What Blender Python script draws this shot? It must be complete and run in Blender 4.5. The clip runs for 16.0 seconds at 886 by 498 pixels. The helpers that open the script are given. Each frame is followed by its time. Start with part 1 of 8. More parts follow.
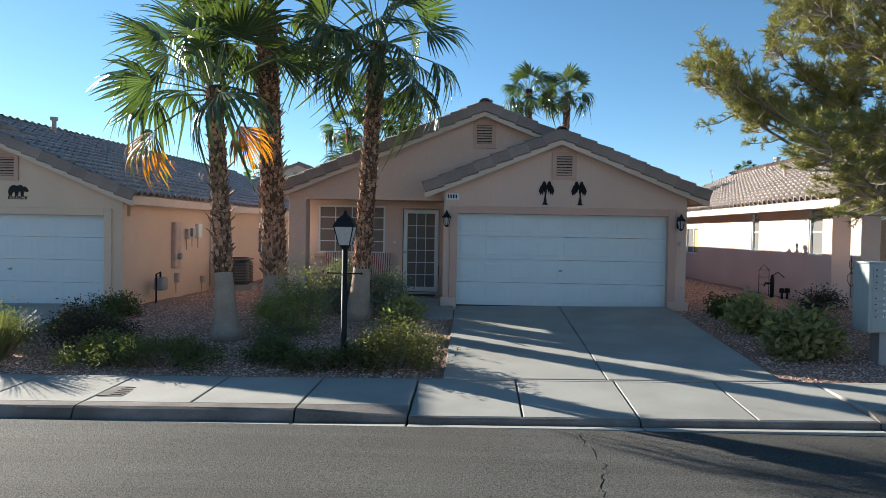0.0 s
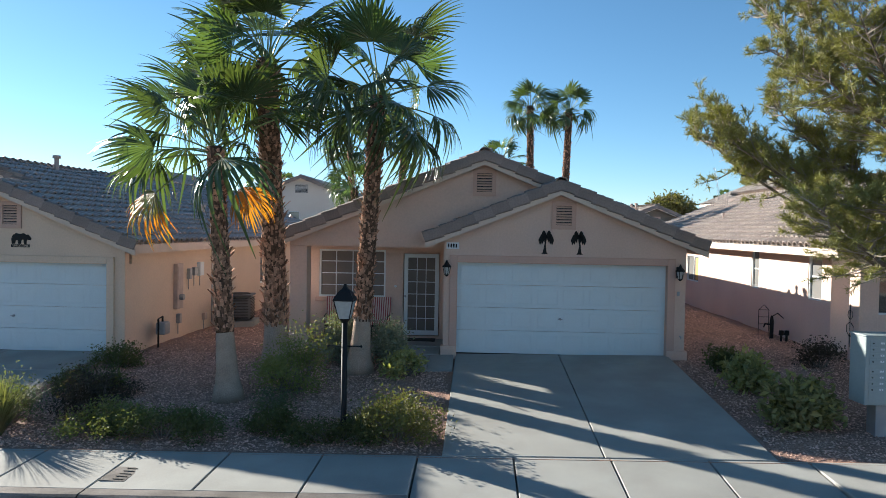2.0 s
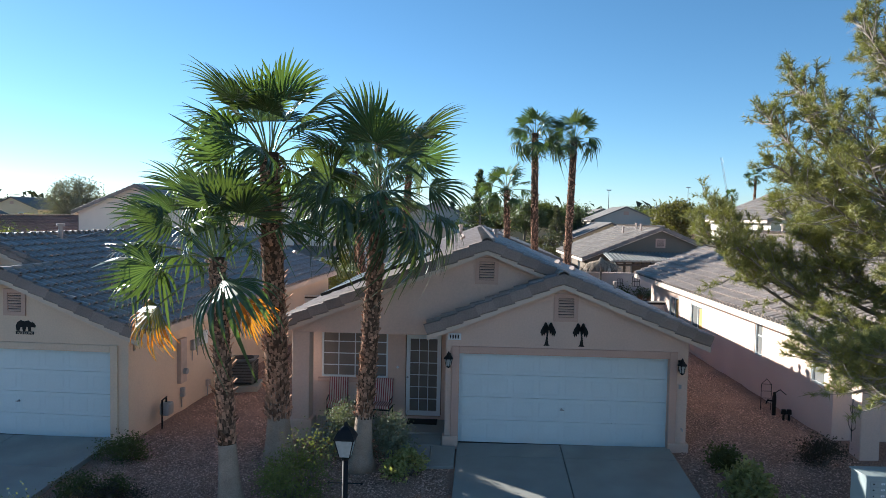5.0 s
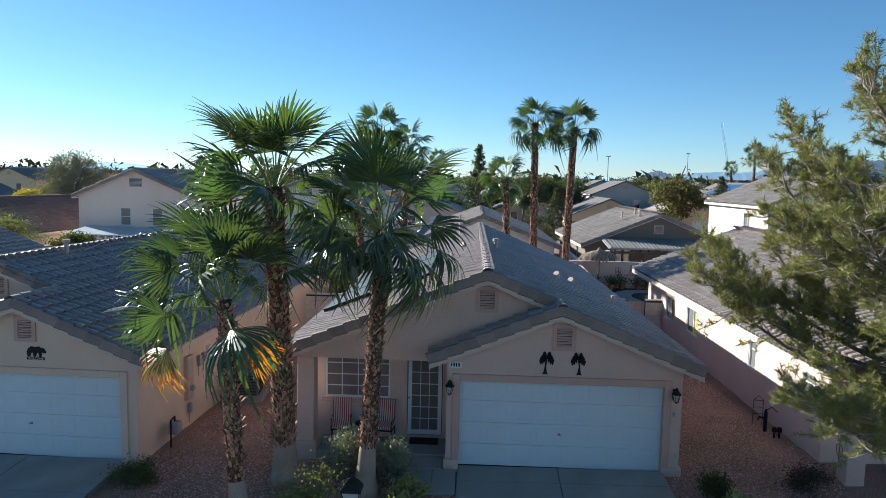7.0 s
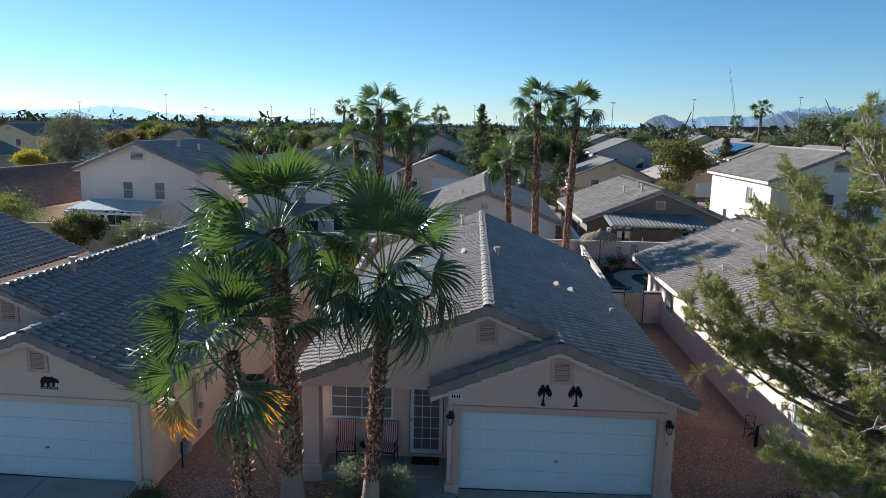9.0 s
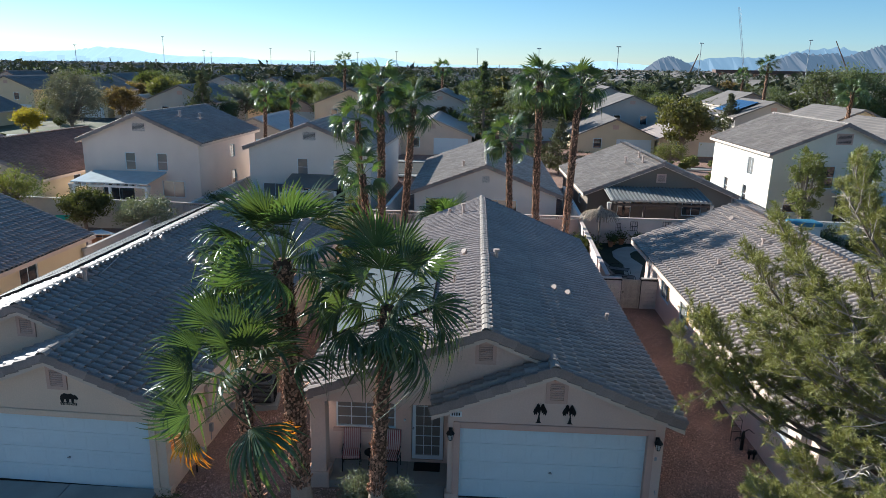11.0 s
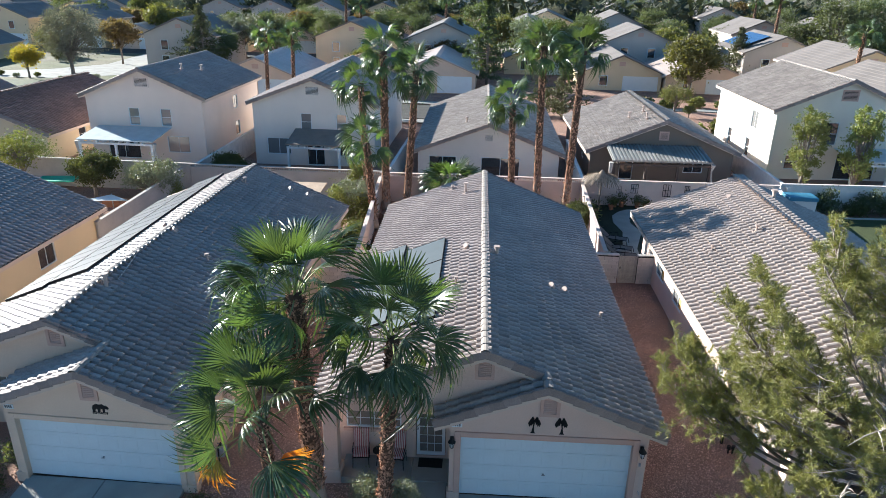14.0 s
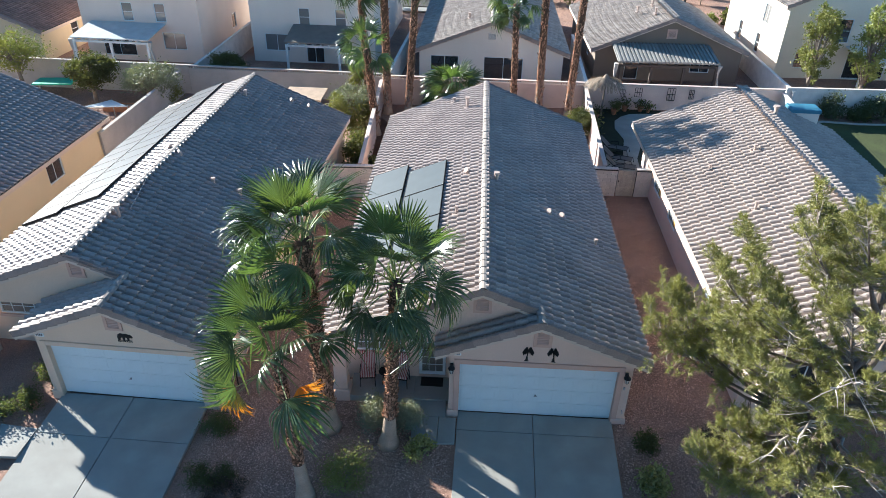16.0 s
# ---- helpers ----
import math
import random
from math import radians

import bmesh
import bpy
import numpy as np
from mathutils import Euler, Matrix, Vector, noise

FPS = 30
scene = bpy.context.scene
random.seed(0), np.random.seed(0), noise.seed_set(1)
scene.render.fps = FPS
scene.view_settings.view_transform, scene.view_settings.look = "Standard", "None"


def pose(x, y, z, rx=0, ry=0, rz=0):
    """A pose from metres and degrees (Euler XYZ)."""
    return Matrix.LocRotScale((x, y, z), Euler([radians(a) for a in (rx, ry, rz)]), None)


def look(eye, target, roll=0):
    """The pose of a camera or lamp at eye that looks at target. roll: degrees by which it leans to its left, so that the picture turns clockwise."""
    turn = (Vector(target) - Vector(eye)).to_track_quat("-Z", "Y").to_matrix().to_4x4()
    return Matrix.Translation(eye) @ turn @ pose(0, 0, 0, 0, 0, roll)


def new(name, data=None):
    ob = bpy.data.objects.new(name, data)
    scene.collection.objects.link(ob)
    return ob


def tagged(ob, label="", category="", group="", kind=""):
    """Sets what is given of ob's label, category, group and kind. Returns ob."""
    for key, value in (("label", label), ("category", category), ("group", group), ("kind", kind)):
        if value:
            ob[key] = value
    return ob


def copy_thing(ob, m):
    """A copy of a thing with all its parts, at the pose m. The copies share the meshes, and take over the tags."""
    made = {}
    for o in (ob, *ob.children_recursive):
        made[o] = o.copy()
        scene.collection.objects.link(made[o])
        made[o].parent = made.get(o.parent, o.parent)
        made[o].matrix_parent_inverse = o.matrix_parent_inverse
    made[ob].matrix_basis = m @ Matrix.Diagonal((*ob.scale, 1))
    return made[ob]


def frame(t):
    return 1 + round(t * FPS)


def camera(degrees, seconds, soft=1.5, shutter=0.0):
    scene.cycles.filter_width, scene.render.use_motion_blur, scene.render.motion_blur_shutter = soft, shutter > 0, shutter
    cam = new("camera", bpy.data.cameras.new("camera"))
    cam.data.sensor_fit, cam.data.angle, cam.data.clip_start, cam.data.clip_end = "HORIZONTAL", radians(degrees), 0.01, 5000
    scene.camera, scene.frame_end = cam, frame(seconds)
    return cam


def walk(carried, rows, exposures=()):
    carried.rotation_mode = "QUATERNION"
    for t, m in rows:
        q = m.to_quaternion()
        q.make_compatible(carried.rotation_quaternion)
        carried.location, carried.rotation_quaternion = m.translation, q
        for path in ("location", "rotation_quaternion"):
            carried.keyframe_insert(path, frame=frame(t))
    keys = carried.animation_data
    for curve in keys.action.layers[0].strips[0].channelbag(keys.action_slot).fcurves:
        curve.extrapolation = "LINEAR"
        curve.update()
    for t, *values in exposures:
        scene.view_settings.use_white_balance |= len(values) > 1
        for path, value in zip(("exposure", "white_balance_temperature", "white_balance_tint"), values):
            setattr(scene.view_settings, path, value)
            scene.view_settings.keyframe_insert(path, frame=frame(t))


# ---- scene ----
cam = camera(65.3, 16.0, soft=0.6)
PATH = [
    (0, (0.437, -16.341, 1.684), (0.343, -14.344, 1.635), 1.0),
    (0.5, (0.433, -16.348, 1.966), (0.338, -14.351, 1.914), 1.0),
    (1, (0.406, -16.36, 2.243), (0.31, -14.363, 2.188), 1.0),
    (1.5, (0.442, -16.34, 2.576), (0.343, -14.343, 2.519), 1.0),
    (2, (0.473, -16.385, 2.914), (0.372, -14.389, 2.855), 1.0),
    (2.5, (0.499, -16.363, 3.294), (0.396, -14.367, 3.23), 1.0),
    (3, (0.441, -16.288, 3.671), (0.338, -14.292, 3.601), 1.0),
    (3.5, (0.419, -16.252, 4.052), (0.315, -14.256, 3.981), 1.1),
    (4, (0.417, -16.265, 4.37), (0.315, -14.269, 4.304), 1.1),
    (4.5, (0.51, -16.272, 4.868), (0.394, -14.277, 4.791), 1.1),
    (7, (0.407, -16.475, 6.943), (0.298, -14.488, 6.744), 1.3),
    (7.5, (0.39, -16.506, 7.476), (0.281, -14.524, 7.238), 1.3),
    (8, (0.394, -16.506, 8.026), (0.284, -14.529, 7.748), 1.2),
    (8.5, (0.354, -16.485, 8.609), (0.244, -14.514, 8.293), 1.3),
    (9, (0.385, -16.419, 9.178), (0.274, -14.454, 8.821), 1.3),
    (11.5, (0.39, -16.522, 11.864), (0.278, -14.603, 11.31), 1.3),
    (12, (0.403, -16.496, 12.397), (0.29, -14.59, 11.805), 1.3),
    (12.5, (0.392, -16.466, 12.866), (0.278, -14.571, 12.238), 1.3),
    (13, (0.437, -16.473, 13.426), (0.322, -14.591, 12.758), 1.2),
    (13.5, (0.429, -16.468, 13.908), (0.314, -14.599, 13.204), 1.2),
    (14, (0.387, -16.53, 14.415), (0.273, -14.677, 13.673), 1.2),
    (14.5, (0.385, -16.514, 14.92), (0.271, -14.676, 14.14), 1.2),
    (15, (0.434, -16.444, 15.43), (0.322, -14.644, 14.565), 1.2),
    (15.5, (0.436, -16.441, 15.931), (0.327, -14.699, 14.954), 1.2),
    (16, (0.413, -16.423, 16.42), (0.308, -14.73, 15.361), 1.2),
]
walk(cam, [(t, look(e, g, r)) for t, e, g, r in PATH],
     [(0, 1.54, 6200, 8), (4.5, 1.45, 5800, 7), (9, 1.04, 5500, 6), (11.5, 1.2, 5620, 6), (13, 1.55, 5680, 7), (16, 1.9, 5720, 7)])

# ---- world and sun ----
SUN_AZ, SUN_EL = radians(-56.0), radians(19.4)
world = bpy.data.worlds.new("sky")
scene.world = world
world.use_nodes = True
wn = world.node_tree
sky = wn.nodes.new("ShaderNodeTexSky")
sky.sky_type, sky.sun_disc = "NISHITA", False
sky.sun_elevation, sky.sun_rotation = SUN_EL, SUN_AZ
sky.altitude, sky.air_density, sky.dust_density, sky.ozone_density = 600, 0.82, 0.08, 3.2
tone = wn.nodes.new("ShaderNodeHueSaturation")
tone.inputs["Hue"].default_value, tone.inputs["Saturation"].default_value = 0.489, 1.04
wn.links.new(sky.outputs[0], tone.inputs["Color"])
wn.links.new(tone.outputs[0], wn.nodes["Background"].inputs[0])
wn.nodes["Background"].inputs[1].default_value = 0.058
sun = new("sun", bpy.data.lights.new("sun", "SUN"))
sun.data.energy, sun.data.angle, sun.data.color = 5.0, radians(0.55), (1.0, 0.9, 0.76)
SUN_DIR = Vector((math.sin(SUN_AZ) * math.cos(SUN_EL), math.cos(SUN_AZ) * math.cos(SUN_EL), math.sin(SUN_EL)))
sun.matrix_world = look((0, 0, 60), tuple(Vector((0, 0, 60)) - SUN_DIR))


# ---- materials ----
def mat(name, color, rough=0.8, metal=0.0, spec=0.5, vary=0.0, scale=6.0, grain=0.0, gscale=60.0, bump=0.0, bscale=80.0,
        rand=0.0, island=0.0, tint=None, tscale=1.5, tmix=0.0, tstretch=None, bump2=0.0, bscale2=12.0):
    """Base colour with two scales of variation, an optional second tint in patches, and fine relief."""
    m = bpy.data.materials.new(name)
    m.use_nodes = True
    nt = m.node_tree
    p = nt.nodes["Principled BSDF"]
    p.inputs["Roughness"].default_value, p.inputs["Metallic"].default_value = rough, metal
    p.inputs["Specular IOR Level"].default_value = spec
    co = nt.nodes.new("ShaderNodeTexCoord").outputs["Object"]

    def noise_at(sc, detail=4.0, stretch=None):
        n = nt.nodes.new("ShaderNodeTexNoise")
        n.inputs["Scale"].default_value, n.inputs["Detail"].default_value = sc, detail
        if stretch is None:
            nt.links.new(co, n.inputs["Vector"])
        else:
            mp = nt.nodes.new("ShaderNodeMapping")
            mp.inputs["Scale"].default_value = stretch
            nt.links.new(co, mp.inputs["Vector"])
            nt.links.new(mp.outputs[0], n.inputs["Vector"])
        return n.outputs["Fac"]

    def mixed(a, b, fac, kind="MIX"):
        x = nt.nodes.new("ShaderNodeMix")
        x.data_type, x.blend_type = "RGBA", kind
        for sock, v in ((x.inputs[6], a), (x.inputs[7], b), (x.inputs[0], fac)):
            if hasattr(v, "links"):
                nt.links.new(v, sock)
            elif isinstance(v, (int, float)):
                sock.default_value = v
            else:
                sock.default_value = (*v[:3], 1)
        return x.outputs[2]

    def ramp(v, lo, hi, a=0.0, b=1.0):
        r = nt.nodes.new("ShaderNodeMapRange")
        for k, val in zip(("From Min", "From Max", "To Min", "To Max"), (lo, hi, a, b)):
            r.inputs[k].default_value = val
        nt.links.new(v, r.inputs["Value"])
        return r.outputs[0]

    col = tuple(color)
    if tint is not None:
        col = mixed(col, tint, ramp(noise_at(tscale, 6, tstretch), 0.5 - 0.14, 0.5 + 0.14, 0, tmix))
    gain = None
    for amount, sc in ((vary, scale), (grain, gscale)):
        if amount:
            v = ramp(noise_at(sc), 0.3, 0.7, 1 - amount, 1 + amount)
            gain = v if gain is None else mathn(nt, "MULTIPLY", gain, v)
    if rand:
        v = ramp(nt.nodes.new("ShaderNodeObjectInfo").outputs["Random"], 0, 1, 1 - rand, 1 + rand)
        gain = v if gain is None else mathn(nt, "MULTIPLY", gain, v)
    if island:
        v = ramp(nt.nodes.new("ShaderNodeNewGeometry").outputs["Random Per Island"], 0, 1, 1 - island, 1 + island)
        gain = v if gain is None else mathn(nt, "MULTIPLY", gain, v)
    if gain is not None:
        comb = nt.nodes.new("ShaderNodeCombineColor")
        for i in range(3):
            nt.links.new(gain, comb.inputs[i])
        col = mixed(col, comb.outputs[0], 1.0, "MULTIPLY")
    if hasattr(col, "links"):
        nt.links.new(col, p.inputs["Base Color"])
    else:
        p.inputs["Base Color"].default_value = (*col, 1)
    if bump or bump2:
        last = None
        for amount, sc in ((bump2, bscale2), (bump, bscale)):
            if amount:
                b = nt.nodes.new("ShaderNodeBump")
                b.inputs["Strength"].default_value, b.inputs["Distance"].default_value = amount, 0.6 / sc
                nt.links.new(noise_at(sc), b.inputs["Height"])
                if last is not None:
                    nt.links.new(last, b.inputs["Normal"])
                last = b.outputs[0]
        nt.links.new(last, p.inputs["Normal"])
    return m


def mathn(nt, op, a, b):
    n = nt.nodes.new("ShaderNodeMath")
    n.operation = op
    for s, v in zip(n.inputs, (a, b)):
        if hasattr(v, "links"):
            nt.links.new(v, s)
        else:
            s.default_value = v
    return n.outputs[0]


def leaf_mat(name, color, trans=0.35, rough=0.45, var=0.35, tip=None, spec=0.5):
    """Leaf: Principled plus light through the blade, its tone differing from leaf to leaf."""
    m = bpy.data.materials.new(name)
    m.use_nodes = True
    nt = m.node_tree
    p, out = nt.nodes["Principled BSDF"], nt.nodes["Material Output"]
    p.inputs["Roughness"].default_value = rough
    p.inputs["Specular IOR Level"].default_value = spec
    hsv = nt.nodes.new("ShaderNodeHueSaturation")
    hsv.inputs["Color"].default_value = (*color, 1)
    geo, info = nt.nodes.new("ShaderNodeNewGeometry"), nt.nodes.new("ShaderNodeObjectInfo")
    r = mathn(nt, "ADD", mathn(nt, "MULTIPLY", geo.outputs["Random Per Island"], var),
              mathn(nt, "MULTIPLY", info.outputs["Random"], var))
    nt.links.new(mathn(nt, "ADD", r, 1.0 - var), hsv.inputs["Value"])
    nt.links.new(mathn(nt, "ADD", mathn(nt, "MULTIPLY", info.outputs["Random"], 0.03), 0.485), hsv.inputs["Hue"])
    col = hsv.outputs[0]
    if tip is not None:
        co = nt.nodes.new("ShaderNodeTexCoord")
        n = nt.nodes.new("ShaderNodeTexNoise")
        n.inputs["Scale"].default_value = 1.7
        nt.links.new(co.outputs["Object"], n.inputs["Vector"])
        x = nt.nodes.new("ShaderNodeMix")
        x.data_type = "RGBA"
        mr = nt.nodes.new("ShaderNodeMapRange")
        mr.inputs["From Min"].default_value, mr.inputs["From Max"].default_value = 0.45, 0.6
        nt.links.new(n.outputs["Fac"], mr.inputs["Value"])
        nt.links.new(mr.outputs[0], x.inputs[0])
        nt.links.new(col, x.inputs[6])
        x.inputs[7].default_value = (*tip, 1)
        col = x.outputs[2]
    nt.links.new(col, p.inputs["Base Color"])
    t = nt.nodes.new("ShaderNodeBsdfTranslucent")
    tc = nt.nodes.new("ShaderNodeMix")
    tc.data_type, tc.blend_type = "RGBA", "MULTIPLY"
    tc.inputs[0].default_value = 1.0
    nt.links.new(col, tc.inputs[6])
    tc.inputs[7].default_value = (1.9, 2.0, 0.7, 1)
    nt.links.new(tc.outputs[2], t.inputs["Color"])
    mix = nt.nodes.new("ShaderNodeMixShader")
    mix.inputs[0].default_value = trans
    nt.links.new(p.outputs[0], mix.inputs[1])
    nt.links.new(t.outputs[0], mix.inputs[2])
    nt.links.new(mix.outputs[0], out.inputs["Surface"])
    return m


M = {}
M["stucco"] = mat("stucco_greige", (0.63, 0.47, 0.385), 0.9, vary=0.06, scale=0.7, grain=0.05, gscale=25, bump=0.5, bscale=70, spec=0.2)
M["stucco_n"] = mat("stucco_peach", (0.66, 0.51, 0.39), 0.9, vary=0.06, scale=0.7, grain=0.05, gscale=25, bump=0.5, bscale=70, spec=0.2)
M["stucco_r"] = mat("stucco_rose", (0.68, 0.52, 0.44), 0.9, vary=0.06, scale=0.7, grain=0.05, gscale=25, bump=0.5, bscale=70, spec=0.2)
M["stucco_w"] = mat("stucco_white", (0.72, 0.66, 0.6), 0.9, vary=0.05, scale=0.5, grain=0.04, gscale=20, bump=0.3, bscale=60, spec=0.2)
M["stucco_b"] = mat("stucco_blush", (0.74, 0.62, 0.54), 0.9, vary=0.05, scale=0.5, grain=0.04, gscale=20, bump=0.3, bscale=60, spec=0.2)
M["stucco_c"] = mat("stucco_cream", (0.72, 0.66, 0.56), 0.9, vary=0.05, scale=0.5, grain=0.04, gscale=20, bump=0.3, bscale=60, spec=0.2)
M["stucco_far"] = mat("stucco_far_white", (0.5, 0.45, 0.4), 0.9, vary=0.05, scale=0.5, grain=0.04, gscale=20, spec=0.2)
M["stucco_t"] = mat("stucco_taupe", (0.2, 0.165, 0.135), 0.9, vary=0.05, scale=0.5, grain=0.04, gscale=20, bump=0.3, bscale=60, spec=0.2)
M["stucco_y"] = mat("stucco_yellow", (0.66, 0.54, 0.36), 0.9, vary=0.05, scale=0.5, grain=0.04, gscale=20, bump=0.3, bscale=60, spec=0.2)
M["trim"] = mat("trim_paint", (0.55, 0.37, 0.3), 0.8, vary=0.05, scale=1.5, grain=0.05, gscale=40, bump=0.3, bscale=60, spec=0.25)
M["fascia"] = mat("fascia_paint", (0.58, 0.47, 0.39), 0.6, vary=0.05, scale=2, grain=0.04, gscale=30)
M["white"] = mat("white_paint", (0.66, 0.7, 0.715), 0.45, vary=0.03, scale=1.5, grain=0.02, gscale=30)
M["door_paint"] = mat("garage_door_paint", (0.6, 0.69, 0.72), 0.45, vary=0.03, scale=1.5, grain=0.02, gscale=30)
M["tile"] = mat("roof_tile_grey", (0.335, 0.277, 0.247), 0.45, island=0.11, vary=0.12, scale=0.5, grain=0.14, gscale=14, bump=0.25, bscale=60, spec=0.6)
M["tile_one"] = mat("roof_tile_piece", (0.38, 0.31, 0.275), 0.6, rand=0.2, vary=0.12, scale=0.5, grain=0.14, gscale=14, bump=0.25, bscale=60, spec=0.45)
M["tile_r"] = mat("roof_tile_buff", (0.385, 0.325, 0.287), 0.7, island=0.12, vary=0.1, scale=0.5, grain=0.12, gscale=14, bump=0.25, bscale=60, spec=0.35)
M["tile_tan"] = mat("roof_tile_tan", (0.37, 0.325, 0.29), 0.8, island=0.16, vary=0.1, scale=0.5, grain=0.12, gscale=14, spec=0.12)
M["tile_far"] = mat("roof_tile_brown", (0.15, 0.132, 0.12), 0.7, island=0.18, vary=0.12, scale=0.4, grain=0.12, gscale=8, spec=0.35)
M["tile_red"] = mat("roof_tile_red", (0.24, 0.15, 0.12), 0.7, island=0.18, vary=0.12, scale=0.4, grain=0.12, gscale=8, spec=0.35)
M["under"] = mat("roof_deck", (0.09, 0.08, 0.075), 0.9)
M["ridge"] = mat("ridge_tile_weathered", (0.3, 0.26, 0.23), 0.8, rand=0.12, vary=0.1, scale=3, grain=0.12, gscale=30, bump=0.3, bscale=60)
M["rake"] = mat("rake_tile_brown", (0.25, 0.2, 0.18), 0.75, rand=0.16, vary=0.1, scale=3, grain=0.12, gscale=30, bump=0.3, bscale=60)
M["concrete"] = mat("concrete_pale", (0.34, 0.34, 0.315), 0.85, vary=0.1, scale=0.8, grain=0.07, gscale=60, bump=0.25, bscale=120, tint=(0.26, 0.25, 0.23), tscale=0.9, tmix=0.6, spec=0.25)
M["curb"] = mat("concrete_curb", (0.23, 0.205, 0.185), 0.9, vary=0.16, scale=2.0, grain=0.12, gscale=40, bump=0.4, bscale=60, tint=(0.09, 0.08, 0.07), tscale=2.5, tmix=0.8, tstretch=(0.5, 1.0, 1.0), spec=0.2)
M["asphalt"] = mat("asphalt", (0.072, 0.072, 0.066), 0.92, vary=0.14, scale=0.5, grain=0.5, gscale=45, bump=0.9, bscale=60, tint=(0.047, 0.045, 0.042), tscale=2.2, tmix=0.75, tstretch=(0.06, 1.0, 1.0), spec=0.25)
M["gravel"] = mat("gravel_ground", (0.335, 0.205, 0.152), 0.95, vary=0.16, scale=0.6, grain=0.5, gscale=34, bump=1.0, bscale=38, tint=(0.25, 0.17, 0.14), tscale=0.8, tmix=0.6, bump2=0.4, bscale2=5, spec=0.2)
M["joint"] = mat("joint_dark", (0.05, 0.045, 0.04), 0.95)
M["black"] = mat("black_metal", (0.012, 0.012, 0.013), 0.6, spec=0.25, vary=0.1, scale=8)
M["grey"] = mat("grey_metal", (0.32, 0.33, 0.34), 0.5, metal=0.3, vary=0.1, scale=5)
M["beige_metal"] = mat("beige_metal", (0.46, 0.36, 0.31), 0.6, vary=0.1, scale=6)
M["block"] = mat("block_wall", (0.7, 0.64, 0.59), 0.93, rand=0.08, vary=0.1, scale=2, grain=0.08, gscale=50, bump=0.5, bscale=70, spec=0.2)
M["block_pink"] = mat("block_wall_rose", (0.62, 0.51, 0.46), 0.93, vary=0.1, scale=1.0, grain=0.06, gscale=40, bump=0.4, bscale=60, spec=0.2)
M["block_grey"] = mat("block_wall_grey", (0.44, 0.41, 0.385), 0.93, vary=0.1, scale=1.0, grain=0.06, gscale=40, bump=0.4, bscale=60, spec=0.2)
M["gatewood"] = mat("gate_planks", (0.5, 0.45, 0.38), 0.9, vary=0.15, scale=4, grain=0.2, gscale=30, rand=0.1)
M["terracotta"] = mat("terracotta", (0.35, 0.16, 0.09), 0.85, vary=0.1, scale=5)
M["rust"] = mat("rusty_steel", (0.12, 0.075, 0.06), 0.8, vary=0.15, scale=0.1)
M["tarp"] = mat("blue_tarp", (0.05, 0.19, 0.28), 0.6, vary=0.1, scale=3)
M["tarp_green"] = mat("green_tarp", (0.03, 0.45, 0.28), 0.6, vary=0.1, scale=3)
M["dark"] = mat("dark_interior", (0.02, 0.02, 0.022), 0.8)
M["curtain_y"] = mat("yellow_curtain", (0.62, 0.36, 0.1), 0.8, vary=0.12, scale=6)
M["solar"] = mat("solar_glass", (0.1, 0.1, 0.105), 0.3, vary=0.1, scale=2, spec=0.35)
M["collector"] = mat("solar_collector", (0.065, 0.08, 0.088), 0.5, vary=0.08, scale=1.5, spec=0.35)
M["solar_blue"] = mat("solar_cells_blue", (0.03, 0.07, 0.16), 0.2, vary=0.1, scale=2, spec=0.7)
M["boots"] = mat("palm_boots", (0.36, 0.205, 0.135), 0.9, island=0.62, vary=0.25, scale=3, grain=0.3, gscale=40, bump=0.6, bscale=60, spec=0.15)
M["trunk"] = mat("palm_trunk", (0.38, 0.29, 0.225), 0.95, vary=0.15, scale=3, grain=0.25, gscale=50, bump=0.8, bscale=45, spec=0.15)
M["bark"] = mat("pine_bark", (0.19, 0.15, 0.125), 0.95, vary=0.25, scale=4, grain=0.3, gscale=40, bump=0.9, bscale=30, spec=0.15)
M["bark_g"] = mat("grey_bark", (0.2, 0.165, 0.14), 0.95, vary=0.25, scale=4, grain=0.3, gscale=40, bump=0.9, bscale=30, spec=0.15)
M["twig"] = mat("dry_twig", (0.3, 0.26, 0.225), 0.95, island=0.2)
M["frond"] = leaf_mat("palm_frond", (0.06, 0.088, 0.038), 0.3, 0.28, 0.4, spec=0.55)
M["fibre"] = mat("palm_trunk_fibre", (0.1, 0.06, 0.04), 0.95, vary=0.2, scale=4, grain=0.3, gscale=50, bump=0.8, bscale=45, spec=0.1)
M["frond_y"] = leaf_mat("palm_frond_dying", (0.36, 0.17, 0.02), 0.38, 0.5, 0.2, tip=(0.55, 0.17, 0.012))
M["frond_t"] = leaf_mat("palm_frond_turning", (0.15, 0.12, 0.02), 0.3, 0.45, 0.2, tip=(0.45, 0.18, 0.015))
M["petiole"] = mat("palm_petiole", (0.17, 0.2, 0.06), 0.5, island=0.2)
M["needle"] = leaf_mat("pine_needles", (0.212, 0.2, 0.072), 0.12, 0.55, 0.45, spec=0.3)
M["dead_wood"] = mat("dead_pine_wood", (0.42, 0.37, 0.33), 0.9, vary=0.2, scale=4, grain=0.2, gscale=40)
M["needle_d"] = leaf_mat("far_pine_needles", (0.06, 0.075, 0.034), 0.2, 0.6, 0.4)
M["leaf"] = leaf_mat("shrub_leaf", (0.09, 0.1, 0.046), 0.28, 0.65, 0.45, spec=0.2)
M["leaf_l"] = leaf_mat("shrub_leaf_bright", (0.18, 0.185, 0.065), 0.18, 0.6, 0.4, spec=0.2)
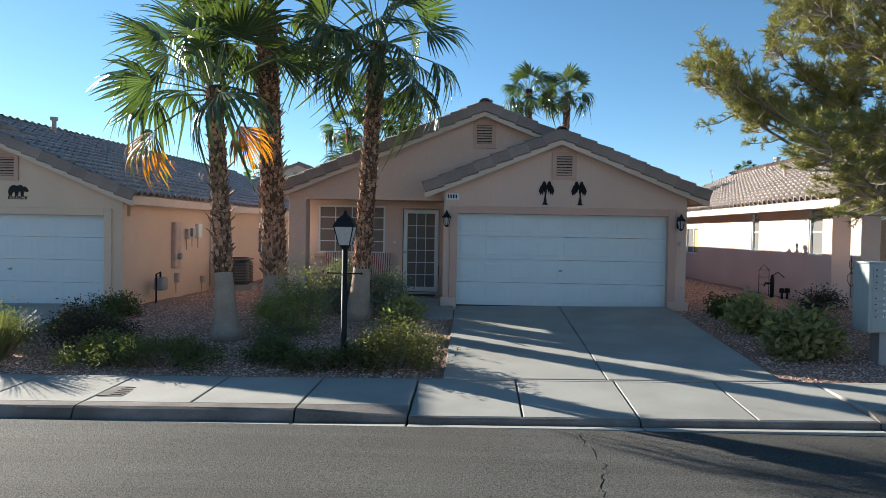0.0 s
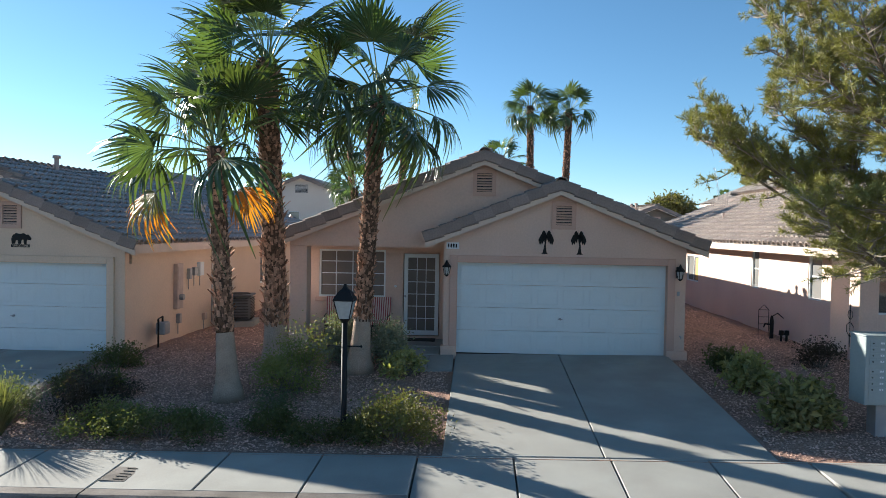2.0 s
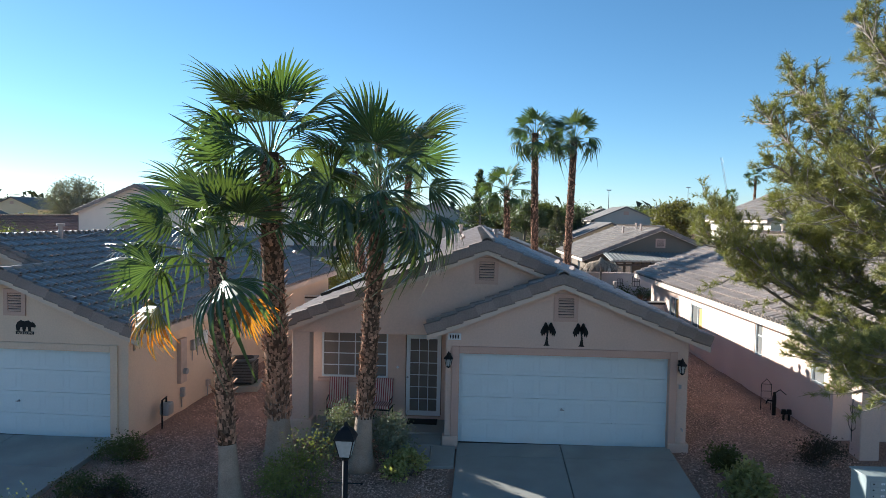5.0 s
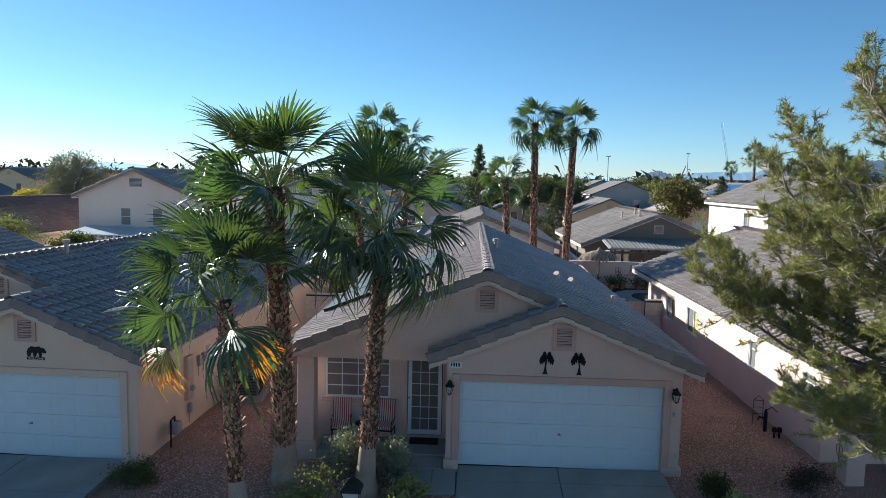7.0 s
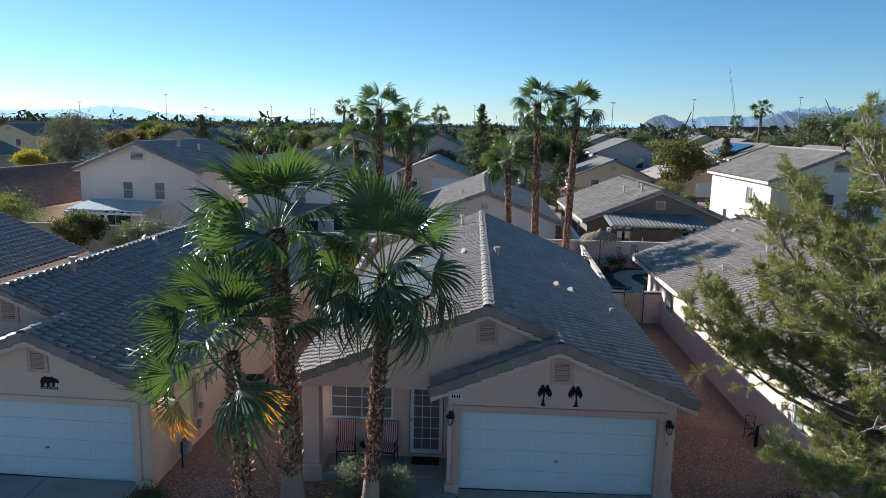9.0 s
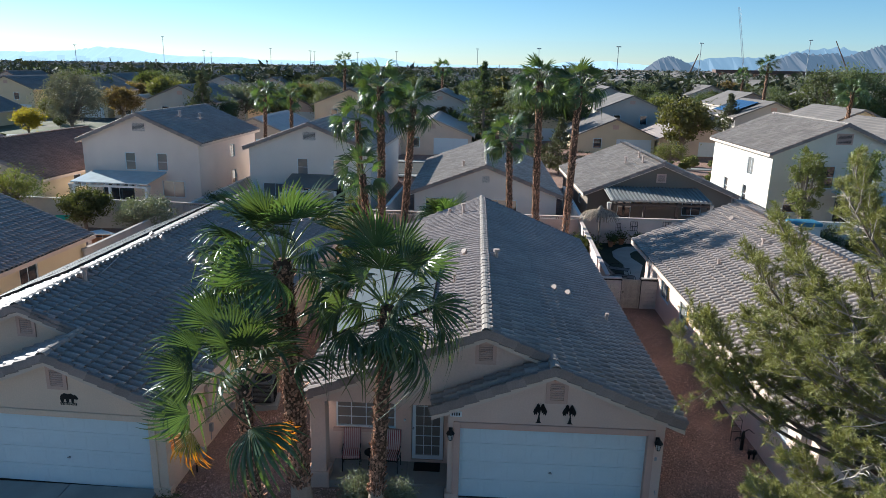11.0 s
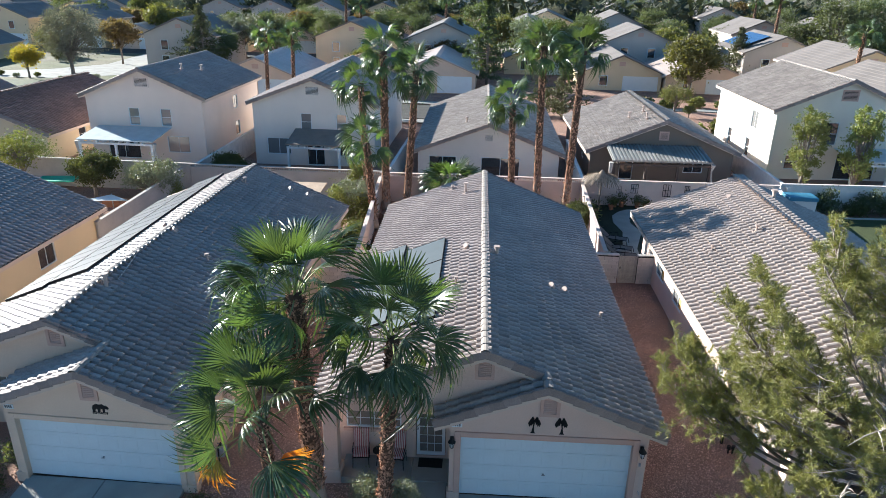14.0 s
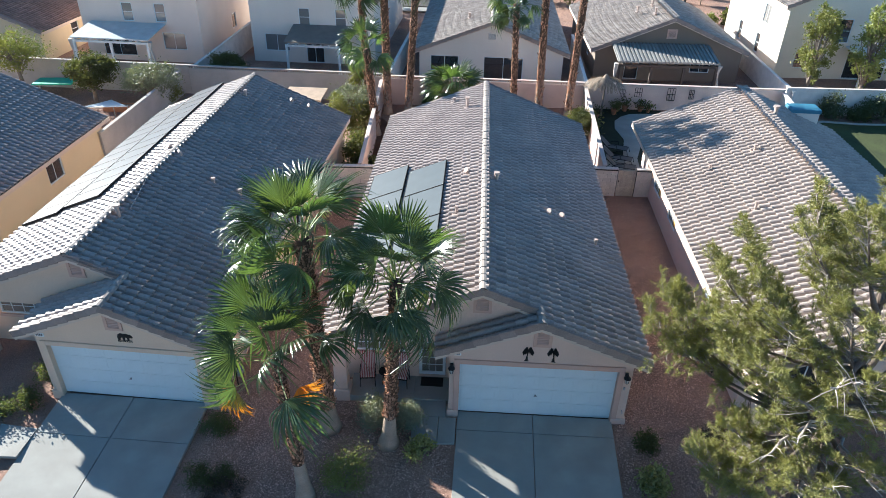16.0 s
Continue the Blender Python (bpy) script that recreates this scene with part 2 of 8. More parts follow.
M["leaf_g"] = leaf_mat("sage_leaf", (0.2, 0.215, 0.155), 0.12, 0.6, 0.35)
M["leaf_y"] = leaf_mat("autumn_leaf", (0.25, 0.19, 0.025), 0.35, 0.5, 0.35)
M["leaf_r"] = leaf_mat("rust_leaf", (0.15, 0.1, 0.05), 0.3, 0.6, 0.35)
M["leaf_o"] = leaf_mat("olive_leaf", (0.1, 0.115, 0.065), 0.3, 0.6, 0.4)
M["dry_park"] = mat("dry_park_ground", (0.2, 0.18, 0.13), 0.95, vary=0.25, scale=0.15, grain=0.3, gscale=4, tint=(0.1, 0.12, 0.05), tscale=0.12, tmix=0.8, spec=0.2)
M["grass"] = mat("lawn", (0.043, 0.058, 0.014), 0.9, vary=0.25, scale=1.0, grain=0.4, gscale=60, bump=0.8, bscale=80)


def glass_mat(name, tone, rough=0.03):
    """Window pane: a real reflecting surface over a dark tone."""
    m = bpy.data.materials.new(name)
    m.use_nodes = True
    p = m.node_tree.nodes["Principled BSDF"]
    p.inputs["Base Color"].default_value = (*tone, 1)
    p.inputs["Roughness"].default_value = rough
    p.inputs["IOR"].default_value = 2.1
    return m


M["glass"] = glass_mat("window_glass", (0.03, 0.036, 0.042))
M["glass_w"] = glass_mat("window_glass_blind", (0.2, 0.2, 0.195), 0.1)


# ---- building helpers ----
def part(name, bm, material, parent, label="", smooth=False):
    me = bpy.data.meshes.new(name)
    bm.to_mesh(me)
    bm.free()
    return part_mesh(name, me, material, parent, label, smooth)


def part_mesh(name, me, material, parent, label="", smooth=False):
    if not me.materials:
        me.materials.append(material)
    if smooth:
        me.polygons.foreach_set("use_smooth", [True] * len(me.polygons))
    ob = new(name, me)
    ob.parent = parent
    return tagged(ob, label)


def raw(name, verts, faces):
    me = bpy.data.meshes.new(name)
    me.from_pydata([tuple(v) for v in verts], [], [tuple(f) for f in faces])
    me.update()
    return me


def thing(name, label, category, m=None, group="", kind=""):
    ob = new(name)
    ob.empty_display_size = 0.2
    if m is not None:
        ob.matrix_basis = m
    return tagged(ob, label, category, group, kind)


def box(bm, x0, y0, z0, x1, y1, z1, bevel=0.0):
    vs = [bm.verts.new(p) for p in ((x0, y0, z0), (x1, y0, z0), (x1, y1, z0), (x0, y1, z0),
                                    (x0, y0, z1), (x1, y0, z1), (x1, y1, z1), (x0, y1, z1))]
    fs = [bm.faces.new([vs[i] for i in f]) for f in ((3, 2, 1, 0), (4, 5, 6, 7), (0, 1, 5, 4), (1, 2, 6, 5), (2, 3, 7, 6), (3, 0, 4, 7))]
    if bevel:
        es = {e for f in fs for e in f.edges}
        bmesh.ops.bevel(bm, geom=list(es), offset=bevel, segments=2, affect="EDGES", profile=0.5)


def bx(*a, bevel=0.0):
    bm = bmesh.new()
    box(bm, *a, bevel=bevel)
    return bm


def prism(bm, pts, a, b, axis="y"):
    """A flat outline pushed from a to b along an axis; pts are (u, v) in the two other axes."""
    def at(u, v, w):
        return {"y": (u, w, v), "x": (w, u, v), "z": (u, v, w)}[axis]
    lo = [bm.verts.new(at(u, v, a)) for u, v in pts]
    hi = [bm.verts.new(at(u, v, b)) for u, v in pts]
    n = len(pts)
    bm.faces.new(lo)
    bm.faces.new(hi[::-1])
    for i in range(n):
        bm.faces.new((lo[i], hi[i], hi[(i + 1) % n], lo[(i + 1) % n]))
    bmesh.ops.recalc_face_normals(bm, faces=bm.faces)


def tube(bm, pts, radii, n=8, cap=True):
    """A round tube along points, with a radius at each."""
    rings = []
    up = Vector((0.13, 0.21, 0.97)).normalized()
    for i, p in enumerate(pts):
        p = Vector(p)
        d = (Vector(pts[min(i + 1, len(pts) - 1)]) - Vector(pts[max(i - 1, 0)])).normalized()
        a = d.cross(up)
        a = a.normalized() if a.length > 1e-4 else Vector((1, 0, 0))
        b = d.cross(a)
        rings.append([bm.verts.new(p + radii[i] * (math.cos(k * math.tau / n) * a + math.sin(k * math.tau / n) * b)) for k in range(n)])
    for r, s in zip(rings, rings[1:]):
        for k in range(n):
            bm.faces.new((r[k], r[(k + 1) % n], s[(k + 1) % n], s[k]))
    if cap:
        bm.faces.new(rings[0][::-1])
        bm.faces.new(rings[-1])


def wall_cells(bm, horizontal, at0, at1, u0, u1, z0, z1, holes):
    """One wall slab between two planes with rectangular holes (u0, u1, z0, z1); horizontal: along x."""
    us = sorted({u0, u1, *(v for h in holes for v in h[:2])})
    zs = sorted({z0, z1, *(v for h in holes for v in h[2:4])})
    made = {}

    def vert(i, j, k):
        if (i, j, k) not in made:
            w = (at0, at1)[k]
            made[i, j, k] = bm.verts.new((us[i], w, zs[j]) if horizontal else (w, us[i], zs[j]))
        return made[i, j, k]
    solid = set()
    for i in range(len(us) - 1):
        for j in range(len(zs) - 1):
            mu, mz = (us[i] + us[i + 1]) / 2, (zs[j] + zs[j + 1]) / 2
            if not any(h[0] < mu < h[1] and h[2] < mz < h[3] for h in holes):
                solid.add((i, j))
    fs = []
    for i, j in solid:
        c = ((i, j), (i + 1, j), (i + 1, j + 1), (i, j + 1))
        fs.append(bm.faces.new([vert(a, b, 0) for a, b in c]))
        fs.append(bm.faces.new([vert(a, b, 1) for a, b in c[::-1]]))
        for (di, dj), a, b in (((0, -1), c[0], c[1]), ((1, 0), c[1], c[2]), ((0, 1), c[2], c[3]), ((-1, 0), c[3], c[0])):
            if (i + di, j + dj) not in solid:
                fs.append(bm.faces.new([vert(*a, 0), vert(*a, 1), vert(*b, 1), vert(*b, 0)]))
    bmesh.ops.recalc_face_normals(bm, faces=fs)


# ---- roof tiles ----
TILE_W, TILE_E = 0.305, 0.37
PROFILE = ((0.0, 0.0), (0.02, -0.018), (0.052, -0.018), (0.075, 0.012), (0.1, 0.062), (0.145, 0.094), (0.2, 0.1), (0.25, 0.076), (0.285, 0.034), (0.3, 0.0))


def tile_shape(profile, lift=0.05, length=0.43):
    n = len(profile)
    v = [(s, 0.0, h + lift) for s, h in profile] + [(s, length, h - 0.012) for s, h in profile] + [(s, 0.0, max(h + lift - 0.034, -0.004)) for s, h in profile]
    f = [(i, i + 1, n + i + 1, n + i) for i in range(n - 1)] + [(2 * n + i, 2 * n + i + 1, i + 1, i) for i in range(n - 1)]
    return np.array(v), np.array(f)


def tile_cells(width, length, keep=None):
    out = []
    for j in range(int(math.ceil(length / TILE_E))):
        for i in range(-1, int(math.ceil(width / TILE_W)) + 1):
            s, t = i * TILE_W, j * TILE_E
            if s < -0.01 or s + TILE_W > width + 0.02 or t > length - 0.1:
                continue
            if keep is None or keep(s + TILE_W / 2, t + TILE_E / 2):
                out.append((s, t))
    return out


def tile_mesh(name, cells, p0, u, v, n, profile=PROFILE, seed=1):
    base, faces = tile_shape(profile)
    rng = np.random.default_rng(seed)
    c = np.array(cells)
    k, nb = len(c), len(base)
    jig = rng.normal(0, 1, (k, 3)) * np.array((0.004, 0.006, 0.0035))
    s = base[None, :, 0] + c[:, None, 0] + jig[:, None, 0]
    t = base[None, :, 1] + c[:, None, 1] + jig[:, None, 1]
    h = base[None, :, 2] + jig[:, None, 2] + 0.012
    p0, u, v, n = (np.array(q, float) for q in (p0, u, v, n))
    verts = (p0 + s[..., None] * u + t[..., None] * v + h[..., None] * n).reshape(-1, 3)
    fs = (faces[None] + (np.arange(k) * nb)[:, None, None]).reshape(-1, 4)
    me = bpy.data.meshes.new(name)
    me.from_pydata(verts.tolist(), [], fs.tolist())
    me.update()
    return me


def roof_slope(parent, name, p0, u, v, width, length, material, profile=PROFILE, keep=None, near=None, seed=1, tiles_as_parts=True):
    """Laid tiles on one slope; those that near() picks become pieces of their own."""
    u, v = Vector(u).normalized(), Vector(v).normalized()
    n = u.cross(v).normalized()
    if n.z < 0:
        n = -n
    cells = tile_cells(width, length, keep)
    single = [c for c in cells if near is not None and near(*c)][:300]
    rest = [c for c in cells if c not in set(single)] if single else cells
    if rest:
        tagged(part_mesh(name, tile_mesh(name, rest, p0, u, v, n, profile, seed), material, parent), kind="stuff")
    if single:
        TILE_PIECES.append((parent, single, Vector(p0), u, v, n))


TILE_PIECES = []


def barrel(bm, a, b, r0, r1, n=7, squash=1.0, up=(0, 0, 1)):
    """A half-round cap tile from a to b."""
    a, b = Vector(a), Vector(b)
    d = (b - a).normalized()
    side = d.cross(Vector(up)).normalized()
    top = side.cross(d).normalized()
    rows = []
    for p, r in ((a, r0), (b, r1)):
        for rr in (r, r - 0.025):
            rows.append([bm.verts.new(p + side * (math.cos(k * math.pi / (n - 1)) * rr) + top * (math.sin(k * math.pi / (n - 1)) * rr * squash)) for k in range(n)])
    o0, i0, o1, i1 = rows
    for k in range(n - 1):
        bm.faces.new((o0[k], o0[k + 1], o1[k + 1], o1[k]))
        bm.faces.new((i0[k + 1], i0[k], i1[k], i1[k + 1]))
        bm.faces.new((o0[k + 1], o0[k], i0[k], i0[k + 1]))
        bm.faces.new((o1[k], o1[k + 1], i1[k + 1], i1[k]))


def cap_line(parent, name, a, b, material, step=0.38, r=0.15, squash=0.75, up=(0, 0, 1), wob=0.006):
    a, b = Vector(a), Vector(b)
    k = max(1, int(round((b - a).length / step)))
    d = (b - a) / k
    bm = bmesh.new()
    barrel(bm, (0, 0, 0), d * 1.1, r, r * 0.86, squash=squash, up=up)
    me = bpy.data.meshes.new(name)
    bm.to_mesh(me)
    bm.free()
    me.materials.append(material)
    lift = Vector(up) * 0.012
    for i in range(k):
        ob = new(name, me)
        ob.parent = parent
        ob.location = a + d * i + Vector((random.uniform(-wob, wob), 0, (i % 2) * 0.006 + random.uniform(0, wob))) + lift * 0


def rake_line(parent, a, b, material, step=0.42, w=0.2, drop=0.19):
    """Angled trim tiles down a gable edge, from the eave up to the ridge."""
    a, b = Vector(a), Vector(b)
    k = max(1, int(round((b - a).length / step)))
    d = (b - a) / k
    out = Vector((0, -1, 0)) if a.y < 5 else Vector((0, 1, 0))
    up = Vector((0, 0, 1))
    L = d.length
    dn = d.normalized()
    nn = Vector((-dn.z, 0, dn.x))
    if nn.z < 0:
        nn = -nn
    bm = bmesh.new()
    ring = []
    for s, e in ((-0.03, 0.03), (L * 1.02, -0.012)):
        p = dn * s + nn * e
        ring.append([bm.verts.new(q) for q in (p - out * (w - 0.04) + nn * 0.02, p - out * 0.05 + nn * 0.075, p + out * 0.02 + nn * 0.055, p + out * 0.035 - nn * (drop - 0.03), p + out * 0.005 - nn * drop, p - out * 0.02 + nn * 0.0)])
    for i in range(6):
        bm.faces.new((ring[0][i], ring[0][(i + 1) % 6], ring[1][(i + 1) % 6], ring[1][i]))
    bm.faces.new(ring[0][::-1])
    bm.faces.new(ring[1])
    bmesh.ops.recalc_face_normals(bm, faces=bm.faces)
    me = bpy.data.meshes.new("rake_tile")
    bm.to_mesh(me)
    bm.free()
    me.materials.append(material)
    for i in range(k):
        ob = new("rake_tile", me)
        ob.parent = parent
        ob.location = a + d * i + out * random.uniform(0, 0.008)


# ---- openings ----
def window(parent, face, at, u0, u1, z0, z1, cols=2, rows=1, pane="glass", frame_mat="white", sunk=0.07, bar=0.018, fr=0.045):
    """A framed window in a wall. face S: wall along x looking to -y; W or E: wall along y."""
    win = new("window")
    win.parent = parent
    out = {"S": -1, "N": 1, "W": -1, "E": 1}[face]

    def slab(bm, a0, a1, c0, c1, d0, d1):
        lo, hi = sorted((at - out * d0, at - out * d1))
        if face in "SN":
            box(bm, a0, lo, c0, a1, hi, c1)
        else:
            box(bm, lo, a0, c0, hi, a1, c1)
    bm = bmesh.new()
    slab(bm, u0, u0 + fr, z0, z1, sunk - 0.05, sunk + 0.04)
    slab(bm, u1 - fr, u1, z0, z1, sunk - 0.05, sunk + 0.04)
    slab(bm, u0 + fr, u1 - fr, z0, z0 + fr, sunk - 0.05, sunk + 0.04)
    slab(bm, u0 + fr, u1 - fr, z1 - fr, z1, sunk - 0.05, sunk + 0.04)
    part("frame", bm, M[frame_mat], win)
    bm = bmesh.new()
    for i in range(1, cols):
        u = u0 + (u1 - u0) * i / cols
        slab(bm, u - bar, u + bar, z0 + fr, z1 - fr, sunk - 0.01, sunk + 0.018)
    for i in range(1, rows):
        z = z0 + (z1 - z0) * i / rows
        slab(bm, u0 + fr, u1 - fr, z - bar, z + bar, sunk - 0.008, sunk + 0.02)
    if cols > 1 or rows > 1:
        part("glazing_bar", bm, M[frame_mat], win)
    else:
        bm.free()
    bm = bmesh.new()
    slab(bm, u0 + fr, u1 - fr, z0 + fr, z1 - fr, sunk + 0.005, sunk + 0.017)
    part("pane", bm, M[pane], win)
    return win


def louvre(parent, at, u, z, w, h, paint="trim"):
    """A gable vent with a raised surround and slats, on a wall looking to -y."""
    v = new("gable_vent")
    v.parent = parent
    bm = bmesh.new()
    b = 0.1
    box(bm, u - w / 2 - b, at - 0.04, z - h / 2 - b, u - w / 2, at + 0.02, z + h / 2 + b)
    box(bm, u + w / 2, at - 0.04, z - h / 2 - b, u + w / 2 + b, at + 0.02, z + h / 2 + b)
    box(bm, u - w / 2, at - 0.04, z - h / 2 - b, u + w / 2, at + 0.02, z - h / 2)
    box(bm, u - w / 2, at - 0.04, z + h / 2, u + w / 2, at + 0.02, z + h / 2 + b)
    part("surround", bm, M[paint], v)
    # near-black plate paints the unlit hollow behind the slats
    part("backing", bx(u - w / 2, at - 0.004, z - h / 2, u + w / 2, at + 0.01, z + h / 2), M["dark"], v)
    k = 7
    me = None
    for i in range(k):
        if me is None:
            bm = bmesh.new()
            box(bm, -w / 2 + 0.005, -0.03, -0.006, w / 2 - 0.005, 0.0, 0.012)
            for q in bm.verts:
                q.co.z -= (-q.co.y) * 0.9 - 0.012
            me = bpy.data.meshes.new("slat")
            bm.to_mesh(me)
            bm.free()
            me.materials.append(M[paint])
        ob = new("slat", me)
        ob.parent = v
        ob.location = (u, at - 0.006, z - h / 2 + (i + 0.5) * h / k)
    return v


def garage_door(parent, at, x0, x1, z0, z1):
    """A sectional door: four panels, each with raised fields, and a latch."""
    d = new("garage_door")
    d.parent = parent
    k = 4
    hh = (z1 - z0) / k
    me = None
    for i in range(k):
        if me is None:
            bm = bmesh.new()
            box(bm, 0, 0.02, 0.004, x1 - x0, 0.06, hh - 0.004)
            nf = 8
            fw = (x1 - x0) / nf
            for j in range(nf):
                a, b = j * fw + 0.06, (j + 1) * fw - 0.06
                c, e = 0.09, hh - 0.09
                vs = [bm.verts.new(p) for p in ((a, 0.02, c), (b, 0.02, c), (b, 0.02, e), (a, 0.02, e), (a + 0.03, 0.015, c + 0.03), (b - 0.03, 0.015, c + 0.03), (b - 0.03, 0.015, e - 0.03), (a + 0.03, 0.015, e - 0.03))]
                bm.faces.new((vs[4], vs[5], vs[6], vs[7]))
                for q in range(4):
                    bm.faces.new((vs[q], vs[(q + 1) % 4], vs[4 + (q + 1) % 4], vs[4 + q]))
            bmesh.ops.recalc_face_normals(bm, faces=bm.faces)
            me = bpy.data.meshes.new("door_panel")
            bm.to_mesh(me)
            bm.free()
            me.materials.append(M["door_paint"])
        ob = new("door_panel", me)
        ob.parent = d
        ob.location = (x0, at, z0 + 0.02 + i * hh)
    bm = bmesh.new()
    xm = (x0 + x1) / 2
    tube(bm, [(xm, at + 0.02, z0 + 0.86), (xm, at - 0.03, z0 + 0.86)], [0.03, 0.025])
    box(bm, xm - 0.05, at - 0.045, z0 + 0.85, xm + 0.05, at - 0.03, z0 + 0.87)
    part("latch", bm, M["grey"], d, "small metal latch")
    part("weather_strip", bx(x0, at + 0.01, z0, x1, at + 0.05, z0 + 0.02), M["black"], d)
    return d


def vent_pipe(m, h=0.3, r=0.05, kind="pipe", paint="beige_metal"):
    t = thing("roof_vent", "painted metal vent pipe standing on roof tiles", "vent", m, "roof vents")
    bm = bmesh.new()
    if kind == "pipe":
        tube(bm, [(0, 0, -0.15), (0, 0, h)], [r, r])
        tube(bm, [(0, 0, h - 0.02), (0, 0, h + 0.07)], [r * 1.7, r * 1.7])
    elif kind == "low":
        tube(bm, [(0, 0, -0.12), (0, 0, 0.1), (-0.05, -0.05, 0.16)], [0.1, 0.1, 0.11])
    part("pipe", bm, M[paint], t, smooth=False)
    bm = bmesh.new()
    box(bm, -0.16, -0.16, -0.03, 0.16, 0.16, -0.012)
    part("flashing", bm, M[paint], t)
    return t


M["insect_screen"] = mat("window_screen", (0.19, 0.165, 0.145), 0.85, vary=0.08, scale=2, grain=0.08, gscale=120)


# ---- ground ----
def ground_z(x, y):
    """The lot falls gently from the houses to the pavement; the whole street falls slightly to -x."""
    if y > 0.3:
        z = -0.075 + 0.012 * min(max(y - 10, 0), 20)
    elif y > -6.1:
        z = -0.075 + (y - 0.3) * (0.42 / 6.4)
    else:
        z = -0.46
    fall = 0.007 * min(max((y - 120.0) / 180.0, 0.0), 1.0) * x
    return z + 0.017 * min(max(x - 2.0, -16), 10) + fall


def make_ground():
    xs = sorted({-3200.0, -1200.0, -400.0, -120.0, -60.0, 60.0, 120.0, 400.0, 1200.0, 3200.0, *[float(v) for v in range(-40, 41, 2)], *[v * 0.5 for v in range(-30, 31)]})
    ys = sorted({-400.0, -120.0, -60.0, -20.0, -6.25, -6.2, 60.0, 90.0, 150.0, 300.0, 600.0, 1200.0, 2400.0, 4200.0, *[v * 0.5 for v in range(-12, 41)], *[float(v) for v in range(22, 50, 2)]})
    rng = random.Random(5)
    vs, fs = [], []
    for y in ys:
        for x in xs:
            z = ground_z(x, y)
            if y < -6.22:
                z = -1.1
            elif -15 < x < 15 and -6 < y < 20:
                z += rng.uniform(-0.018, 0.018)
            vs.append((x, y, z))
    n = len(xs)
    for j in range(len(ys) - 1):
        for i in range(n - 1):
            fs.append((j * n + i, j * n + i + 1, (j + 1) * n + i + 1, (j + 1) * n + i))
    ob = new("ground", raw("ground", vs, fs))
    ob.data.materials.append(M["gravel"])
    tagged(ob, "brown-pink gravel yard ground sloping to the street", "ground", kind="structure")


def slab_strip(bm, x0, x1, y0, y1, top0, top1, thick=0.12, edge=0.012):
    """A slab whose top runs from top0 (at y0) to top1 (at y1), with eased edges."""
    zs = lambda x, y: (top0 if y == y0 else top1) + 0.017 * (min(max(x - 2.0, -16), 10))
    lo = [bm.verts.new((x, y, zs(x, y) - thick)) for x, y in ((x0, y0), (x1, y0), (x1, y1), (x0, y1))]
    sh = [bm.verts.new((x, y, zs(x, y) - edge)) for x, y in ((x0, y0), (x1, y0), (x1, y1), (x0, y1))]
    e = edge
    hi = [bm.verts.new((x + dx, y + dy, zs(x, y))) for (x, y), (dx, dy) in zip(((x0, y0), (x1, y0), (x1, y1), (x0, y1)), ((e, e), (-e, e), (-e, -e), (e, -e)))]
    bm.faces.new(hi)
    bm.faces.new(lo[::-1])
    for a, b in ((lo, sh), (sh, hi)):
        for i in range(4):
            bm.faces.new((a[i], a[(i + 1) % 4], b[(i + 1) % 4], b[i]))


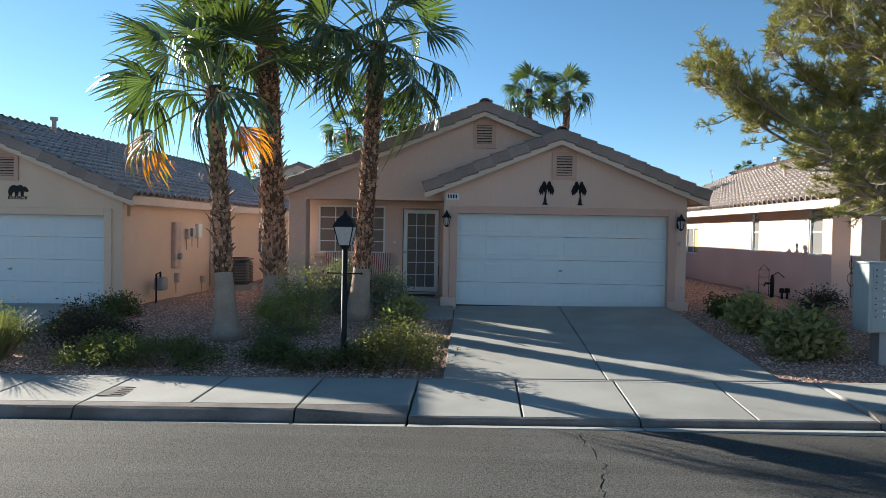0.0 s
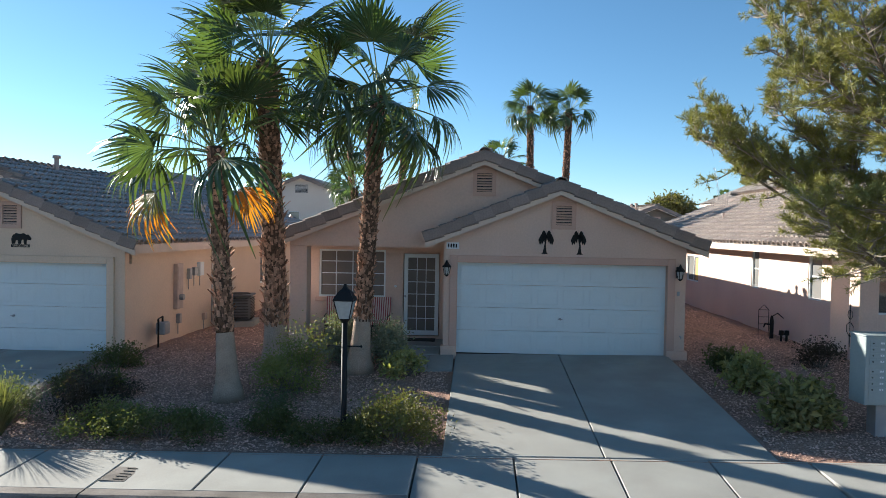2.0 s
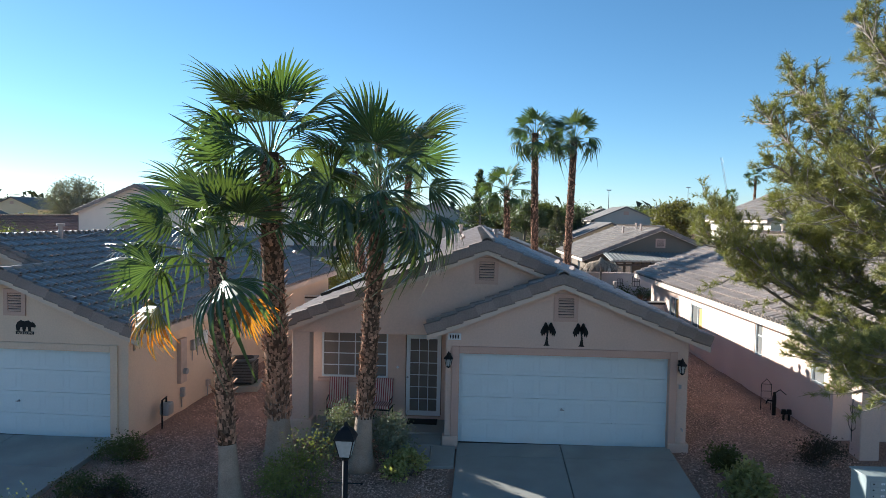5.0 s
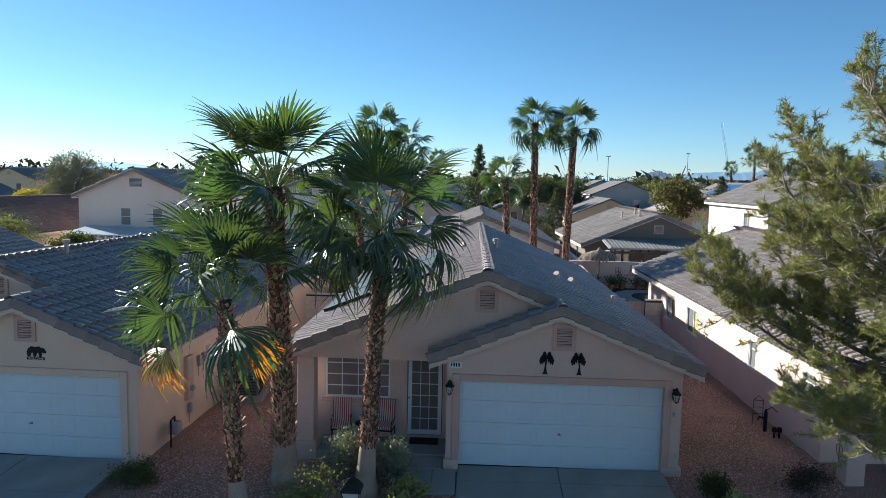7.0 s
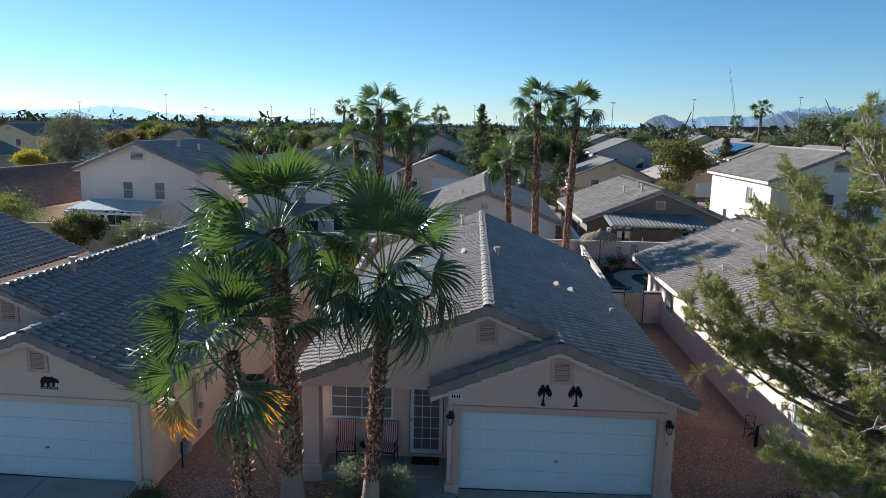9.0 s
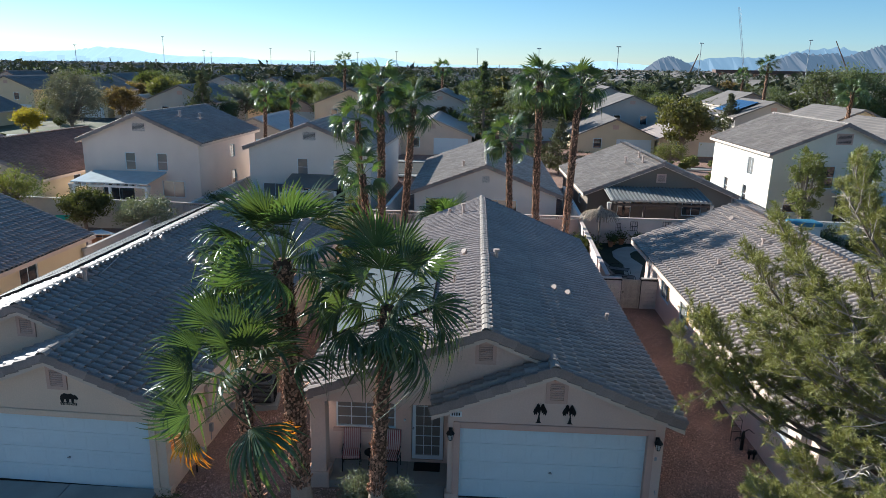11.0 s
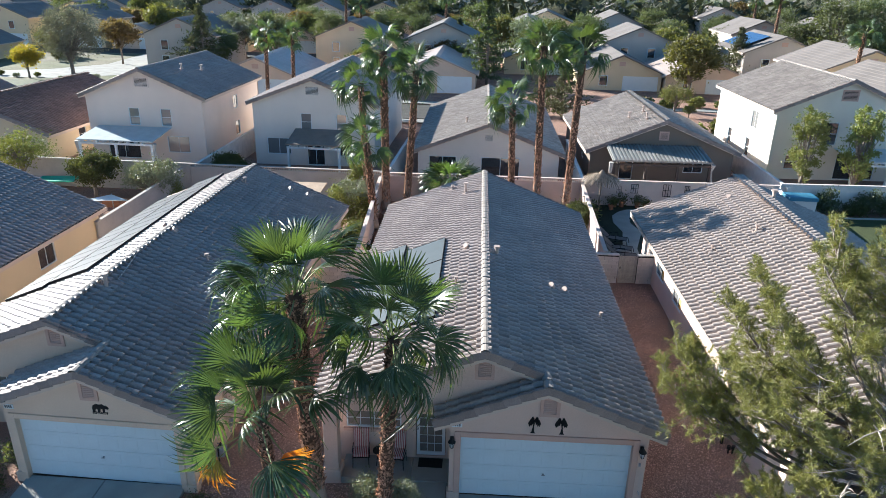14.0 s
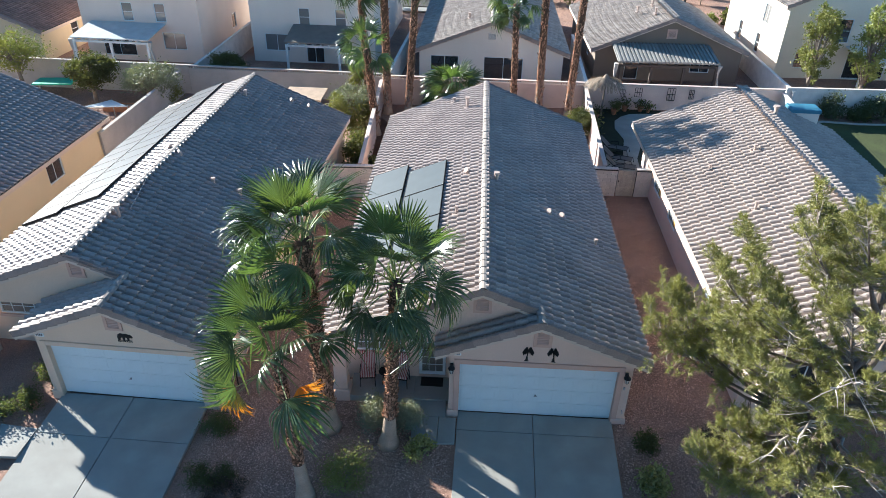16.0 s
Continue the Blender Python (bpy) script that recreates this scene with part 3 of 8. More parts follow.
def make_street():
    bm = bmesh.new()
    xs = [-60, -20, 0, 20, 60]
    for a, b in zip(xs, xs[1:]):
        slab_strip(bm, a, b, -22.0, -8.085, -0.66, -0.63, 0.3, 0.0)
    ob = part("road", bm, M["asphalt"], None)
    tagged(ob, "worn grey asphalt street with fine cracks", "road", kind="structure")
    walkw = thing("pavement", "pale concrete sidewalk slabs along the street", "sidewalk", kind="structure")
    gap = 0.012
    xj = [-16.1 + 1.43 * i for i in range(30)]
    for a, b in zip(xj, xj[1:]):
        bm = bmesh.new()
        if a > -0.5 and b < 5.5:
            slab_strip(bm, a + gap, b - gap, -7.79, -6.12, -0.572, -0.46, 0.14, 0.01)
        else:
            slab_strip(bm, a + gap, b - gap, -7.56, -6.12, -0.5, -0.46, 0.14, 0.01)
        part("slab", bm, M["concrete"], walkw)
    part("joint_bed", bx(-16, -7.5, -1.05, 26, -6.14, -0.83), M["joint"], walkw)
    kerb = thing("kerb", "stained concrete kerb and gutter pan", "kerb", kind="structure")
    rng = random.Random(2)
    high = [(-7.565, -0.5), (-7.75, -0.507), (-7.79, -0.53), (-7.84, -0.64), (-7.86, -0.8)]
    ramp_low = [(-7.565, -0.503), (-7.78, -0.575), (-7.81, -0.59), (-7.84, -0.645), (-7.86, -0.8)]
    dropped = [(-7.795, -0.575), (-7.82, -0.585), (-7.84, -0.6), (-7.85, -0.65), (-7.86, -0.8)]
    for a, b, p0, p1 in ((-16.2, -7.5, high, high), (-7.5, -4.66, high, high), (-4.66, -1.8, high, high), (-1.8, -0.37, high, ramp_low), (-0.37, 2.49, dropped, dropped),
                         (2.49, 5.35, dropped, dropped), (5.35, 6.78, ramp_low, high), (6.78, 14, high, high), (14, 26, high, high)):
        bm = bmesh.new()
        n = 6
        rings = []
        for i in range(n + 1):
            x = a + gap + (b - a - 2 * gap) * i / n
            dz = 0.017 * (min(max(x - 2.0, -16), 10))
            prof = [(u[0] + (v[0] - u[0]) * i / n, u[1] + (v[1] - u[1]) * i / n) for u, v in zip(p0, p1)]
            prof.append((prof[0][0], -0.8))
            rings.append([bm.verts.new((x, y + rng.uniform(-0.004, 0.004), z + dz)) for y, z in prof])
        m = len(rings[0])
        for r, q in zip(rings, rings[1:]):
            for k in range(m):
                bm.faces.new((r[k], q[k], q[(k + 1) % m], r[(k + 1) % m]))
        bm.faces.new(rings[0])
        bm.faces.new(rings[-1][::-1])
        bmesh.ops.recalc_face_normals(bm, faces=bm.faces)
        part("kerb_stone", bm, M["curb"], kerb)
        bm = bmesh.new()
        slab_strip(bm, a + gap, b - gap, -8.08, -7.9, -0.632, -0.652, 0.12, 0.008)
        part("gutter", bm, M["concrete"], kerb)
    part("joint_bed", bx(-16, -8.4, -1.2, 26, -7.86, -1.0), M["joint"], kerb)


def driveway(name, label, m, x0, x1, fan, cut=-2.9):
    d = thing(name, label, "driveway", m, kind="structure")
    xm = (x0 + x1) / 2 - 0.05
    for a, b in ((x0, xm), (xm, x1)):
        for y0, y1, z0, z1 in ((cut, -0.02, None, None), (-6.1, cut, None, None)):
            bm = bmesh.new()
            za = lambda y: -0.015 + (y + 0.02) * (0.44 / 6.1)
            slab_strip(bm, a + 0.01, b - 0.01, y0 + 0.01, y1 - 0.01, za(y0), za(y1), 0.14, 0.01)
            part("slab", bm, M["concrete"], d)
    bm = bmesh.new()
    vs = [bm.verts.new(p) for p in ((x0 + 0.02, -6.05, -0.53), (x1 - 0.02, -6.05, -0.53), (x1 - 0.02, -0.05, -0.1), (x0 + 0.02, -0.05, -0.1))]
    bm.faces.new(vs)
    part("joint_bed", bm, M["joint"], d)
    return d


make_ground()
make_street()


# ---- tract houses with a garage gable beside the main gable ----
RS = 0.41
EX_R, EX_L, RX, GX = 5.72, -4.4, 0.6, 2.35
RZ = 4.70
GZ = RZ - RS * (GX - RX)


def z_right(x):
    return RZ - RS * (x - RX)


def z_left(x):
    return RZ - RS * (RX - x)


def z_gar(x):
    return GZ - RS * (GX - x)


def tract_house(label, m, wall, main_y, back_y, detail, tile="tile", solar_side=False):
    h = thing("house", label, "house", m)
    c = 1 / math.sqrt(1 + RS * RS)
    s = RS * c
    W = M[wall]
    fy = -0.12
    # walls
    part("garage_pier", bx(-0.32, fy, -0.5, 0.0, 0.2, 2.13), W, h)
    part("garage_pier", bx(4.88, fy, -0.5, 5.31, 0.2, 2.13), W, h)
    bm = bmesh.new()
    prism(bm, [(-0.32, 2.13), (5.31, 2.13), (5.31, z_right(5.31) - 0.1), (GX, GZ - 0.1), (-0.32, z_gar(-0.32) - 0.1)], fy, 0.08)
    part("garage_front_wall", bm, W, h)
    bm = bmesh.new()
    wall_cells(bm, False, 5.11, 5.31, 0.2, back_y, -0.5, z_right(5.31) - 0.08, [(9.4, 10.4, 0.95, 2.15)])
    part("side_wall", bm, W, h)
    window(h, "E", 5.31, 9.4, 10.4, 0.95, 2.15, 2, 1)
    bm = bmesh.new()
    wall_cells(bm, False, -4.12, -3.92, main_y + 0.45, back_y, -0.5, z_left(-4.12) - 0.08, [(main_y + 0.45, main_y + 1.05, -0.5, 2.44), (5.0, 6.4, 1.0, 2.2), (11.0, 12.4, 1.0, 2.2)])
    part("side_wall", bm, W, h)
    window(h, "W", -4.12, 5.0, 6.4, 1.0, 2.2, 2, 1)
    window(h, "W", -4.12, 11.0, 12.4, 1.0, 2.2, 2, 1)
    bm = bmesh.new()
    prism(bm, [(-4.12, -0.5), (5.31, -0.5), (5.31, z_right(5.31) - 0.1), (RX, RZ - 0.1), (-4.12, z_left(-4.12) - 0.1)], back_y, back_y + 0.2)
    part("back_wall", bm, W, h)
    bm = bmesh.new()
    prism(bm, [(-4.12, 2.44), (GX, 2.44), (GX, z_right(GX) - 0.12), (RX, RZ - 0.1), (-4.12, z_left(-4.12) - 0.1)], main_y, main_y + 0.2)
    part("main_gable_wall", bm, W, h)
    bm = bmesh.new()
    box(bm, -4.12, main_y, -0.5, -3.69, main_y + 0.45, 2.44, 0.02)
    part("porch_column", bm, W, h)
    bm = bmesh.new()
    box(bm, -4.2, main_y - 0.08, -0.5, -3.61, main_y + 0.5, 0.28, 0.03)
    part("column_base", bm, W, h)
    py = main_y + 1.05
    bm = bmesh.new()
    wall_cells(bm, True, py, py + 0.18, -3.92, -0.12, -0.4, 2.5, [(-3.61, -1.88, 1.1, 2.33), (-1.42, -0.48, 0.12, 2.27)])
    part("porch_wall", bm, W, h)
    part("porch_ceiling", bx(-3.92, main_y + 0.2, 2.46, -0.32, py + 0.1, 2.52), M["stucco"], h)
    bm = bmesh.new()
    wall_cells(bm, False, -0.32, -0.12, 0.2, py + 0.1, -0.5, 2.6, [])
    part("entry_wall", bm, W, h)
    part("window_sill", bx(-3.7, py - 0.07, 0.98, -1.8, py + 0.02, 1.09, bevel=0.015), M["trim"], h)
    window(h, "S", py, -3.61, -1.88, 1.1, 2.33, 4, 4, "insect_screen", bar=0.012)
    # security door
    d = new("entry_door")
    d.parent = h
    bm = bmesh.new()
    wall_cells(bm, True, py + 0.03, py + 0.08, -1.4, -0.5, 0.14, 2.25, [(-1.3, -0.6, 0.26, 2.15)])
    part("frame", bm, M["white"], d, "white metal security door frame")
    bm = bmesh.new()
    for i in range(1, 3):
        x = -1.3 + 0.7 * i / 3
        box(bm, x - 0.009, py + 0.035, 0.26, x + 0.009, py + 0.055, 2.15)
    for i in range(1, 6):
        z = 0.26 + 1.89 * i / 6
        box(bm, -1.3, py + 0.036, z - 0.009, -0.6, py + 0.056, z + 0.009)
    part("grille", bm, M["white"], d)
    part("screen", bx(-1.3, py + 0.07, 0.26, -0.6, py + 0.08, 2.15), M["screen"], d)
    bm = bmesh.new()
    tube(bm, [(-1.36, py + 0.03, 1.15), (-1.36, py - 0.04, 1.15)], [0.02, 0.03])
    part("door_knob", bm, M["grey"], d)
    # garage surround and door
    bm = bmesh.new()
    box(bm, -0.18, fy - 0.055, -0.1, 0.0, fy + 0.1, 2.3, 0.012)
    box(bm, 4.88, fy - 0.055, -0.1, 5.06, fy + 0.1, 2.3, 0.012)
    box(bm, 0.0, fy - 0.055, 2.13, 4.88, fy + 0.1, 2.3, 0.012)
    part("garage_trim", bm, M["trim"] if wall == "stucco" else W, h)
    part("wall_base", bx(-0.38, fy - 0.07, -0.3, 0.0, 0.1, 0.16, bevel=0.025), W, h)
    part("wall_base", bx(4.885, fy - 0.07, -0.3, 5.37, 0.1, 0.16, bevel=0.025), W, h)
    garage_door(h, 0.0, 0.0, 4.88, -0.04, 2.13)
    louvre(h, fy, 2.46, 3.265, 0.36, 0.45)
    louvre(h, main_y, 0.61, 4.04, 0.36, 0.45)
    # roof
    roof = new("roof")
    roof.parent = h
    oy, my = -0.42, main_y - 0.28
    L = (EX_R - RX) / c
    tm = M[tile]

    def keep(q, t):
        x, y = EX_R - t * c, oy + q
        return x > GX - 0.05 or y > my
    near = (lambda q, t: q < 1.9) if detail else None
    roof_slope(roof, "roof_tiles", (EX_R, oy, z_right(EX_R)), (0, 1, 0), (-c, 0, s), back_y + 0.35 - oy, L, tm, keep=keep, near=near, seed=3)
    roof_slope(roof, "roof_tiles", (EX_L, back_y + 0.35, z_left(EX_L)), (0, -1, 0), (c, 0, s), back_y + 0.35 - my, (RX - EX_L) / c, tm, seed=4)
    roof_slope(roof, "roof_tiles", (-0.75, main_y + 0.0, z_gar(-0.75)), (0, -1, 0), (c, 0, s), main_y - oy, (GX + 0.75) / c, tm, seed=5, near=(lambda q, t: True) if detail else None)
    bm = bmesh.new()
    th = 0.09
    prism(bm, [(GX - 0.02, z_right(GX - 0.02)), (EX_R - 0.03, z_right(EX_R - 0.03)), (EX_R - 0.03, z_right(EX_R - 0.03) - th), (GX - 0.02, z_right(GX - 0.02) - th)], oy + 0.04, my + 0.02)
    prism(bm, [(RX, RZ), (EX_R - 0.03, z_right(EX_R - 0.03)), (EX_R - 0.03, z_right(EX_R - 0.03) - th), (RX, RZ - th)], my + 0.03, back_y + 0.33)
    prism(bm, [(RX - 0.01, RZ - 0.004), (EX_L + 0.03, z_left(EX_L + 0.03)), (EX_L + 0.03, z_left(EX_L + 0.03) - th), (RX - 0.01, RZ - th)], my + 0.03, back_y + 0.33)
    prism(bm, [(GX - 0.03, GZ - 0.01), (-0.72, z_gar(-0.72)), (-0.72, z_gar(-0.72) - th), (GX - 0.03, GZ - 0.01 - th)], oy + 0.04, main_y - 0.01)
    part("roof_deck", bm, M["fascia"], roof)
    # fascia boards
    for nm, a, b, y in (("gar_r", (GX, GZ), (EX_R, z_right(EX_R)), oy), ("gar_l", (GX, GZ), (-0.75, z_gar(-0.75)), oy), ("main_l", (RX, RZ), (EX_L, z_left(EX_L)), my), ("main_r", (RX, RZ), (GX, z_right(GX)), my)):
        bm = bmesh.new()
        prism(bm, [(a[0], a[1] - 0.02), (b[0], b[1] - 0.02), (b[0], b[1] - 0.25), (a[0], a[1] - 0.25)], y + 0.005, y + 0.045)
        part("barge_board", bm, M["fascia"], roof)
    for x in (EX_R - 0.04, EX_L + 0.01):
        y0 = oy + 0.05 if x > 0 else my + 0.05
        zz = z_right(EX_R) if x > 0 else z_left(EX_L)
        part("fascia_board", bx(x, y0, zz - 0.2, x + 0.035, back_y + 0.32, zz - 0.004), M["fascia"], roof)
    rake_line(roof, (EX_R, oy, z_right(EX_R) + 0.05), (GX, oy, GZ + 0.05), M["rake"])
    rake_line(roof, (-0.78, oy, z_gar(-0.78) + 0.05), (GX, oy, GZ + 0.05), M["rake"])
    rake_line(roof, (EX_L, my, z_left(EX_L) + 0.05), (RX, my, RZ + 0.05), M["rake"])
    rake_line(roof, (GX - 0.15, my, z_right(GX - 0.15) + 0.05), (RX, my, RZ + 0.05), M["rake"])
    rake_line(roof, (EX_R, back_y + 0.35, z_right(EX_R) + 0.05), (RX, back_y + 0.35, RZ + 0.05), M["rake"])
    rake_line(roof, (EX_L, back_y + 0.35, z_left(EX_L) + 0.05), (RX, back_y + 0.35, RZ + 0.05), M["rake"])
    cap_line(roof, "ridge_tile", (RX, my - 0.06, RZ + 0.05), (RX, back_y + 0.4, RZ + 0.05), M["ridge"])
    cap_line(roof, "ridge_tile", (GX, oy - 0.06, GZ + 0.05), (GX - 0.02, my + 0.15, GZ + 0.05), M["ridge"])
    return h


M["screen"] = mat("door_screen", (0.16, 0.145, 0.13), 0.8, vary=0.1, scale=3)
A_POSE = pose(0, 0, 0, 0, 0, 0.9)
A_POSE = Matrix.Translation((2.44, 0, 0)) @ A_POSE @ Matrix.Translation((-2.44, 0, 0))
N_POSE = pose(-13.2, -0.14, -0.2, 0, 0, -1.4)
tract_house("greige stucco house with grey tile roof and twin gables", A_POSE, "stucco", 0.42, 18.4, True)
tract_house("peach stucco neighbour house with grey tile roof and garage", N_POSE, "stucco_n", 1.45, 18.9, False)
driveway("driveway", "pale concrete driveway with cut joints sloping to street", Matrix(), -0.02, 4.95, 0, cut=-0.78)
driveway("driveway", "pale concrete driveway of the neighbour house", pose(-13.2, -0.14, -0.2, 0, 0, -1.4), -0.1, 4.95, 0, cut=-1.7)


# ---- plain gable houses ----
def gable_house(label, m, w, l, ez, slope, wall, tile, wins=(), group="", low=PROFILE, vent=True, garage=None, ox=0.4, oy=0.3, cap=True, holes=True):
    h = thing("house", label, "house", m, group)
    W = M[wall]
    rx = w / 2
    rz = ez + slope * rx
    c = 1 / math.sqrt(1 + slope * slope)
    s = slope * c
    front = [q for q in wins if q[0] == "S"]
    for face, a0, a1 in (("S", 0.0, 0.18), ("N", l - 0.18, l)):
        bm = bmesh.new()
        hl = [q[1:5] for q in wins if q[0] == face]
        if garage and face == "S":
            hl.append(garage)
        wall_cells(bm, True, a0, a1, 0, w, -0.6, ez, hl)
        part("gable_wall", bm, W, h)
        bm = bmesh.new()
        prism(bm, [(0, ez), (w, ez), (rx, rz - 0.06)], a0, a1)
        part("gable", bm, W, h)
    for face, a0, a1 in (("W", 0.0, 0.18), ("E", w - 0.18, w)):
        bm = bmesh.new()
        wall_cells(bm, False, a0, a1, 0.18, l - 0.18, -0.6, ez + 0.02, [q[1:5] for q in wins if q[0] == face])
        part("side_wall", bm, W, h)
    for q in wins:
        at = {"S": 0.0, "N": l, "W": 0.0, "E": w}[q[0]]
        window(h, q[0], at, q[1], q[2], q[3], q[4], q[5] if len(q) > 5 else 1, q[6] if len(q) > 6 else 2, q[7] if len(q) > 7 else "glass")
    if garage:
        garage_door(h, 0.05, *garage)
    if vent:
        louvre(h, 0.0, rx, ez + slope * rx * 0.52, 1.0 if ez > 4 else 0.5, 0.62 if ez > 4 else 0.45, wall if wall in ("stucco_w", "stucco_b") else "trim")
    roof = new("roof")
    roof.parent = h
    ze = ez - slope * ox + 0.06
    rt = rz + 0.06
    L = (rx + ox) / c
    roof_slope(roof, "roof_tiles", (-ox, l + oy, ze), (0, -1, 0), (c, 0, s), l + 2 * oy, L, M[tile], profile=low, seed=7)
    roof_slope(roof, "roof_tiles", (w + ox, -oy, ze), (0, 1, 0), (-c, 0, s), l + 2 * oy, L, M[tile], profile=low, seed=8)
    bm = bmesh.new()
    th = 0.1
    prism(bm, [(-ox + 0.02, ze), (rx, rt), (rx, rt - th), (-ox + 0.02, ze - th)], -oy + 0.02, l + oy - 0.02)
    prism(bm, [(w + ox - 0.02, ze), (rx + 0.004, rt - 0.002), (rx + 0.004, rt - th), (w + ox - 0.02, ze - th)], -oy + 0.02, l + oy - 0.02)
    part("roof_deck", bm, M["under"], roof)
    for x0 in (-ox - 0.01, w + ox - 0.025):
        part("fascia_board", bx(x0, -oy, ze - 0.2, x0 + 0.035, l + oy, ze + 0.0), M["fascia"], roof)
    for x0 in (-ox, w + ox):
        bm = bmesh.new()
        prism(bm, [(x0, ze - 0.02), (rx, rt - 0.02), (rx, rt - 0.2), (x0, ze - 0.2)], -oy - 0.005, -oy + 0.03)
        part("barge_board", bm, M["fascia"], roof)
        rake_line(roof, (x0, -oy, ze + 0.05), (rx, -oy, rt + 0.05), M["rake"], step=0.5)
    if cap:
        cap_line(roof, "ridge_tile", (rx, -oy, rt + 0.04), (rx, l + oy, rt + 0.04), M["ridge"], step=0.45)
    return h


# the neighbour beyond the side yard
rose = gable_house("rose stucco neighbour house with buff tile roof", pose(9.09, 0.9, -0.1, 0, 0, 0.9), 9.38, 17.3, 2.865, 0.415, "stucco_r", "tile_r",
                   [("W", 0.45, 1.15, 1.35, 2.55, 1, 2, "glass_w"), ("W", 4.2, 4.75, 1.35, 2.55, 1, 2, "glass_w"), ("W", 9.7, 11.1, 1.12, 2.14, 2, 1, "glass_w"), ("W", 12.75, 14.15, 1.1, 2.12, 2, 1, "glass_w"), ("S", 0.9, 2.9, 1.1, 2.4, 2, 1)],
                   low=PROFILE, vent=False, ox=0.53, oy=1.3)
for y in (9.7, 12.75):
    part("curtain", bx(0.062, y + 0.06, 1.2, 0.072, y + 0.5, 2.03), M["curtain_y"], rose, "yellow-orange curtain in a side window")
bm = bmesh.new()
box(bm, 9.1, -0.35, -0.5, 9.54, 0.1, 2.7, 0.03)
tagged(part("porch_column", bm, M["stucco_r"], None), "square rose stucco porch column under the eave", "column")
gable_house("cream yellow neighbour house with grey tile roof", pose(-32.6, -1.5, -0.3, 0, 0, -1.0), 11.6, 19.6, 2.55, 0.4, "stucco_y", "tile", [("E", 4.5, 5.6, 1.0, 2.1, 2, 1), ("E", 9.0, 10.2, 1.0, 2.1, 2, 1), ("E", 14.3, 15.6, 1.0, 2.1, 2, 1), ("N", 3, 4.2, 1, 2.1)], vent=False)
# the back row, seen from behind
B_WINS = [("S", 3.35, 4.2, 2.95, 4.3, 1, 2, "glass_w"), ("S", 5.9, 6.75, 2.95, 4.3, 1, 2, "glass_w"), ("S", 6.2, 8.0, 0.9, 2.2, 2, 1, "glass_w"), ("S", 1.3, 3.9, 0.3, 2.2, 2, 1), ("E", 6.2, 7.2, 3.3, 4.4, 2, 1), ("E", 6.4, 7.3, 1.0, 2.2, 1, 1)]
gable_house("white two-storey stucco house with grey tile roof", pose(-30.8, 35.5, -0.05, 0, 0, -1.5), 9.3, 12.2, 5.25, 0.42, "stucco_b", "tile", B_WINS, "back houses")
C_WINS = [("S", 3.8, 4.65, 2.85, 4.2, 1, 2, "glass_w"), ("S", 6.6, 7.45, 2.85, 4.2, 1, 2, "glass_w"), ("S", 1.0, 2.9, 0.9, 2.2, 2, 1, "glass_w"), ("S", 4.2, 5.6, 0.1, 2.1, 2, 1), ("S", 6.6, 7.6, 0.9, 2.2, 1, 1)]
gable_house("white two-storey stucco house with grey tile roof", pose(-18.0, 36.5, -0.15, 0, 0, -1.0), 9.6, 15.0, 5.0, 0.38, "stucco_w", "tile", C_WINS, "back houses")
gable_house("white single-storey house with tile roof behind the wall", pose(-4.6, 32.5, 0.05, 0, 0, 0.6), 10.2, 18.0, 2.42, 0.38, "stucco_w", "tile_tan", [("S", 0.8, 2.8, 0.9, 2.0, 2, 1), ("S", 4.6, 7.4, 0.2, 2.0, 2, 1)], "back houses")
gable_house("taupe single-storey house with tile roof and patio cover", pose(8.0, 34.0, 0.1, 0, 0, 1.8), 10.4, 13.0, 2.5, 0.41, "stucco_t", "tile_tan", [("S", 2.2, 3.2, 0.3, 2.1, 1, 1), ("S", 6.9, 8.3, 0.9, 2.1, 2, 1), ("W", 3, 4, 1, 2.1), ("W", 7, 8, 1, 2.1)], "back houses")
gable_house("cream two-storey stucco house with buff tile roof", pose(21.6, 36.0, 0.2, 0, 0, 2.2), 10.0, 12.0, 5.4, 0.42, "stucco_c", "tile_tan", [("S", 3.6, 4.7, 2.8, 4.5, 1, 2, "glass"), ("S", 6.5, 7.6, 2.8, 4.5, 1, 2, "glass"), ("S", 1.2, 2.2, 0.9, 2.1), ("W", 3.2, 4.4, 3.2, 4.6, 2, 1, "glass_w"), ("W", 4.0, 4.8, 0.8, 2.3), ("W", 8.0, 8.8, 0.8, 2.3), ("S", 5.0, 8.0, 0.2, 2.2, 2, 1)], "back houses")
gable_house("single-storey house with red-brown tile roof", pose(-45.5, 34.5, -0.2, 0, 0, -2.5), 12.0, 15.5, 2.5, 0.38, "stucco_y", "tile_red", [("E", 4, 5, 1, 2.1), ("E", 9, 10, 1, 2.1)], "back houses", vent=False)


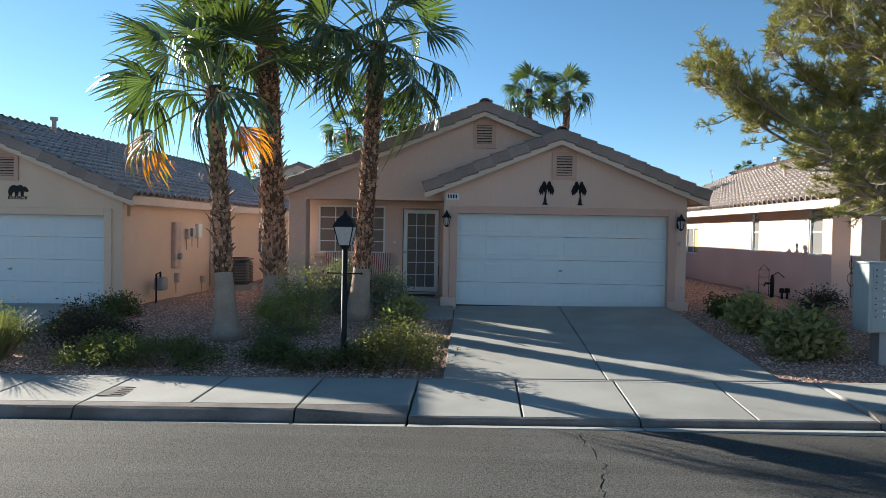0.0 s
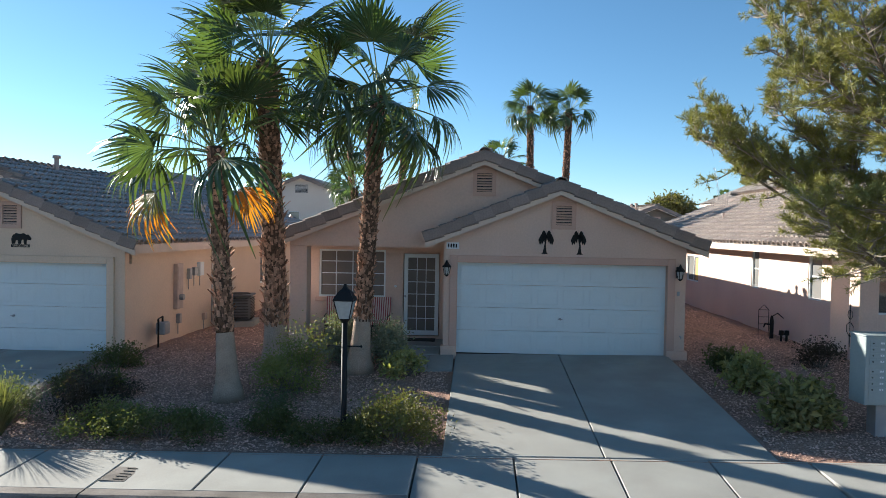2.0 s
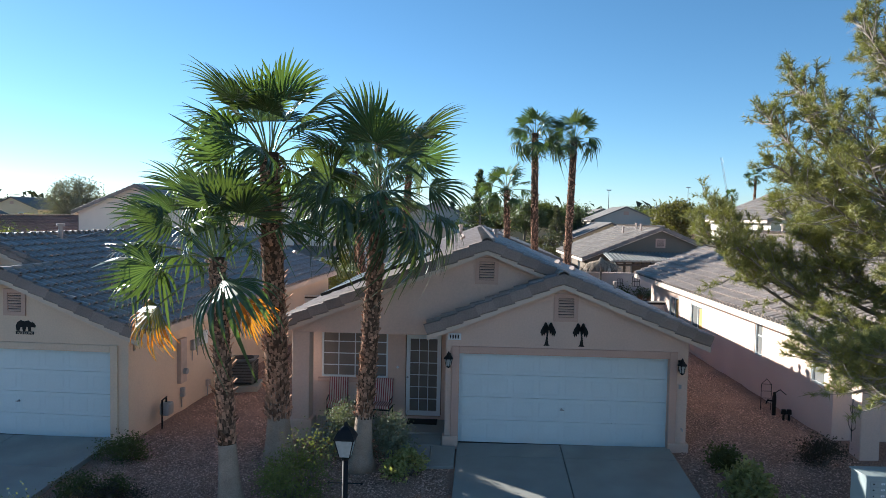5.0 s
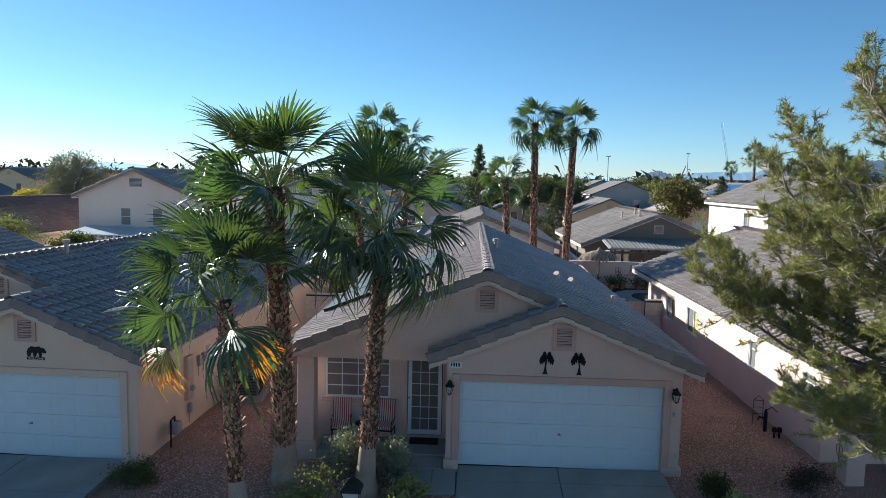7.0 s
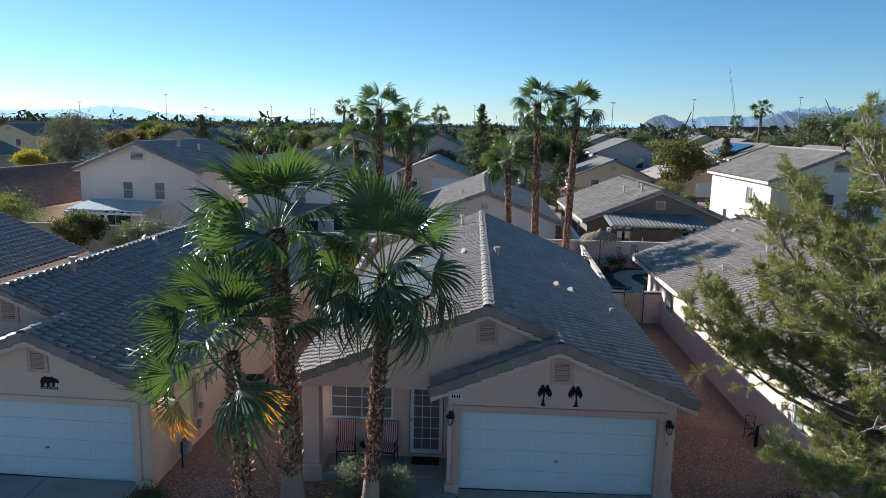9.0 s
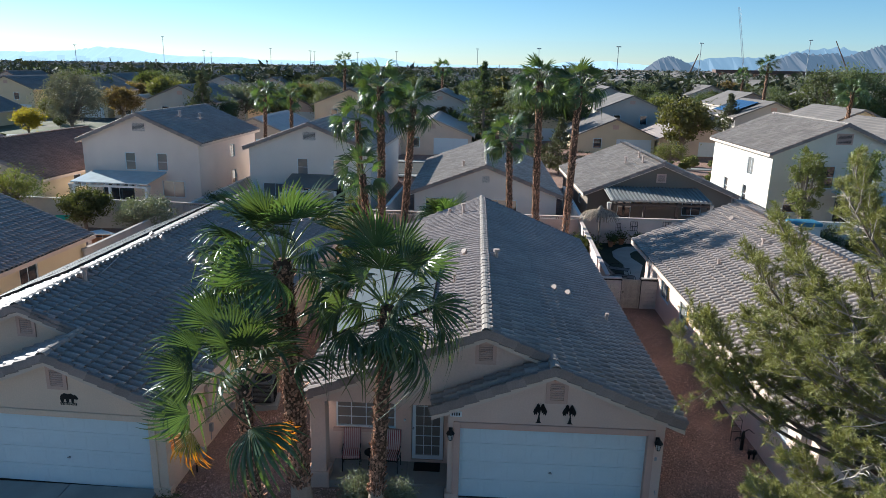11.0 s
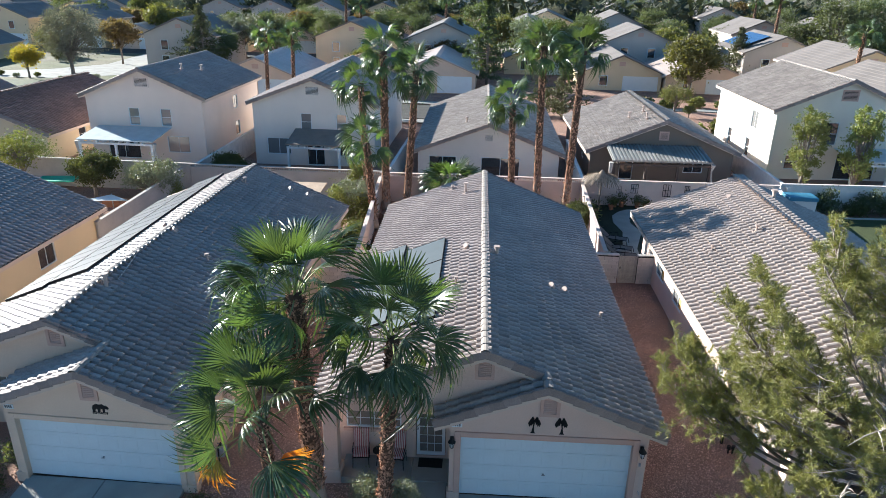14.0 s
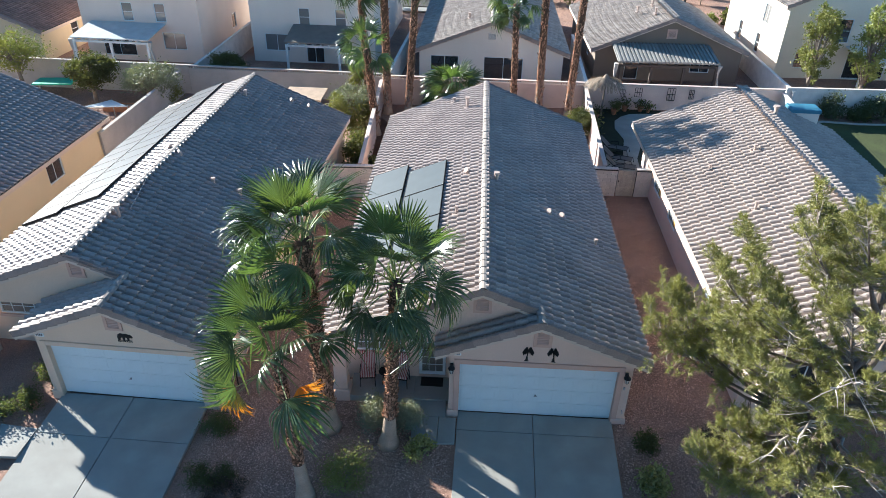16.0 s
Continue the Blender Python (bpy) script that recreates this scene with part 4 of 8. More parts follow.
# ---- palms ----
def frond_mesh(name, seed, blade=1.05, petiole=1.0, segs=36, spread=115, droop=0.5, arch=0.25, cup=-0.3, torn=0.12, mats=("frond", "petiole")):
    """One fan leaf: it leaves the crown along +x. A pleated blade, folded along its rib and split into narrow fingers whose ends hang."""
    rng = random.Random(seed)
    vs, fs, mi = [], [], []
    k = 7
    stem = []
    for i in range(k):
        t = i / (k - 1)
        stem.append(Vector((petiole * t, 0, arch * petiole * (t - 0.8 * t * t))))
    for i, p in enumerate(stem):
        w = 0.024 * (1 - 0.55 * i / (k - 1))
        vs += [p + Vector((0, w, 0.008)), p + Vector((0, 0, -0.022)), p + Vector((0, -w, 0.008))]
    for i in range(k - 1):
        for j in range(3):
            a, b = i * 3 + j, i * 3 + (j + 1) % 3
            fs.append((a, b, b + 3, a + 3))
            mi.append(1)
    tip = stem[-1]
    ax = (stem[-1] - stem[-2]).normalized()
    sd = Vector((0, 1, 0))
    nrm = ax.cross(sd).normalized()
    if nrm.z < 0:
        nrm = -nrm
    da = 2 * spread / segs
    sway = rng.uniform(-0.35, 0.35)
    for q in range(segs):
        ang = -spread + (q + 0.5) * da + rng.uniform(-0.9, 0.9)
        a = radians(ang)
        L = blade * (1.0 - 0.3 * (abs(ang) / spread) ** 2) * rng.uniform(0.86, 1.08)
        d = ax * math.cos(a) + sd * math.sin(a)
        s = sd * math.cos(a) - ax * math.sin(a)
        broken = rng.random() < torn
        hang = droop * rng.uniform(0.6, 1.5) * (2.2 if broken else 1.0)
        fold = cup * abs(math.sin(a)) ** 1.3
        split = rng.uniform(0.5, 0.66)
        base = len(vs)
        for t in (0.03, 0.3, 0.52, 0.68, 0.8, 0.91, 1.0):
            hw = math.tan(radians(da * 0.52)) * min(t, split) * L * (1.0 if t <= split else max(0.05, (1.0 - t) / (1.0 - split)) ** 0.75)
            c = tip + d * (L * t) + nrm * (fold * L * t)
            g = max(0.0, t - 0.45)
            c = c - Vector((0, 0, 1)) * (hang * L * (0.3 * t * t + 1.6 * g * g)) + sd * (sway * L * g * g)
            c = c - d * (min(hang, 1.4) * 0.5 * L * g * g * 1.8)
            ridge_up = nrm * (hw * 0.45)
            vs += [c - s * hw, c + ridge_up, c + s * hw]
        for i in range(6):
            for j in range(2):
                b0 = base + i * 3 + j
                fs.append((b0, b0 + 1, b0 + 4, b0 + 3))
                mi.append(2 if len(mats) > 2 and i > 1 else 0)
    me = raw(name, vs, fs)
    for n in mats:
        me.materials.append(M[n])
    me.polygons.foreach_set("material_index", mi)
    return me


# young upright fans are cupped and stiff, old outer ones are folded down and hang
FRONDS = [frond_mesh("frond", 10 + i, blade=1.08 + 0.06 * (i % 4), petiole=0.95 + 0.17 * (i % 3), segs=26, droop=0.14 + 0.065 * i, spread=92 - 2 * (i % 5), cup=0.1 - 0.05 * i, torn=0.06 + 0.02 * i) for i in range(10)]
FROND_FAR = [frond_mesh("frond", 40 + i, blade=0.85, petiole=0.8, segs=20, droop=0.3 + 0.2 * i, spread=95, cup=-0.2 * i) for i in range(4)]
FROND_DYING = [frond_mesh("frond", 60 + i, blade=(0.95, 1.1)[i], petiole=(0.8, 1.25)[i], segs=28, spread=(62, 75)[i], droop=0.55, cup=-0.3, mats=(("frond_y", "frond_t")[i], "petiole", "frond_y")) for i in range(2)]


def boots_mesh(base, top, r0, r1, z_from, per_m, seed, size=0.1):
    """The cut leaf bases that clad a fan palm's trunk: short splayed stubs in spirals."""
    rng = random.Random(seed)
    vs, fs = [], []
    H = (top - base).length
    n = int((H - z_from) * per_m)
    for i in range(n):
        f = (z_from + (H - z_from) * (i + rng.uniform(-0.4, 0.4)) / n) / H
        f = min(max(f, (z_from - 0.16 * rng.random()) / H), 1.0)
        c = base.lerp(top, f)
        r = r0 + (r1 - r0) * f
        a = i * 2.39996 + rng.uniform(-0.25, 0.25)
        o = Vector((math.cos(a), math.sin(a), 0))
        s = Vector((-math.sin(a), math.cos(a), 0))
        w = size * rng.uniform(0.5, 0.95)
        ln = size * rng.uniform(1.1, 2.1)
        out = rng.uniform(0.1, 0.4) if rng.random() < 0.85 else rng.uniform(0.6, 1.1)
        if rng.random() < 0.12:
            ln *= 1.5
        p0 = c + o * (r - 0.035)
        p1 = p0 + o * (ln * out) + Vector((0, 0, ln)) + s * rng.uniform(-0.03, 0.03)
        b = len(vs)
        th = size * 0.42
        vs += [p0 - s * w, p0 + s * w, p1 + s * w * 0.5, p1 - s * w * 0.5, p0 + o * th - s * w * 0.8, p0 + o * th + s * w * 0.8, p1 + o * th * 0.7 + s * w * 0.4, p1 + o * th * 0.7 - s * w * 0.4]
        for q in ((3, 2, 1, 0), (4, 5, 6, 7), (0, 1, 5, 4), (1, 2, 6, 5), (2, 3, 7, 6), (3, 0, 4, 7)):
            fs.append(tuple(b + k for k in q))
    return raw("leaf_bases", vs, fs)


def fan_palm(label, base, top, r0, r1, fronds, seed, skirt=0.9, meshes=None, scale=1.0, dying=0, group="palms", flare=1.35, per_m=70, wind=0.35, size=0.1, low=-36, high=82):
    rng = random.Random(seed)
    base, top = Vector(base), Vector(top)
    p = thing("palm_tree", label, "palm tree", Matrix.Translation(base), group)
    H = (top - base).length
    loc_top = top - base
    bm = bmesh.new()
    zs = [0, 0.06, 0.18, 0.4, skirt] + [skirt + (1 - 0) * (H - skirt) * i / 6 for i in range(1, 7)]
    pts = [loc_top * (z / H) for z in zs]
    pts[0] = Vector((0, 0, -0.15))
    rad = [r0 * flare * 1.12, r0 * flare, r0 * (1 + (flare - 1) * 0.6), r0 * (1 + (flare - 1) * 0.3)] + [r0 + (r1 - r0) * z / H for z in zs[4:]]
    tube(bm, pts, rad, 18)
    part("trunk", bm, M["trunk"], p, smooth=True)
    bm = bmesh.new()
    tube(bm, [loc_top * (skirt / H), loc_top * 0.5, loc_top * 1.03], [r0 * 0.97, (r0 + r1) * 0.53, r1 * 1.1], 14)
    part("fibre_sheath", bm, M["fibre"], p, "dark brown fibre between the leaf bases", smooth=True)
    tagged(part_mesh("trunk_sheath", boots_mesh(Vector((0, 0, 0)), loc_top, r0, r1 * 1.05, skirt, per_m, seed, size), M["boots"], p, "shaggy brown cut leaf bases"), kind="stuff")
    meshes = meshes or FRONDS
    for i in range(fronds):
        f = (i + 0.5) / fronds
        az = i * 2.39996 + rng.uniform(-0.35, 0.35)
        az += wind * math.sin(az)
        el = high + (low - high) * f ** 0.82 + rng.uniform(-11, 11)
        me = meshes[min(len(meshes) - 1, max(0, int(f * len(meshes) + rng.uniform(-1.6, 1.6))))]
        roll = rng.gauss(0, 0.65)
        sc = scale * rng.uniform(0.86, 1.12)
        if i >= fronds - dying:
            me = FROND_DYING[fronds - 1 - i]
            az, el = ((-0.35, -48), (3.5, -38))[fronds - 1 - i]
            roll, sc = (1.0, -0.8)[fronds - 1 - i], scale
        ob = new("frond", me)
        ob.parent = p
        o = loc_top + Vector((math.cos(az) * r1 * 0.6, math.sin(az) * r1 * 0.6, 0.32 - 0.42 * f))
        ob.matrix_basis = Matrix.Translation(o) @ Matrix.Rotation(az, 4, "Z") @ Matrix.Rotation(-radians(el), 4, "Y") @ Matrix.Rotation(roll, 4, "X") @ Matrix.Scale(sc, 4)
    return p


# the three palms of the front yard
fan_palm("fan palm with yellowing lower fronds in gravel yard", (-4.25, -3.45, -0.3), (-4.72, -3.0, 4.3), 0.175, 0.14, 21, 3, skirt=1.15, dying=2, scale=0.98, low=-10, high=78, wind=0.6, per_m=300, size=0.062, flare=1.6)
fan_palm("tall thick fan palm beside the house front", (-4.06, -0.9, -0.12), (-4.4, -0.75, 6.5), 0.26, 0.2, 31, 8, skirt=0.75, scale=1.04, per_m=360, size=0.068, wind=0.4, low=-24)
fan_palm("fan palm with shaggy trunk before the porch", (-2.09, -1.4, -0.14), (-1.78, -1.2, 5.62), 0.19, 0.15, 27, 15, skirt=1.0, scale=1.0, low=-30, flare=1.65, per_m=300, size=0.062, wind=0.0)
# behind the house
for i, (x, y, z0, x1, zt, r, nf) in enumerate(((5.55, 26.2, 0.2, 5.85, 10.0, 0.2, 24), (3.7, 26.3, 0.2, 3.5, 10.2, 0.2, 24), (2.1, 26.3, 0.2, 1.85, 6.9, 0.18, 22),
                                                 (-6.0, 26.2, 0.1, -6.1, 9.7, 0.22, 26), (-7.2, 26.1, 0.1, -7.5, 7.8, 0.18, 20), (-4.7, 26.2, 0.1, -4.1, 8.6, 0.2, 24), (-6.2, 22.6, 0.1, -6.6, 5.0, 0.2, 20))):
    fan_palm("slender fan palm in back yard along the block wall", (x, y, z0), (x1, y, zt), r * 1.15, r * 0.9, nf, 30 + i, skirt=0.4, meshes=FROND_FAR, group="back yard palms", flare=1.15, per_m=100, size=0.075, scale=1.05)


# ---- pine ----
def brush_needles(twigs, rng, per, length, width):
    """Bottle-brush twigs: needles set all round the outer part of each (start, end) twig and swept towards its tip."""
    vs, fs = [], []
    for p, q, sz in twigs:
        ax = (q - p).normalized()
        for _ in range(per):
            f = rng.uniform(0.25, 1.04)
            o = Vector((rng.gauss(0, 1), rng.gauss(0, 1), rng.gauss(0, 1))).normalized()
            v = (ax * 0.85 + o * 0.9).normalized() * (length * sz * rng.uniform(0.7, 1.15))
            c = p.lerp(q, f)
            s = v.cross(Vector((rng.gauss(0, 1), rng.gauss(0, 1), rng.gauss(0, 1)))).normalized() * width
            b = len(vs)
            vs += [c - s, c + s, c + v]
            fs.append((b, b + 1, b + 2))
    return vs, fs


def pine_tree(label, root, seed, limbs, needle="needle", per=27, length=0.125, width=0.0062):
    """limbs: (start height, tip) pairs in world space. Each limb ends in a pad of side branches clad in needle brushes."""
    rng = random.Random(seed)
    root = Vector(root)
    t = thing("pine_tree", label, "pine tree", Matrix.Translation(root))
    bm = bmesh.new()
    top_h = max(h for h, _ in limbs) + 1.0
    trunk = [Vector((0.0, 0, -0.2)), Vector((0.05, 0.02, 1.0)), Vector((-0.1, 0.1, 2.4)), Vector((0.05, 0.05, 4.2)), Vector((0.0, -0.05, 6.0)), Vector((-0.35, 0, top_h))]
    tube(bm, trunk, [0.26, 0.21, 0.18, 0.14, 0.09, 0.03], 12)
    part("trunk", bm, M["bark"], t, smooth=True)

    def on_trunk(h):
        for a, b in zip(trunk, trunk[1:]):
            if a.z <= h <= b.z:
                return a.lerp(b, (h - a.z) / (b.z - a.z))
        return trunk[-1]
    tw = bmesh.new()
    twigs = []
    for h, tip in limbs:
        a = on_trunk(h)
        b = Vector(tip) - root
        L = (b - a).length
        bow = Vector((rng.uniform(-0.2, 0.2), rng.uniform(-0.2, 0.2), -0.1 * L + rng.uniform(-0.15, 0.1)))
        path = [a.lerp(b, f) + bow * (4 * f * (1 - f)) for f in (0, 0.2, 0.4, 0.6, 0.8, 1.0)]
        bm = bmesh.new()
        tube(bm, path, [0.03 + 0.016 * L, 0.03 + 0.012 * L, 0.045, 0.034, 0.022, 0.01], 8)
        part("limb", bm, M["bark"], t, smooth=True)
        run = min(L, 2.3)
        for k in range(int(9 + run * 8)):
            f = 1 - (run / L) * rng.random() ** 1.15 * 0.92
            i = min(int(f * 5), 4)
            o = path[i].lerp(path[i + 1], f * 5 - i)
            d = (path[i + 1] - path[i]).normalized()
            side = d.cross(Vector((0, 0, 1)))
            side = side.normalized() if side.length > 0.05 else Vector((1, 0, 0))
            w = rng.choice((-1, 1)) * rng.uniform(0.45, 1.15)
            dr = (d * rng.uniform(0.35, 1.0) + side * w + Vector((0, 0, rng.gauss(0.15, 0.45)))).normalized()
            ln = rng.uniform(0.4, 0.95) * (0.6 + 0.6 * min(1.0, (1 - f) * L / 0.8))
            q = o + dr * ln
            m = o.lerp(q, 0.5) - Vector((0, 0, 0.06 * ln))
            tube(tw, [o, m, q], [0.017, 0.011, 0.005], 4, cap=False)
            for j in range(10):
                g = rng.uniform(0.25, 1.0)
                c = o.lerp(m, g * 2) if g < 0.5 else m.lerp(q, g * 2 - 1)
                td = (dr * 0.7 + Vector((rng.gauss(0, 0.55), rng.gauss(0, 0.55), rng.gauss(0.42, 0.35)))).normalized()
                e = c + td * rng.uniform(0.13, 0.26)
                tube(tw, [c, e], [0.005, 0.003], 3, cap=False)
                if g > 0.42 or rng.random() < 0.35:
                    twigs.append((c, e, rng.uniform(0.8, 1.2)))
                else:
                    e2 = c + Vector((rng.gauss(0, 0.16), rng.gauss(0, 0.16), rng.gauss(-0.04, 0.1)))
                    tube(tw, [c, e2], [0.006, 0.003], 3, cap=False)
            twigs.append((m.lerp(q, 0.6), q + dr * 0.1, 1.15))
    for h, tip in BARE_LIMBS:
        a, b = on_trunk(h), Vector(tip) - root
        path = [a.lerp(b, f) + Vector((rng.gauss(0, 0.09), rng.gauss(0, 0.09), 0.25 * math.sin(f * 5) + rng.gauss(0, 0.06))) * min(1, 3 * f) for f in (0, 0.25, 0.45, 0.65, 0.85, 1.0)]
        bm = bmesh.new()
        tube(bm, path, [0.06, 0.05, 0.042, 0.033, 0.022, 0.008], 7)
        for p, q in zip(path[1:], path[2:]):
            for k in range(3):
                o = p.lerp(q, rng.random())
                e = o + (q - p).normalized() * rng.uniform(0.2, 0.5) + Vector((rng.gauss(0, 0.25), rng.gauss(0, 0.25), rng.gauss(0, 0.22)))
                tube(bm, [o, o.lerp(e, 0.5) + Vector((0, 0, 0.04)), e], [0.014, 0.01, 0.004], 5)
        part("bare_limb", bm, M["dead_wood"], t, "bare pale grey dead limb", smooth=True)
    tagged(part("twiggery", tw, M["twig"], t, "dry grey inner twigs"), kind="stuff")
    vs, fs = brush_needles(twigs, rng, per, length, width)
    tagged(part_mesh("crown", raw("crown", vs, fs), M[needle], t), kind="stuff")
    return t


PINE_ROOT = (10.0, -2.6, -0.25)
BARE_LIMBS = ((3.0, (6.80, -5.40, 4.72)), (3.2, (7.27, -5.60, 5.59)), (2.6, (8.70, -5.50, 4.11)), (2.9, (9.84, -5.20, 3.68)), (4.2, (7.97, -5.90, 7.28)), (4.4, (7.32, -6.00, 7.54)))
# limb tips by lobe: start height on the trunk, then the tips that spring from it
PINE_LOBES = (
    (3.6, ((5.35, -0.9, 5.75), (5.1, -1.25, 5.1), (5.7, -1.7, 4.8), (5.9, -0.5, 5.4), (6.2, -1.2, 4.35), (6.6, -1.5, 5.6), (7.4, -1.2, 5.0), (7.0, -0.4, 4.7), (7.6, -2.0, 4.4))),
    (5.2, ((6.05, -2.1, 7.45), (6.55, -2.0, 8.3), (6.8, -3.0, 7.5), (6.0, -2.9, 6.4), (7.1, -1.5, 7.5), (7.6, -2.6, 6.6), (6.9, -1.3, 6.3))),
    (7.2, ((7.8, -2.1, 9.6), (7.4, -2.9, 9.0), (8.4, -3.4, 9.5), (9.5, -2.5, 10.1), (10.6, -2.2, 9.8), (10.5, -1.0, 9.2), (8.5, -1.7, 8.7), (9.2, -3.9, 8.8))),
    (4.9, ((6.6, -4.7, 6.5), (6.4, -3.6, 5.9), (7.1, -4.0, 7.2), (7.5, -5.3, 6.1), (8.5, -5.6, 7.0), (8.1, -4.6, 7.9), (9.6, -5.8, 7.0), (10.7, -5.6, 6.4), (8.6, -5.2, 5.4))),
    (2.8, ((6.9, -3.8, 3.7), (6.0, -4.7, 3.4), (6.4, -4.1, 3.1), (6.7, -5.5, 3.4), (7.6, -5.9, 4.0), (8.4, -5.0, 3.4), (7.4, -3.2, 3.2), (9.4, -5.6, 4.4), (7.7, -4.4, 4.4))),
    (5.0, ((10.3, 0.5, 7.6), (10.9, 1.2, 7.0), (8.2, -0.5, 5.6), (9.4, -0.3, 7.0))),
    (4.2, ((12.5, -2.0, 7.0), (12.9, -3.6, 5.5), (12.0, -4.6, 7.6), (12.5, 0.0, 6.0), (11.7, -5.2, 4.6), (11.8, -1.2, 8.6))),
)
pine_tree("large pine with sagging green limbs beside the sidewalk", PINE_ROOT, 21, [(h + 0.16 * (k - len(tips) / 2), tip) for h, tips in PINE_LOBES for k, tip in enumerate(tips)])


# ---- shrubs and small plants ----
def leaves_mesh(name, centres, rng, size=0.05, aspect=1.8, up=0.3):
    vs, fs = [], []
    for c in centres:
        d = Vector((rng.gauss(0, 1), rng.gauss(0, 1), rng.gauss(up, 0.8))).normalized()
        s = d.cross(Vector((rng.gauss(0, 1), rng.gauss(0, 1), rng.gauss(0, 1)))).normalized()
        n = d.cross(s)
        L, w = size * aspect * rng.uniform(0.6, 1.3), size * rng.uniform(0.6, 1.2) * 0.5
        b = len(vs)
        vs += [c, c + d * L * 0.5 + s * w - n * w * 0.3, c + d * L, c + d * L * 0.5 - s * w - n * w * 0.3]
        fs += [(b, b + 1, b + 2), (b, b + 2, b + 3)]
    return raw(name, vs, fs)


def shrub(label, base, rx, ry, h, leaf, seed, n=2600, size=0.05, clumps=26, bare=0.0, name="shrub", airy=0.085):
    """A bush: stems fanning out of the ground and leaves gathered in uneven clumps round their ends."""
    rng = random.Random(seed)
    t = thing(name, label, "shrub", Matrix.Translation(base), "shrubs")
    bm = bmesh.new()
    tips = []
    for i in range(clumps):
        a, r, f = rng.uniform(0, math.tau), math.sqrt(rng.random()), rng.random()
        z = h * (0.25 + 0.75 * f) * (1.05 - 0.45 * r * r)
        p = Vector((rx * r * math.cos(a), ry * r * math.sin(a), z))
        tips.append(p)
        tube(bm, [(p.x * 0.12, p.y * 0.12, -0.05), (p.x * 0.6, p.y * 0.6, z * 0.55), tuple(p)], [0.014, 0.009, 0.004], 4, cap=False)
    tagged(part("stem", bm, M["twig"] if bare else M["bark_g"], t), kind="stuff")
    cs = []
    for _ in range(n):
        p = tips[rng.randrange(clumps)]
        k = airy * (0.7 + h)
        q = p + Vector((rng.gauss(0, k), rng.gauss(0, k), rng.gauss(0, k * 0.8)))
        if q.z > 0.02:
            cs.append(q)
    part_mesh("foliage", leaves_mesh("foliage", cs, rng, size), M[leaf], t)
    return t


M["leaf_p"] = leaf_mat("purplish_leaf", (0.075, 0.062, 0.05), 0.2, 0.7, 0.4, spec=0.2)
M["leaf_v"] = leaf_mat("variegated_leaf", (0.26, 0.26, 0.12), 0.28, 0.55, 0.6, spec=0.3)
M["leaf_s"] = leaf_mat("pale_blade", (0.16, 0.17, 0.09), 0.3, 0.6, 0.4, spec=0.2)


def gz(x, y):
    return ground_z(x, y)


